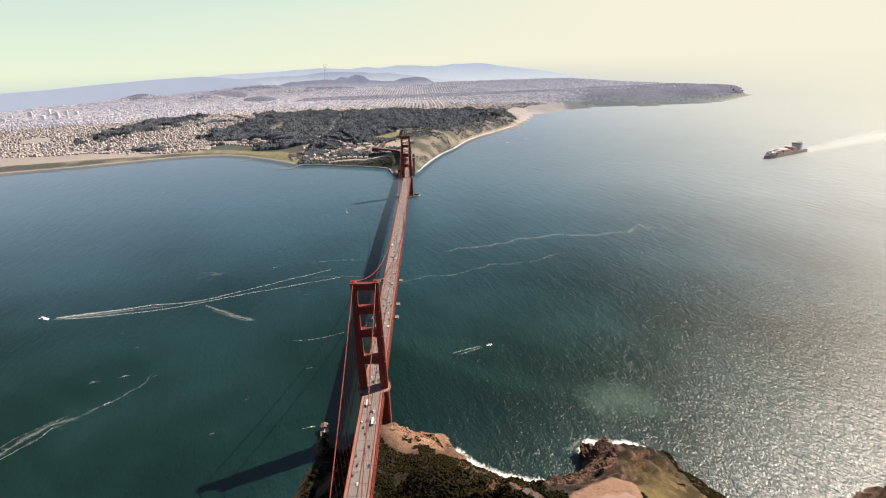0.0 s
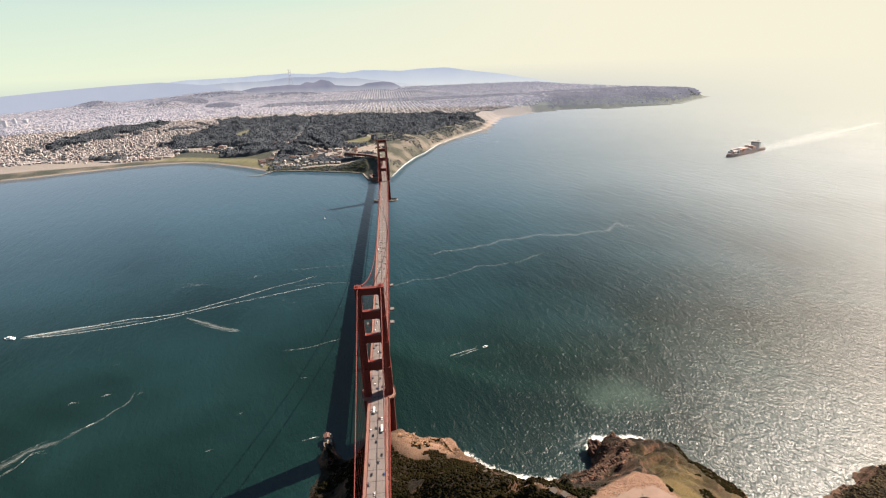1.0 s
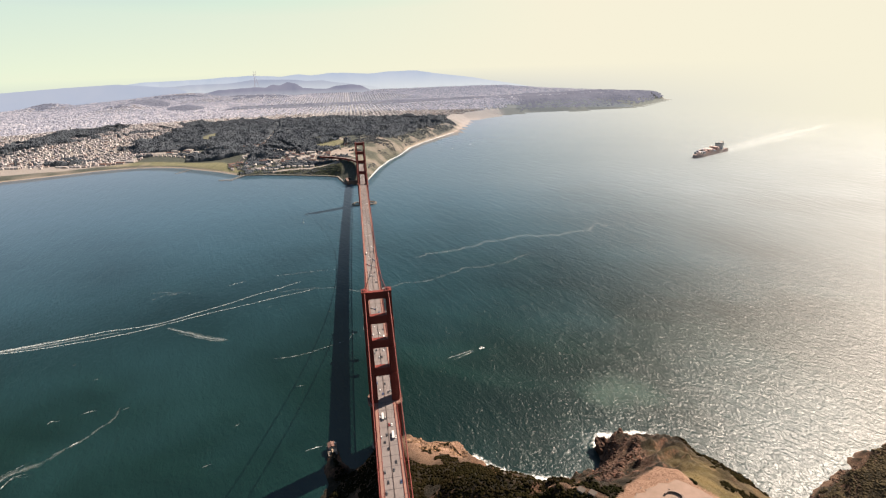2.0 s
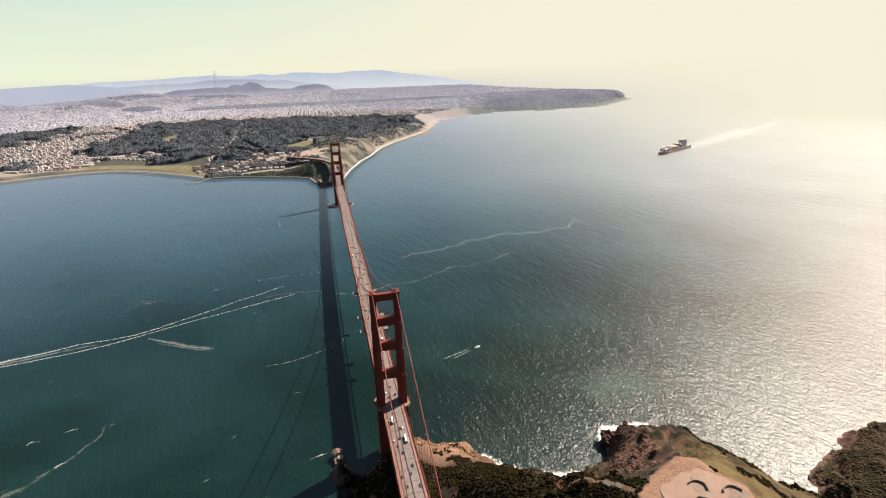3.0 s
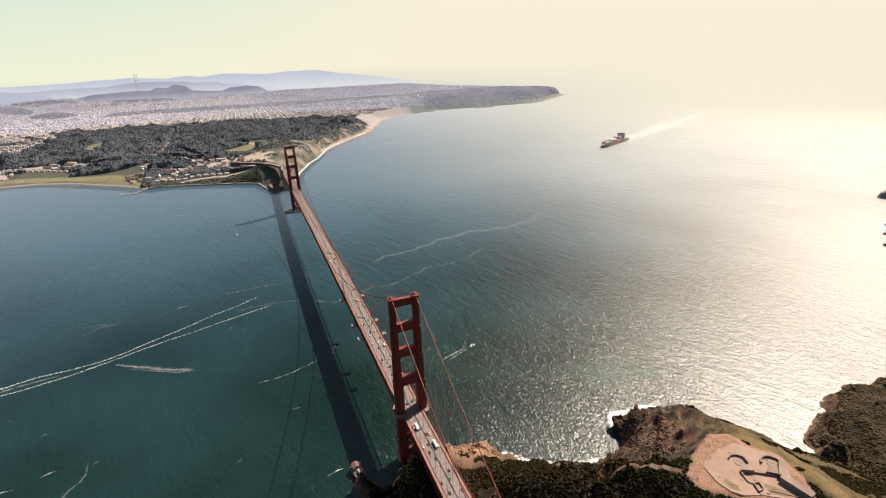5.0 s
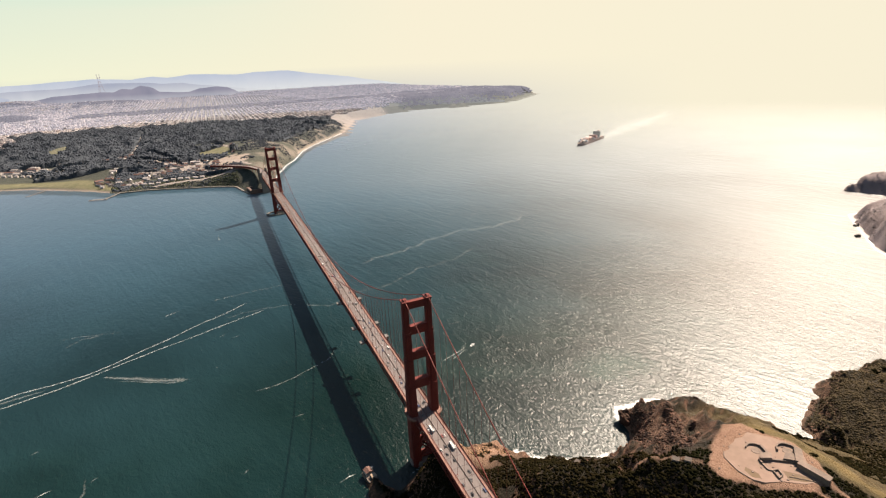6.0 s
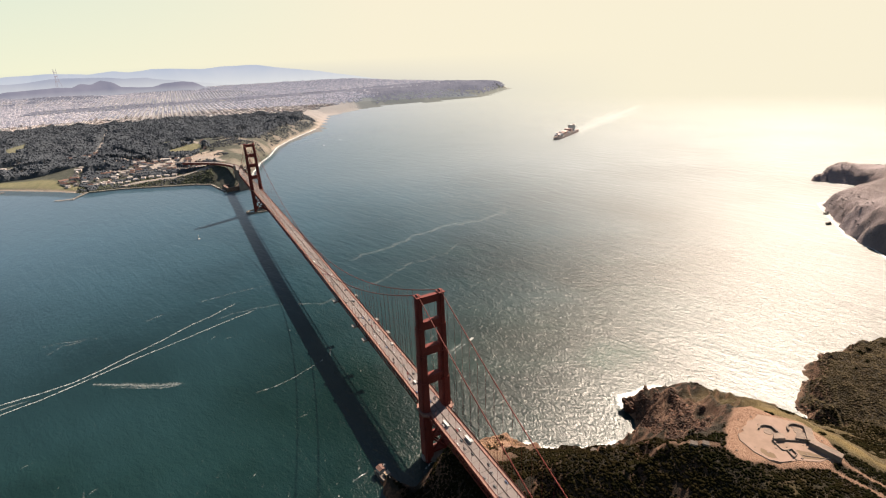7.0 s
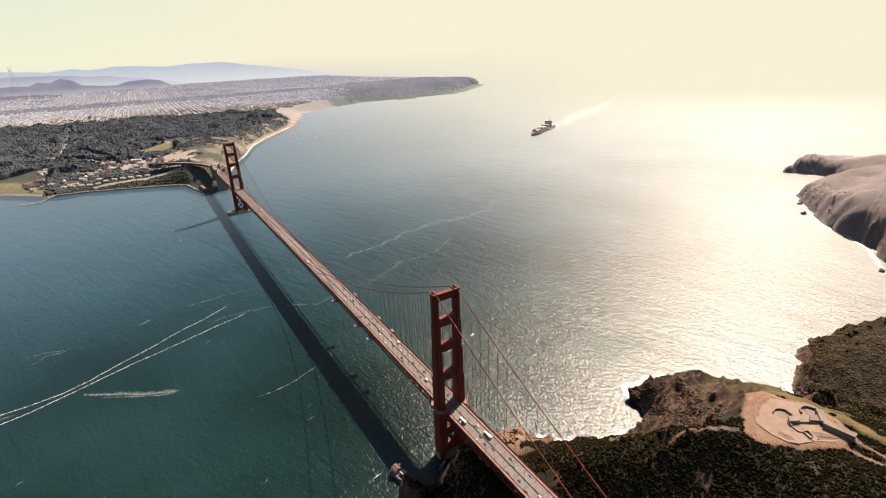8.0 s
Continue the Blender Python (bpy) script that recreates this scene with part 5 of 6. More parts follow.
def work_platform(y):
    """A maintenance traveller slung under the deck, with cabins out at both sides."""
    z = road_z(y) - 9.5
    ob = thing("work_platform", (0, y, z), 0, "pale steel maintenance platform slung under the bridge deck", "platform", "work platforms under the deck")
    part("gantry", box(bmesh.new(), -20, 20, -2.2, 2.2, -0.9, 0.0), STEEL_GREY, ob)
    for s_ in (-1, 1):
        bm = box(bmesh.new(), s_ * 19 - 3.2, s_ * 19 + 3.2, -4.2, 4.2, 0.0, 2.8)
        part("cabin", bm, WHITE_WALL, ob)
        part("cabin_roof", box(bmesh.new(), s_ * 19 - 3.5, s_ * 19 + 3.5, -4.5, 4.5, 2.82, 3.1), STEEL_GREY, ob)
        for yy in (-1.8, 1.8):
            part("hanger", beam(bmesh.new(), (s_ * 15.2, yy, 0), (s_ * 14.2, yy, 8.0), 0.35, 0.35), ORANGE, ob)


for y in (243.0, 343.0, 196.0):
    work_platform(y)

# concrete pylons and the steel arch at the far end, then the curving viaduct
END_S = SPAN + SIDE


def pylon(y, w):
    ob = thing("bridge_pylon", (0, y, 0), 0, "tall pale concrete pylon carrying the bridge approach", "pylon", "approach pylons")
    bm = bmesh.new()
    for s_ in (-1, 1):
        part("shaft", box(bmesh.new(), s_ * 14 - 4.5, s_ * 14 + 4.5, -w / 2, w / 2, -2, 82, 0.86), CONCRETE, ob)
        part("cap", box(bmesh.new(), s_ * 14 - 4.4, s_ * 14 + 4.4, -w / 2 - 0.3, w / 2 + 0.3, 82, 83.5), CONCRETE, ob)
    bm.free()
    part("cross_wall", box(bmesh.new(), -10, 10, -w / 3, w / 3, -2, 58), CONCRETE, ob)


pylon(END_S + 8, 14)
pylon(END_S + 112, 14)
approach = thing("bridge_approach", (0, 0, 0), 0, "curved red steel viaduct leading from the bridge to the shore", "viaduct")
line_s = [(0, END_S), (0, END_S + 60), (0, END_S + 120), (-8, END_S + 180), (-30, END_S + 240), (-70, END_S + 300), (-120, END_S + 350), (-190, END_S + 400)]
LINE_S = []
for a, b in zip(line_s, line_s[1:]):
    for k in range(4):
        LINE_S.append((a[0] + (b[0] - a[0]) * k / 4, a[1] + (b[1] - a[1]) * k / 4))
LINE_S.append(line_s[-1])


def swept(bm, pts, half, z0, z1, shift=0.0):
    rings = []
    for i, (x, y) in enumerate(pts):
        a, b = Vector(pts[max(i - 1, 0)]), Vector(pts[min(i + 1, len(pts) - 1)])
        d = (b - a).normalized()
        nx, ny = -d.y, d.x
        rings.append([bm.verts.new((x + nx * o, y + ny * o, z)) for o, z in ((shift - half, z0), (shift + half, z0), (shift + half, z1), (shift - half, z1))])
    for a, b in zip(rings, rings[1:]):
        for k in range(4):
            bm.faces.new((a[k], a[(k + 1) % 4], b[(k + 1) % 4], b[k]))
    bm.faces.new(rings[0])
    bm.faces.new(list(reversed(rings[-1])))
    return bm


part("roadway", swept(bmesh.new(), LINE_S, 9.6, 68.8, 70.0), ROAD, approach)
for s_ in (-1, 1):
    part("parapet", swept(bmesh.new(), LINE_S, 0.4, 67.5, 71.3, s_ * 10.2), ORANGE, approach)
    part("side_girder", swept(bmesh.new(), LINE_S, 0.6, 62.5, 68.6, s_ * 9.0), ORANGE, approach)
    bm = bmesh.new()
    arch = [(s_ * 9.0, END_S + 16 + 88 * k / 16, 18 + 40 * (1 - (k / 8 - 1) ** 2)) for k in range(17)]
    for a, b in zip(arch, arch[1:]):
        beam(bm, a, b, 1.6, 3.0)
    part("arch_rib", bm, ORANGE, approach)
    for k in range(1, 16):
        part("arch_post", beam(bmesh.new(), arch[k], (arch[k][0], arch[k][1], 63), 0.9, 0.9), ORANGE, approach)
for x, y in LINE_S[9::3]:
    for s_ in (-7, 7):
        part("bent_leg", beam(bmesh.new(), (x + s_, y, 20), (x + s_ * 0.9, y, 63), 2.0, 2.0), ORANGE, approach)

# the old brick fort under the arch
FORT = material("red_brown_brick", (0.14, 0.085, 0.065), 0.9, vary=0.4, size=3.0)
fort = thing("brick_fort", (-38, END_S + 52, 2), 8, "old red-brown brick fort under the bridge arch", "fort")
bm = bmesh.new()
box(bm, -32, 32, -38, -27, -3, 14)
part("wall", bm, FORT, fort)
part("wall", box(bmesh.new(), -32, 32, 27, 38, -3, 14), FORT, fort)
part("wall", box(bmesh.new(), -32, -21, -26.9, 26.9, -3, 14), FORT, fort)
part("wall", box(bmesh.new(), 21, 32, -26.9, 26.9, -3, 14), FORT, fort)
part("yard_floor", box(bmesh.new(), -20.9, 20.9, -26.8, 26.8, -3, 1), CONCRETE, fort)

# north end: anchorage block
part("anchorage", box(bmesh.new(), -16, 16, -SIDE - 50, -SIDE - 0.5, 40, 68.0), CONCRETE, bridge)
part("north_roadway", box(bmesh.new(), -9.6, 9.6, -SIDE - 90, -SIDE - 0.01, 68.01, 69.99), ROAD, bridge)

# ---- vehicles on the bridge ----
TYRE = material("black_rubber", (0.02, 0.02, 0.02), 0.9)
CAR_GLASS = material("dark_car_glass", (0.03, 0.035, 0.04), 0.12, spec=0.6)
PAINTS = [material("car_paint_" + n, c, 0.35, vary=0.1, size=3.0, spec=0.6) for n, c in
          (("white", (0.6, 0.59, 0.57)), ("black", (0.025, 0.025, 0.028)), ("silver", (0.28, 0.28, 0.28)), ("charcoal", (0.08, 0.08, 0.085)), ("red", (0.25, 0.03, 0.025)), ("blue", (0.04, 0.07, 0.16)))]
COLOUR_WORDS = ["white", "black", "silver grey", "charcoal", "dark red", "dark blue"]


def wheel_mesh(r):
    bm = bmesh.new()
    prism(bm, [(r * math.cos(a), r * math.sin(a)) for a in [math.pi / 5 * k for k in range(10)]], "x", -0.12, 0.12)
    me = bpy.data.meshes.new("wheel")
    bm.to_mesh(me)
    bm.free()
    me.materials.append(TYRE)
    return me


WHEEL, BIG_WHEEL = wheel_mesh(0.34), wheel_mesh(0.5)


def make_car(i, at, turn):
    ob = thing("car", at, turn, COLOUR_WORDS[i] + " car driving on the bridge roadway", "car", "vehicles on the bridge")
    bm = bmesh.new()
    prism(bm, [(-2.25, 0.3), (2.2, 0.3), (2.28, 0.62), (2.1, 0.86), (1.0, 0.98), (-1.75, 1.0), (-2.25, 0.9)], "x", -0.9, 0.9)
    part("body", bm, PAINTS[i], ob)
    bm = bmesh.new()
    prism(bm, [(0.95, 0.98), (0.35, 1.42), (-1.2, 1.44), (-1.75, 1.0)], "x", -0.78, 0.78)
    part("cabin_glass", bm, CAR_GLASS, ob)
    part("roof", box(bmesh.new(), -0.7, 0.7, -1.2, 0.3, 1.44, 1.5), PAINTS[i], ob)
    for x in (-0.8, 0.8):
        for y in (-1.4, 1.4):
            part("wheel", WHEEL, None, ob, at=(x, y, 0.34))
    return ob


def make_long(kind, length, height, paint, at, turn, label):
    ob = thing(kind, at, turn, label, kind, "vehicles on the bridge")
    l = length / 2
    part("body", prism(bmesh.new(), [(-l, 0.5), (l, 0.5), (l, height - 0.35), (l - 0.35, height), (-l, height)], "x", -1.25, 1.25), paint, ob)
    part("windscreen", box(bmesh.new(), -1.1, 1.1, l - 0.3, l + 0.03, 1.5, height - 0.7), CAR_GLASS, ob)
    for s_ in (-1, 1):
        part("side_windows", box(bmesh.new(), min(s_ * 1.2, s_ * 1.28), max(s_ * 1.2, s_ * 1.28), -l + 0.6, l - 0.8, height * 0.55, height * 0.8), CAR_GLASS, ob)
        for y in (-l * 0.62, l * 0.62):
            part("wheel", BIG_WHEEL, None, ob, at=(s_ * 1.05, y, 0.5))
    return ob


LANES = ((-8.0, 0), (-4.9, 0), (-1.8, 0), (1.8, 180), (4.9, 180), (8.0, 180))
proto = [make_car(i, (LANES[i][0], -300 + 17 * i, road_z(-300 + 17 * i)), LANES[i][1]) for i in range(6)]
vr = random.Random(11)
LONG = [("bus", 11.5, 3.2, PAINTS[0], -4.9, -36, "white bus on the bridge roadway"), ("bus", 12.0, 3.2, PAINTS[0], 4.9, -70, "white bus on the bridge roadway"), ("van", 6.2, 2.5, PAINTS[0], -1.8, 52, "white van on the bridge roadway"), ("van", 6.0, 2.5, PAINTS[2], 4.9, 310, "silver grey van on the bridge roadway"), ("truck", 9.0, 3.3, PAINTS[0], -8.0, 520, "white truck on the bridge roadway"), ("van", 5.6, 2.4, PAINTS[0], 8.0, 150, "white van on the bridge roadway")]
for k, l_, h_, p_, x, y, lab in LONG:
    make_long(k, l_, h_, p_, (x, y, road_z(y)), 0 if x < 0 else 180, lab)
for x, turn in LANES:
    y = -330 + vr.random() * 40
    while y < END_S - 10:
        if not any(abs(y - l[5]) < 16 and abs(x - l[4]) < 1 for l in LONG) and not (y < -190 and abs((y + 300) % 17) < 8):
            i = vr.choice((0, 0, 0, 1, 1, 2, 2, 3, 3, 4, 5))
            copy_thing(proto[i], Matrix.Translation((S * (x + vr.uniform(-0.3, 0.3)), S * y, S * road_z(y))) @ Euler((0, 0, radians(turn))).to_matrix().to_4x4())
        y += vr.uniform(16, 75) + (14 if turn else 0)

# ---- ship and boats ----
# hull and container colours are paled, haze put into the paint
HULL = material("hazed_ship_hull", (0.40, 0.27, 0.24), 0.5, vary=0.3, size=20.0)
SHIP_WHITE = material("ship_white_paint", (0.66, 0.64, 0.6), 0.5, vary=0.2, size=8.0)
CONTAINERS = palette("container_paint", [(0.50, 0.30, 0.25), (0.42, 0.33, 0.30), (0.32, 0.34, 0.39), (0.55, 0.40, 0.33), (0.55, 0.51, 0.48), (0.36, 0.26, 0.24)], 0.6, False)
DECK_GREY = material("ship_deck", (0.2, 0.14, 0.12), 0.8, vary=0.3, size=10.0)
ship_bow, ship_stern = Vector((1655, 1732, 0)), Vector((1950, 1886, 0))
ship_len = (ship_bow - ship_stern).length
ship_turn = math.degrees(math.atan2(-(ship_bow - ship_stern).x, (ship_bow - ship_stern).y))
ship = thing("container_ship", (ship_bow + ship_stern) / 2, ship_turn, "large dark container ship steaming in with stacked containers", "ship")
L2 = ship_len / 2
part("hull", prism(bmesh.new(), [(-21, -L2), (21, -L2), (22, -L2 * 0.6), (22, L2 * 0.62), (14, L2 * 0.85), (0, L2), (-14, L2 * 0.85), (-22, L2 * 0.62), (-22, -L2 * 0.6)], "z", -4, 15), HULL, ship)
part("deck", prism(bmesh.new(), [(-20, -L2 + 1), (20, -L2 + 1), (21, -L2 * 0.6), (21, L2 * 0.62), (13, L2 * 0.84), (0, L2 - 3), (-13, L2 * 0.84), (-21, L2 * 0.62), (-21, -L2 * 0.6)], "z", 15.01, 15.6), DECK_GREY, ship)
house = part("bridge_house", box(bmesh.new(), -20, 20, -L2 * 0.62 - 8, -L2 * 0.62 + 8, 15.6, 48), SHIP_WHITE, ship)
part("window_band", box(bmesh.new(), -20.2, 20.2, -L2 * 0.62 + 7.5, -L2 * 0.62 + 8.3, 43, 46), CAR_GLASS, house)
part("bridge_wing", box(bmesh.new(), -24, 24, -L2 * 0.62 - 4, -L2 * 0.62 + 7, 48.01, 50), SHIP_WHITE, house)
part("funnel", box(bmesh.new(), -5, 5, -L2 * 0.78 - 7, -L2 * 0.78 + 7, 15.6, 52, 0.9), HULL, ship)
part("mast", tube(bmesh.new(), [(0, -L2 * 0.62, 50), (0, -L2 * 0.62, 62)], 0.8, 6), SHIP_WHITE, ship)
part("foremast", tube(bmesh.new(), [(0, L2 * 0.86, 15.6), (0, L2 * 0.86, 34)], 0.7, 6), SHIP_WHITE, ship)
for k in range(13):
    y = -L2 * 0.5 + k * L2 * 1.28 / 13
    half_w = 21 if y < L2 * 0.55 else 15
    tiers = vr.choice((2, 3, 3, 4, 4)) if k < 12 else 2
    if k in (3, 8):
        tiers = 1
    for col in range(3):
        t_ = max(1, tiers - vr.choice((0, 0, 1)))
        x0 = -half_w + col * half_w * 2 / 3
        part("container_stack", box(bmesh.new(), x0 + 0.3, x0 + half_w * 2 / 3 - 0.3, y, y + L2 * 0.082, 15.6, 15.6 + 5.0 * t_), CONTAINERS, ship)

BOAT_WHITE = material("boat_gelcoat", (0.75, 0.74, 0.72), 0.35, vary=0.15, size=2.0)


def motor_boat(at, turn, length, label):
    ob = thing("motor_boat", at, turn, label, "boat", "boats on the strait")
    l, w = length / 2, length * 0.15
    part("hull", prism(bmesh.new(), [(-w, -l), (w, -l), (w * 1.05, l * 0.2), (w * 0.6, l * 0.7), (0, l), (-w * 0.6, l * 0.7), (-w * 1.05, l * 0.2)], "z", -0.5, length * 0.11), BOAT_WHITE, ob)
    cab = part("cabin", box(bmesh.new(), -w * 0.75, w * 0.75, -l * 0.45, l * 0.3, length * 0.11, length * 0.24, 0.85), BOAT_WHITE, ob)
    part("window", box(bmesh.new(), -w * 0.72, w * 0.72, l * 0.12, l * 0.29, length * 0.16, length * 0.21), CAR_GLASS, cab)
    part("mast", tube(bmesh.new(), [(0, -l * 0.2, length * 0.24), (0, -l * 0.25, length * 0.45)], length * 0.008, 5), BOAT_WHITE, ob)
    return ob


motor_boat((178, 208, 0), -69, 11, "white motor boat under way near the bridge")
motor_boat((-722, 381, 0), 81, 22, "white ferry-like motor boat leaving a long wake")
sail = thing("sailing_boat", (-203, 1088, 0), 200, "small white sailing boat with hoisted sails", "boat", "boats on the strait")
part("hull", prism(bmesh.new(), [(-1.6, -6), (1.6, -6), (2.0, 0), (1.2, 4), (0, 6.5), (-1.2, 4), (-2.0, 0)], "z", -0.5, 1.3), BOAT_WHITE, sail)
part("mast", tube(bmesh.new(), [(0, 0.8, 1.3), (2.2, 0.8, 17)], 0.13, 6), BOAT_WHITE, sail)
part("mainsail", prism(bmesh.new(), [(0.4, 2.2), (-5.4, 2.4), (0.6, 16.0)], "x", 0.9, 1.0), BOAT_WHITE, sail)
part("jib", prism(bmesh.new(), [(1.2, 2.0), (6.0, 1.9), (1.0, 14.0)], "x", 0.9, 0.98), BOAT_WHITE, sail)
for bx, by in ((560, 2480), (700, 2610)):
    motor_boat((bx, by, 0), 40, 16, "small dark boat anchored off the beach")

# ---- the old gun battery on the headland ----
def ground_n(x, y):
    return float(height_north(np.array([float(x)]), np.array([float(y)]))[0][0])


battery = thing("gun_battery", (0, 0, 0), 0, "ruined concrete gun battery with round pits on a bare yard", "battery")
WEATHERED = material("weathered_pit_concrete", (0.235, 0.170, 0.132), 0.9, vary=0.7, size=2.5, tint=(0.125, 0.092, 0.072))
for cx, cy, a_from, a_to, r0 in ((226, -253.5, -92, 128, 7.2), (250, -267, -58, 150, 8.0)):
    bm = bmesh.new()
    z0 = ground_n(cx, cy)
    n = 18
    ring = []
    for k in range(n + 1):
        a = radians(a_from + (a_to - a_from) * k / n)
        ring.append([bm.verts.new((cx + r * math.cos(a), cy + r * math.sin(a), z)) for r, z in ((r0, z0 - 2), (r0, z0 + 2.3), (r0 + 1.3, z0 + 2.1), (r0 + 1.7, z0 - 2))])
    for a, b in zip(ring, ring[1:]):
        for k in range(4):
            bm.faces.new((a[k], a[(k + 1) % 4], b[(k + 1) % 4], b[k]))
    bm.faces.new(ring[0])
    bm.faces.new(list(reversed(ring[-1])))
    part("parapet", bm, WEATHERED, battery)
    bm = bmesh.new()
    prism(bm, [(cx + 4.0 * math.cos(a), cy + 4.0 * math.sin(a)) for a in [2 * math.pi * k / 20 for k in range(20)]], "z", z0 - 1, z0 + 0.5)
    part("gun_base", bm, WEATHERED, battery)


def wall_between(x0, y0, x1, y1, width, height, name="wall"):
    """A wall from one point to another, on the yard."""
    d = Vector((x1 - x0, y1 - y0))
    a = math.atan2(d.y, d.x)
    nx, ny = -math.sin(a) * width / 2, math.cos(a) * width / 2
    bm = bmesh.new()
    prism(bm, [(x0 + nx, y0 + ny), (x1 + nx, y1 + ny), (x1 - nx, y1 - ny), (x0 - nx, y0 - ny)], "z", 121.5, 124.3 + height)
    return part(name, bm, WEATHERED, battery)


def magazine(name, plan, height, roof=None):
    """A low concrete block with a slightly proud roof slab."""
    bm = bmesh.new()
    prism(bm, plan, "z", 121.0, 124.3 + height)
    body = part(name, bm, WEATHERED, battery)
    c = Vector((sum(p[0] for p in plan) / len(plan), sum(p[1] for p in plan) / len(plan)))
    bm = bmesh.new()
    prism(bm, [tuple(c + (Vector(p) - c) * 1.05) for p in plan], "z", 124.3 + height, 124.3 + height + 0.35)
    part("roof_slab", bm, roof or WEATHERED, body)


magazine("magazine_block", [(224, -259), (231.5, -263.5), (226.5, -268), (217.5, -263)], 3.4)
magazine("magazine_block", [(243, -269), (249, -273.5), (241.5, -278), (235, -272.5)], 2.9)
magazine("magazine_block", [(256, -268), (258, -274), (245, -283), (240.5, -279.5)], 4.2)
magazine("gallery", [(238, -282.5), (241, -306), (247.5, -305), (244.5, -281.5)], 4.6)
wall_between(226, -266.5, 241, -278, 1.6, 1.9)
wall_between(234, -251.5, 231, -261, 1.5, 2.4)
wall_between(218, -262, 216, -266, 1.6, 2.0)
wall_between(216, -266, 213.5, -273, 0.8, 1.3)
wall_between(213.5, -273, 217, -276.5, 0.8, 1.1)
wall_between(216, -276, 221, -277, 0.8, 1.7)
wall_between(221, -277, 218.2, -283, 0.8, 1.7)
wall_between(218.2, -283, 212.5, -283.6, 0.8, 1.7)
wall_between(212.5, -283.6, 216, -276, 0.8, 1.7)
wall_between(222, -286, 236, -299.5, 0.5, 0.7)
wall_between(256, -262, 260, -266, 1.2, 2.0)
APRON = material("pale_worn_apron", (0.275, 0.180, 0.140), 0.9, vary=0.8, size=11.0, tint=(0.19, 0.125, 0.088))
bm = bmesh.new()
apron = [(241, -234), (247, -240), (254, -249), (262, -262), (258, -276), (250, -285), (242, -301), (227, -297.5), (213, -287), (198, -280.5), (192.5, -274), (190.5, -262), (194, -246), (200, -241), (207, -241.5), (211, -238), (219, -237), (224, -234.5), (231, -236.5)]
prism(bm, apron, "z", 119, 124.42)
part("apron", bm, APRON, battery)
for a, b in zip(apron[9:13], apron[10:14]):
    part("kerb", beam(bmesh.new(), (*a, 124.45), (*b, 124.45), 0.7, 0.8), WEATHERED, battery)
WEEDS = material("dry_brown_weeds", (0.135, 0.085, 0.042), 0.95, vary=0.7, size=2.0, tint=(0.15, 0.105, 0.07))
for plan in ([(224, -279), (232, -288), (238, -299), (229, -296), (219, -288)], [(196, -264), (200, -262), (203, -272), (200, -277), (195, -272)]):
    bm = bmesh.new()
    prism(bm, plan, "z", 124.2, 124.47)
    part("weed_patch", bm, WEEDS, battery)
for k in range(34):
    x, y = rng.uniform(172, 262), rng.uniform(-295, -216)
    if inside_dist(np.array([x]), np.array([y]), YARD)[0] > 3:
        q_ = 0.3 + 0.5 * rng.random()
        part("rubble", box(bmesh.new(), x - q_, x + q_ * 1.3, y - q_, y + q_, 124.1, 124.5 + q_ * 0.6), WEATHERED, battery)


GREY_SLAB = material("dark_roof_slab", (0.085, 0.066, 0.054), 0.9, vary=0.5, size=1.2)


def hut(x, y, turn, w, d, h, label):
    z0 = ground_n(x, y)
    ob = thing("bunker_hut", (x, y, z0), turn, label, "hut", "huts on the headland")
    part("wall", box(bmesh.new(), -w / 2, w / 2, -d / 2, d / 2, -3, h), CONCRETE, ob)
    part("roof", box(bmesh.new(), -w / 2 - 0.4, w / 2 + 0.4, -d / 2 - 0.4, d / 2 + 0.4, h, h + 0.4), GREY_SLAB, ob)


hut(157, -226, 35, 4.6, 5.4, 2.4, "small square concrete bunker set in the slope")
hut(164, -233, 35, 4.6, 5.0, 2.2, "small flat-roofed concrete bunker below the yard")
hut(112, -150, 20, 5.0, 7.0, 2.6, "weathered concrete lookout above the surf")

# the light station on the rock under the bridge
ROCK = material("wet_dark_rock", (0.07, 0.055, 0.045), 0.8, vary=0.5, size=3.0, bump=0.4, tint=(0.14, 0.11, 0.09))
station = thing("light_station", (-73, 2, 5.5), 12, "small old light station building on a shoreline rock", "building")
part("terrace", box(bmesh.new(), -8, 8, -14, 13, -7, 0), ROCK, station)
part("wall", box(bmesh.new(), -5.5, 5.5, 0, 12, 0.01, 6), WHITE_WALL, station)
part("roof", prism(bmesh.new(), [(-6, 6), (6, 6), (0, 8.6)], "y", -0.4, 12.4), ROOF_RED, station)
part("annexe", box(bmesh.new(), -1, 6.5, -12, -4, 0.01, 4.5), WHITE_WALL, station)
part("annexe_roof", box(bmesh.new(), -1.4, 6.9, -12.4, -3.6, 4.51, 4.9), SAND, station)
part("tower", box(bmesh.new(), 5.6, 9.0, 4, 7.5, -4, 8), WHITE_WALL, station)

station.scale = (S * 0.74,) * 3
# the beaked spur at the foot of the crag
bm = bmesh.new()
bmesh.ops.create_icosphere(bm, subdivisions=4, radius=1.0)
for v in bm.verts:
    k = 1 + 0.34 * noise.noise(v.co * 1.6 + Vector((4, 2, 7))) + 0.16 * noise.noise(v.co * 4.3) + 0.07 * noise.noise(v.co * 9.0)
    v.co = Vector((v.co.x * 9 * k - 2 * v.co.z, v.co.y * 13 * k + 6 * v.co.z, v.co.z * 14 * k))
me = bpy.data.meshes.new("rock_spur")
bm.to_mesh(me)
bm.free()
me.materials.append(OUTCROP)
thing("rock_spur", (268, -68, 4), 12, "dark brown beaked rock spur jutting into the surf", "rock", data=me)
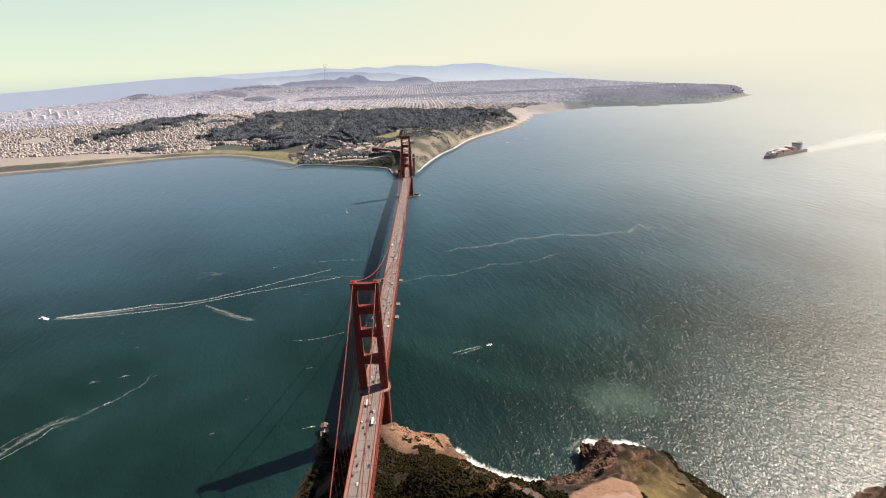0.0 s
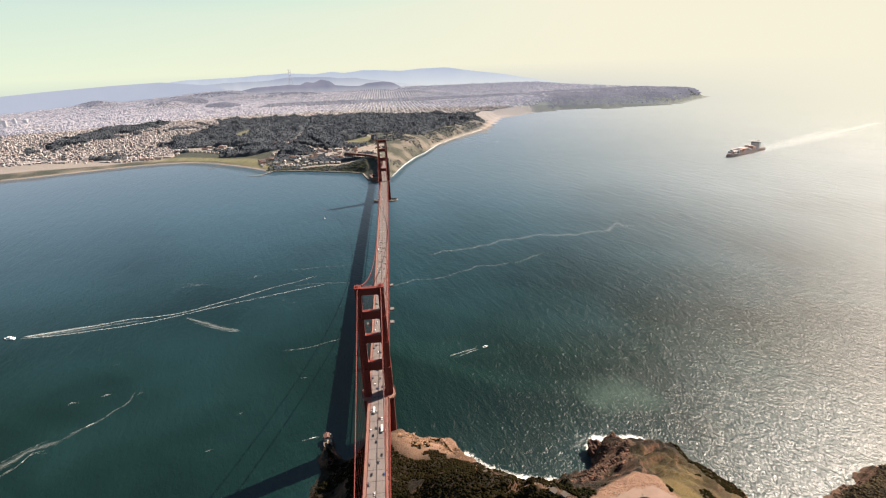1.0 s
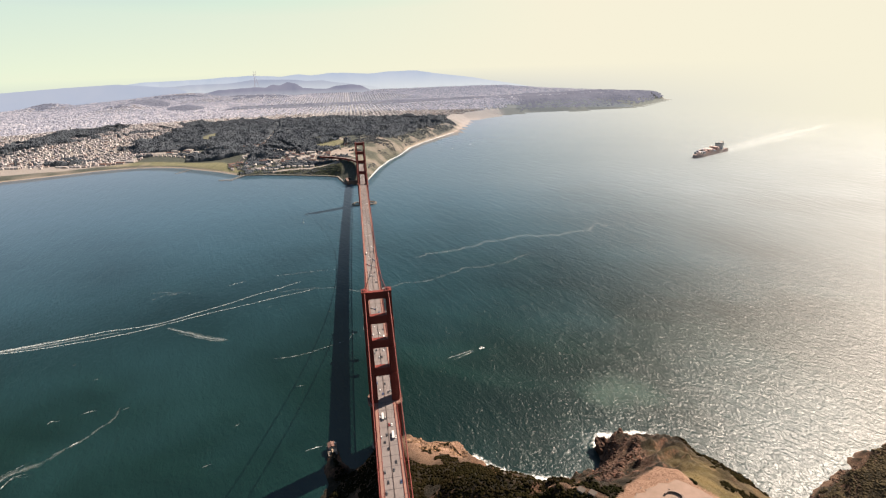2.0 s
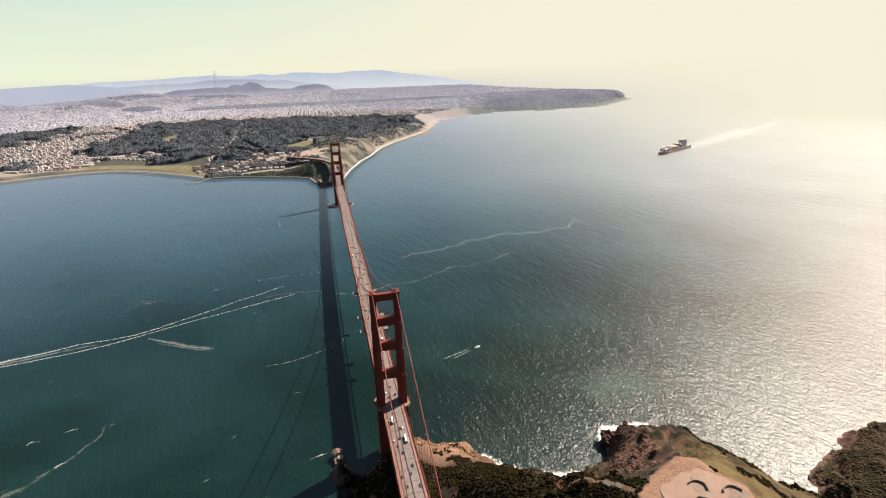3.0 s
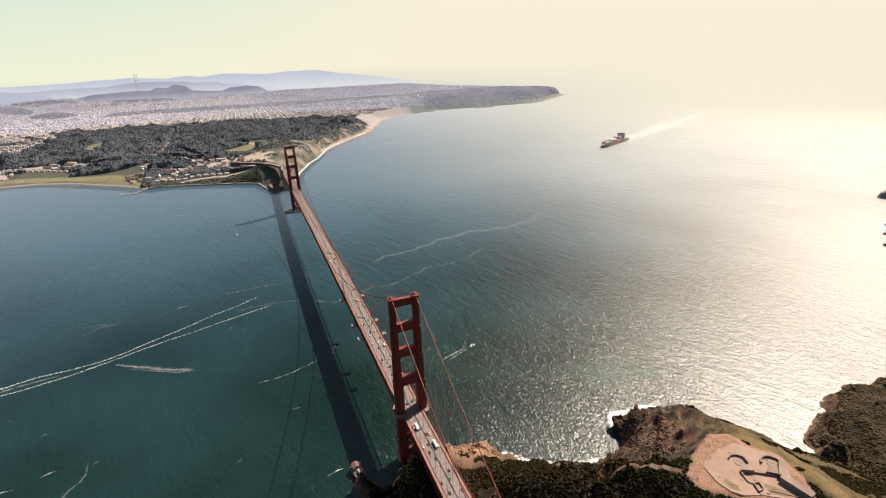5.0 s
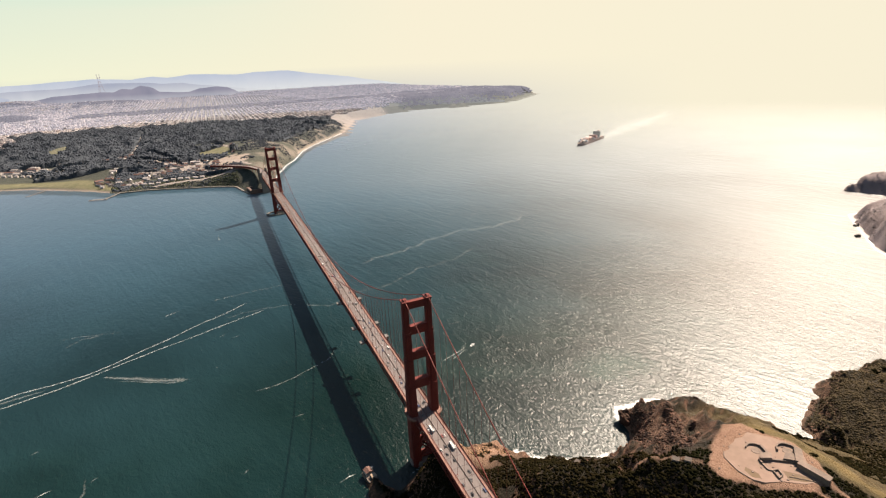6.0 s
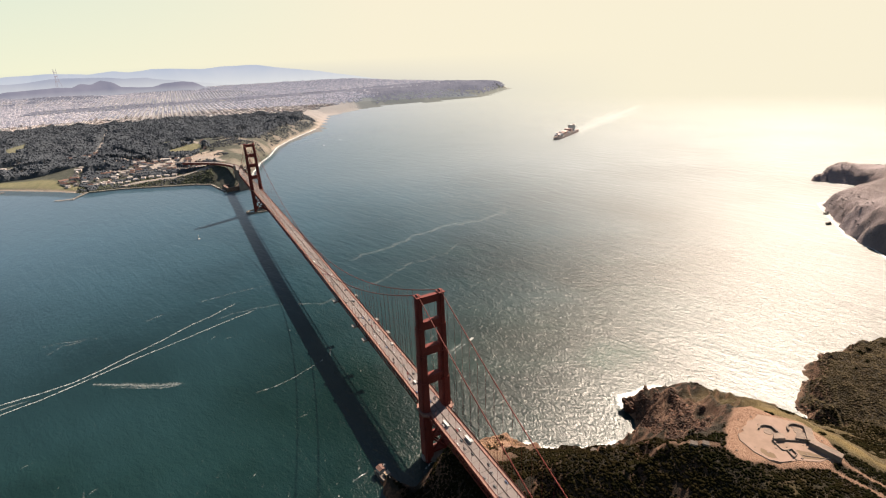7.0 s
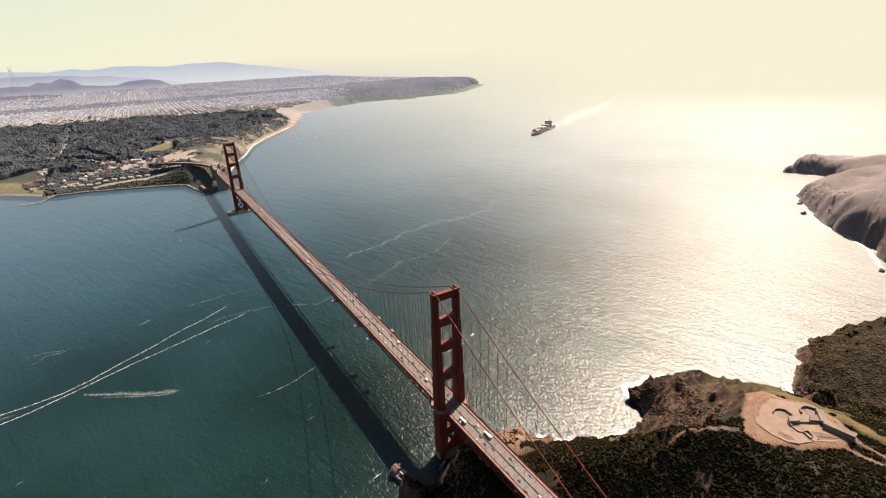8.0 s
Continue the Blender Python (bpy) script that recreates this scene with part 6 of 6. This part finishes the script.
# sea stacks off the west coast and the headland's tip
for x, y, r in ((1262, 78, 9), (1205, -8, 7), (1300, 190, 8), (1120, -70, 8), (1020, -86, 7), (1390, 240, 8)):
    bm = bmesh.new()
    bmesh.ops.create_icosphere(bm, subdivisions=2, radius=1.0)
    for v in bm.verts:
        k = 1 + 0.5 * noise.noise(v.co * 1.7 + Vector((x, y, 0)))
        v.co = Vector((v.co.x * r * k, v.co.y * r * k * 0.8, v.co.z * r * 0.9 * k))
    me = bpy.data.meshes.new("sea_rock")
    bm.to_mesh(me)
    bm.free()
    me.materials.append(ROCK)
    thing("sea_rock", (x, y, 0), 0, "dark rock standing in the surf off the cliffs", "rock", "rocks off the cliffs", data=me)


# ---- the far shore: wharf, buildings, sea wall ----
def ground_s(x, y):
    return float(height_south(np.array([float(x)]), np.array([float(y)]))[0][0])


wharf = thing("wharf", (18, 0, 0), 0, "long pale angled fishing wharf on piles", "wharf")
for a, b, w in (((-578, 1985), (-622, 1886), 7), ((-612, 1886), (-676, 1900), 12)):
    part("wharf_deck", beam(bmesh.new(), (*a, 3.6), (*b, 3.6), w, 1.0), CONCRETE, wharf)
for k in range(9):
    for s_ in (-2.5, 2.5):
        x, y = -578 - 44 * k / 8, 1985 - 99 * k / 8
        part("pile", tube(bmesh.new(), [(x + s_, y, -4), (x + s_, y, 3.2)], 0.5, 6), CONCRETE, wharf)
old = thing("old_wharf", (0, 0, 0), 0, "short dark broken old wharf by the beach", "wharf")
part("wharf_deck", beam(bmesh.new(), (-880, 2245, 2.4), (-925, 2150, 2.4), 9, 1.0), STEEL_GREY, old)

bm = bmesh.new()
wall_line = [(-575, 1988), (-441, 1966), (-300, 1908), (-160, 1848), (-108, 1806), (-90, 1720), (-72, 1648)]
swept(bm, wall_line, 3.0, -4, 4.5)
sea_wall = thing("sea_wall", (0, 0, 0), 0, "pale stone sea wall with a walk along the shore", "wall", kind="structure")
part("wall_body", bm, CONCRETE, sea_wall)


def shore_house(x, y, turn, w, d, h, roof, wall, label, hip=0.35):
    """A pitched-roof house with its own walls, roof and door side."""
    p0 = drawn_in(np.array([[x, y, ground_s(x, y)]]))[0]
    ob = thing("house", p0, turn, label, "house", "houses on the far shore")
    part("wall", box(bmesh.new(), -w / 2, w / 2, -d / 2, d / 2, -4, h), wall, ob)
    part("roof", prism(bmesh.new(), [(-w / 2 - 0.6, h), (w / 2 + 0.6, h), (0, h + w * hip)], "y", -d / 2 - 0.6, d / 2 + 0.6), roof, ob)
    for k in (-0.3, 0.0, 0.3):
        part("window", box(bmesh.new(), -w / 2 - 0.1, w / 2 + 0.1, d * (k - 0.09), d * (k + 0.09), h * 0.45, h * 0.75), WINDOW_DARK, ob)
    return ob


GREY_ROOF = material("grey_roof", (0.14, 0.13, 0.125), 0.85, vary=0.3, size=3.0)
PALE_ROOF = material("pale_flat_roof", (0.52, 0.47, 0.44), 0.85, vary=0.2, size=3.0)
shore_house(-655, 2165, 35, 18, 46, 7, ROOF_RED, WHITE_WALL, "white building with a red tiled roof by the lawn")
shore_house(-625, 2180, 35, 14, 30, 6, ROOF_RED, WHITE_WALL, "white building with a red tiled roof by the lawn")
shore_house(-665, 2215, 125, 14, 36, 7, ROOF_RED, WHITE_WALL, "white building with a red tiled roof by the lawn")
hr = random.Random(5)
spots = []
for k in range(11):
    spots.append((-235 - 30 * k, 1990 + 9 * k + hr.uniform(-6, 6), 70, 10, 17, PALE_ROOF))
for k in range(15):
    a = k / 14
    spots.append((-300 + 75 * a, 2560 - 190 * a, 25, 14, 26, ROOF_RED))
for k in range(9):
    spots.append((-70 + hr.uniform(-8, 8), 2390 + 32 * k, 10, 14, 24, ROOF_RED))
for k in range(125):
    spots.append((hr.uniform(-640, -150), hr.uniform(2080, 2420), hr.uniform(0, 90), hr.uniform(9, 14), hr.uniform(14, 30), hr.choice((GREY_ROOF, ROOF_RED, PALE_ROOF))))
for k in range(30):
    spots.append((hr.uniform(-1150, -560), hr.uniform(2660, 2860), hr.uniform(50, 75), hr.uniform(11, 16), hr.uniform(22, 60), hr.choice((ROOF_RED, ROOF_RED, GREY_ROOF, PALE_ROOF))))
for k in range(26):
    spots.append((hr.uniform(-2100, -1250), 2530 + hr.uniform(-30, 130), hr.uniform(60, 80), hr.uniform(12, 20), hr.uniform(26, 70), hr.choice((GREY_ROOF, ROOF_RED, PALE_ROOF, PALE_ROOF))))
for k in range(16):
    spots.append((-860 - 26 * k, 2560 + 7 * k, 75, 9, 14, PALE_ROOF))
for x, y, turn, w, d, roof in spots:
    tone = "red" if roof == ROOF_RED else ("grey" if roof == GREY_ROOF else "pale")
    shore_house(x, y, turn, w, d, hr.uniform(5, 8), roof, WHITE_WALL, "pale house with a %s pitched roof among trees" % tone)

# ---- foam: surf, wakes and tide lines, thin sheets on the water ----
def foam_material(name, cut, scale, rough_edge=0.5, soft=0.16, most=1.0, color=(0.62, 0.64, 0.62)):
    m = bpy.data.materials.new(name)
    m.use_nodes = True
    nt = m.node_tree
    b = nt.nodes["Principled BSDF"]
    b.inputs["Base Color"].default_value = (*color, 1)
    b.inputs["Roughness"].default_value = 0.8
    co = nt.nodes.new("ShaderNodeTexCoord")
    n = nt.nodes.new("ShaderNodeTexNoise")
    n.inputs["Scale"].default_value, n.inputs["Detail"].default_value, n.inputs["Roughness"].default_value = 1 / scale, 8, 0.7
    n.inputs["Distortion"].default_value = 0.8
    nt.links.new(co.outputs["Object"], n.inputs["Vector"])
    at = nt.nodes.new("ShaderNodeVertexColor")
    at.layer_name = "cover"
    ch = nt.nodes.new("ShaderNodeSeparateColor")
    nt.links.new(at.outputs["Color"], ch.inputs[0])
    mul = nt.nodes.new("ShaderNodeMath")
    mul.operation = "MULTIPLY_ADD"
    nt.links.new(ch.outputs[0], mul.inputs[0])
    mul.inputs[1].default_value = rough_edge
    nt.links.new(n.outputs["Fac"], mul.inputs[2])
    rg = nt.nodes.new("ShaderNodeMapRange")
    rg.inputs["To Max"].default_value = most
    rg.inputs["From Min"].default_value, rg.inputs["From Max"].default_value = cut, cut + soft
    nt.links.new(mul.outputs[0], rg.inputs["Value"])
    nt.links.new(rg.outputs[0], b.inputs["Alpha"])
    return m


FOAM_SURF = foam_material("surf_foam", 0.74, 5.0, 0.5, 0.34, 0.9, (0.75, 0.76, 0.73))
FOAM_WAKE = foam_material("wake_foam", 0.80, 3.2, 0.5, 0.4, 0.7)
FOAM_THIN = foam_material("thin_tide_foam", 0.85, 7.0, 0.5, 0.5, 0.40)
FOAM_FLECK = foam_material("foam_fleck", 0.80, 2.6, 0.6, 0.35, 0.6)
FOAM_TIDE = foam_material("broken_tide_foam", 0.84, 12.0, 0.5, 0.6, 0.20)
FOAM_WASH = foam_material("feathered_wash", 0.82, 4.5, 0.5, 0.5, 0.34)
FOAM_SHIP = foam_material("ship_wash_foam", 0.74, 16.0, 0.5, 0.6, 0.32)
FOAM_FAINT = foam_material("faint_spent_foam", 0.66, 9.0, 0.45, 0.7, 0.17)


TURBID = foam_material("churned_green_water", 0.50, 14.0, 0.5, 0.7, 0.55, (0.016, 0.050, 0.038))


def foam_strip(name, pts, widths, mat, label, z=0.3, sway=2.5):
    """A ribbon on the water; the attribute is 1 along its middle and 0 at its rims."""
    fine = []
    for i in range(len(pts) - 1):
        n = max(2, int(math.hypot(pts[i + 1][0] - pts[i][0], pts[i + 1][1] - pts[i][1]) / 12))
        for k in range(n):
            t = k / n
            fine.append((*[pts[i][c] * (1 - t) + pts[i + 1][c] * t for c in (0, 1)], widths[i] * (1 - t) + widths[i + 1] * t))
    fine.append((*pts[-1], widths[-1]))
    fine = np.array(fine)
    w0 = sway * fbm(fine[:, 0], fine[:, 1], 70, 4, 81)
    w1 = sway * fbm(fine[:, 0], fine[:, 1], 70, 4, 82)
    fine[:, 0] += w0
    fine[:, 1] += w1
    d = np.gradient(fine[:, :2], axis=0)
    d /= np.linalg.norm(d, axis=1)[:, None] + 1e-9
    nrm = np.stack([-d[:, 1], d[:, 0]], -1)
    rows = [-1, -0.5, 0, 0.5, 1]
    verts, col, faces = [], [], []
    for i, p in enumerate(fine):
        e = min(1, i / 2, (len(fine) - 1 - i) / 2)
        for r in rows:
            q = p[:2] + nrm[i] * r * p[2] / 2
            verts.append((q[0], q[1], z))
            col.append(((1 - abs(r)) * e, 0, 0, 1))
    for i in range(len(fine) - 1):
        for k in range(4):
            a = i * 5 + k
            faces.append((a, a + 1, a + 6, a + 5))
    me = raw_mesh(name, verts, faces, mat)
    attr = me.color_attributes.new("cover", "FLOAT_COLOR", "POINT")
    attr.data.foreach_set("color", np.array(col, np.float32).ravel())
    ob = thing(name, kind="stuff", label=label, category="foam", data=me)
    ob.visible_shadow = False
    return ob


SURF = "white surf breaking along the foot of the cliffs"
foam_strip("surf", [(100, -30), (106, -44), (121, -64), (152, -86), (190, -99), (226, -98)], [14, 26, 28, 26, 24, 14], FOAM_SURF, SURF)
foam_strip("surf", [(256, -80), (264, -54), (279, -37), (300, -44), (326, -42), (346, -52), (372, -88)], [14, 24, 30, 26, 24, 18, 8], FOAM_SURF, SURF, 0.34)
foam_strip("surf", [(452, -196), (476, -160), (537, -140), (598, -124), (652, -128), (728, -146), (830, -194)], [9.0, 12.6, 14.4, 12.6, 12.6, 12.6, 9.0], FOAM_THIN, SURF)
foam_strip("surf", [(1000, -104), (1144, -14), (1190, 41), (1234, 116), (1356, 212), (1476, 304), (1590, 294)], [16, 22, 20, 20, 18, 20, 22], FOAM_SURF, SURF)
foam_strip("surf", [(1590, 294), (1640, 287), (1732, 270), (1790, 334), (1750, 470)], [30, 34, 26, 14, 14], FOAM_SURF, SURF, 0.34)
foam_strip("surf", [(-40, -26), (-24, -14), (-6, -5), (10, -4), (24, 5), (40, 2)], [3, 6, 7, 7, 6, 3], FOAM_WAKE, SURF, 0.33)
foam_strip("surf", [(24, 1700), (90, 1985), (157, 2190), (227, 2342), (313, 2603), (434, 2826), (553, 3008), (748, 3300)], [14, 24, 26, 26, 26, 22, 26, 28], FOAM_SURF, "white surf along the sandy outer beach")
foam_strip("swirl", [(236, -50), (252, -50), (266, -36), (276, -22)], [8, 12, 12, 6], FOAM_FAINT, "white swirl of foam off the rocks")
foam_strip("swirl", [(300, 8), (322, 40), (352, 50), (380, 34), (394, -6)], [60, 100, 120, 90, 50], TURBID, "pale green churned water off the rocks")
WAKE = "long white wake trailing behind a boat"
foam_strip("wake", [(-716, 384), (-690, 386), (-640, 398), (-580, 412), (-525, 428), (-480, 430), (-434, 437), (-395, 455), (-350, 481), (-302, 507), (-250, 542), (-150, 600)], [6, 18, 20, 14, 9, 8, 8, 8, 7, 7, 6, 5], FOAM_WAKE, WAKE, sway=4)
foam_strip("wake", [(-716, 378), (-650, 380), (-580, 388), (-518, 398), (-477, 408), (-427, 428), (-394, 442), (-344, 462), (-293, 479), (-238, 500), (-120, 545)], [4, 9, 9, 8, 8, 8, 7, 7, 6, 6, 5], FOAM_WAKE, WAKE, 0.34, sway=4)
foam_strip("wake", [(-712, 381), (-660, 386), (-600, 397), (-540, 411), (-470, 420)], [8, 20, 22, 18, 6], FOAM_WASH, "churned wash between the two arms of a wake", 0.36, sway=4)
foam_strip("wake", [(-412, 418), (-405, 414), (-360, 387), (-328, 366), (-287, 344), (-262, 332)], [6, 14, 22, 28, 28, 10], FOAM_WASH, "white wake crossing an older wake", 0.38, sway=5)
foam_strip("wake", [(-400, 402), (-350, 372), (-310, 348), (-270, 330)], [3, 7, 8, 5], FOAM_THIN, "white wake crossing an older wake", 0.42, sway=5)
for pts in ([(-503, 551), (-467, 588), (-414, 582)], [(-527, 597), (-470, 600), (-387, 577)], [(-350, 590), (-321, 606)], [(-470, 492), (-441, 513)], [(-162, 250), (-129, 264), (-95, 275)], [(-158, 167), (-136, 168), (-115, 164)]):
    foam_strip("tide_line", pts, [7] * len(pts), FOAM_THIN, "curled broken streak of foam", 0.46, sway=16)
foam_strip("wake", [(-540, -60), (-502, -8), (-464, 42), (-440, 74), (-417, 104), (-391, 185)], [40, 40, 34, 24, 14, 8], FOAM_TIDE, WAKE, sway=30)
for dx, dy, w in ((0, 0, 7), (-13, 8, 5), (12, -10, 5), (22, -4, 4)):
    foam_strip("wake", [(-536 + dx, -56 + dy), (-502 + dx, -8 + dy), (-464 + dx * 0.7, 42 + dy), (-440 + dx * 0.4, 74 + dy)], [w * 0.6, w, w, w * 0.5], FOAM_THIN, WAKE, 0.4 + 0.004 * dx, sway=26 + dx)
foam_strip("wake", [(177, 208), (158, 205), (130, 195), (96, 182)], [3, 5, 5, 4], FOAM_WAKE, "short double wake behind a motor boat")
foam_strip("wake", [(177, 206), (158, 199), (134, 188), (104, 172)], [3, 4.5, 4, 3], FOAM_WAKE, "short double wake behind a motor boat", 0.34)
ship_dir = (ship_stern - ship_bow).normalized()
side_dir = Vector((-ship_dir.y, ship_dir.x, 0))
for s_, w in ((-1, 50), (0, 150), (1, 52)):
    pts = []
    for dist, out in ((20, 20), (330, 27), (700, 42), (1150, 66), (1600, 95)):
        q = ship_bow + ship_dir * (dist + (320 if s_ == 0 else 0)) + side_dir * (s_ * out)
        pts.append((q.x, q.y))
    foam_strip("wake", pts, [w * 0.4, w, w * 1.3, w * 1.1, w * 0.6], FOAM_SHIP, "broad white wake fanning out behind the ship", 0.4 + 0.05 * s_, sway=16)
TIDE = "thin broken line of tide foam"
foam_strip("tide_line", [(100, 690), (180, 700), (262, 715), (346, 746), (480, 785), (546, 792), (720, 810), (800, 780)], [20, 34, 44, 52, 58, 54, 60, 30], FOAM_TIDE, TIDE, sway=60)
foam_strip("tide_line", [(-245, 548), (-130, 556), (-8, 498), (44, 506), (150, 540), (237, 566), (330, 600), (450, 650)], [12, 14, 18, 18, 22, 22, 22, 16], FOAM_TIDE, TIDE, 0.34, sway=30)
foam_strip("tide_line", [(-250, 640), (-170, 644), (-60, 650)], [5.4, 7.2, 5.4], FOAM_THIN, TIDE, 0.34, sway=14)
foam_strip("tide_line", [(-206, 242), (-150, 256), (-60, 290), (-30, 330)], [5.4, 7.2, 7.2, 5.4], FOAM_THIN, TIDE, 0.34, sway=14)
fr = random.Random(3)
for k in range(14):
    x, y = fr.uniform(-620, -60), fr.uniform(-30, 480)
    a = fr.uniform(-0.2, 0.9)
    l = fr.uniform(12, 60)
    foam_strip("tide_line", [(x, y), (x + l * math.cos(a) * 0.5, y + l * math.sin(a) * 0.5 + fr.uniform(-4, 4)), (x + l * math.cos(a), y + l * math.sin(a))], [3.6, 6.3, 3.6], FOAM_THIN, TIDE, 0.42, sway=14)
# short curled streaks near the headland
for pts in ([(-480, 133), (-476, 146), (-453, 141)], [(-447, 96), (-435, 115)], [(-435, 76), (-419, 94), (-410, 101)], [(-461, 75), (-445, 86)], [(-449, 187), (-439, 210)], [(-449, 152), (-436, 162), (-417, 166)], [(-404, 157), (-389, 160)], [(-354, 152), (-330, 169)], [(-390, 561), (-363, 566)], [(-344, 600), (-287, 631)], [(-464, 496), (-434, 517)], [(-475, 585), (-458, 599)], [(-43, 201), (-16, 205)], [(-122, 7), (-97, 18), (-83, 19)], [(-41, 5), (-21, 12)]):
    foam_strip("tide_line", pts, [2.2] + [4.6] * (len(pts) - 2) + [3.2], FOAM_FLECK, "short curled streak of foam", 0.5, sway=9)
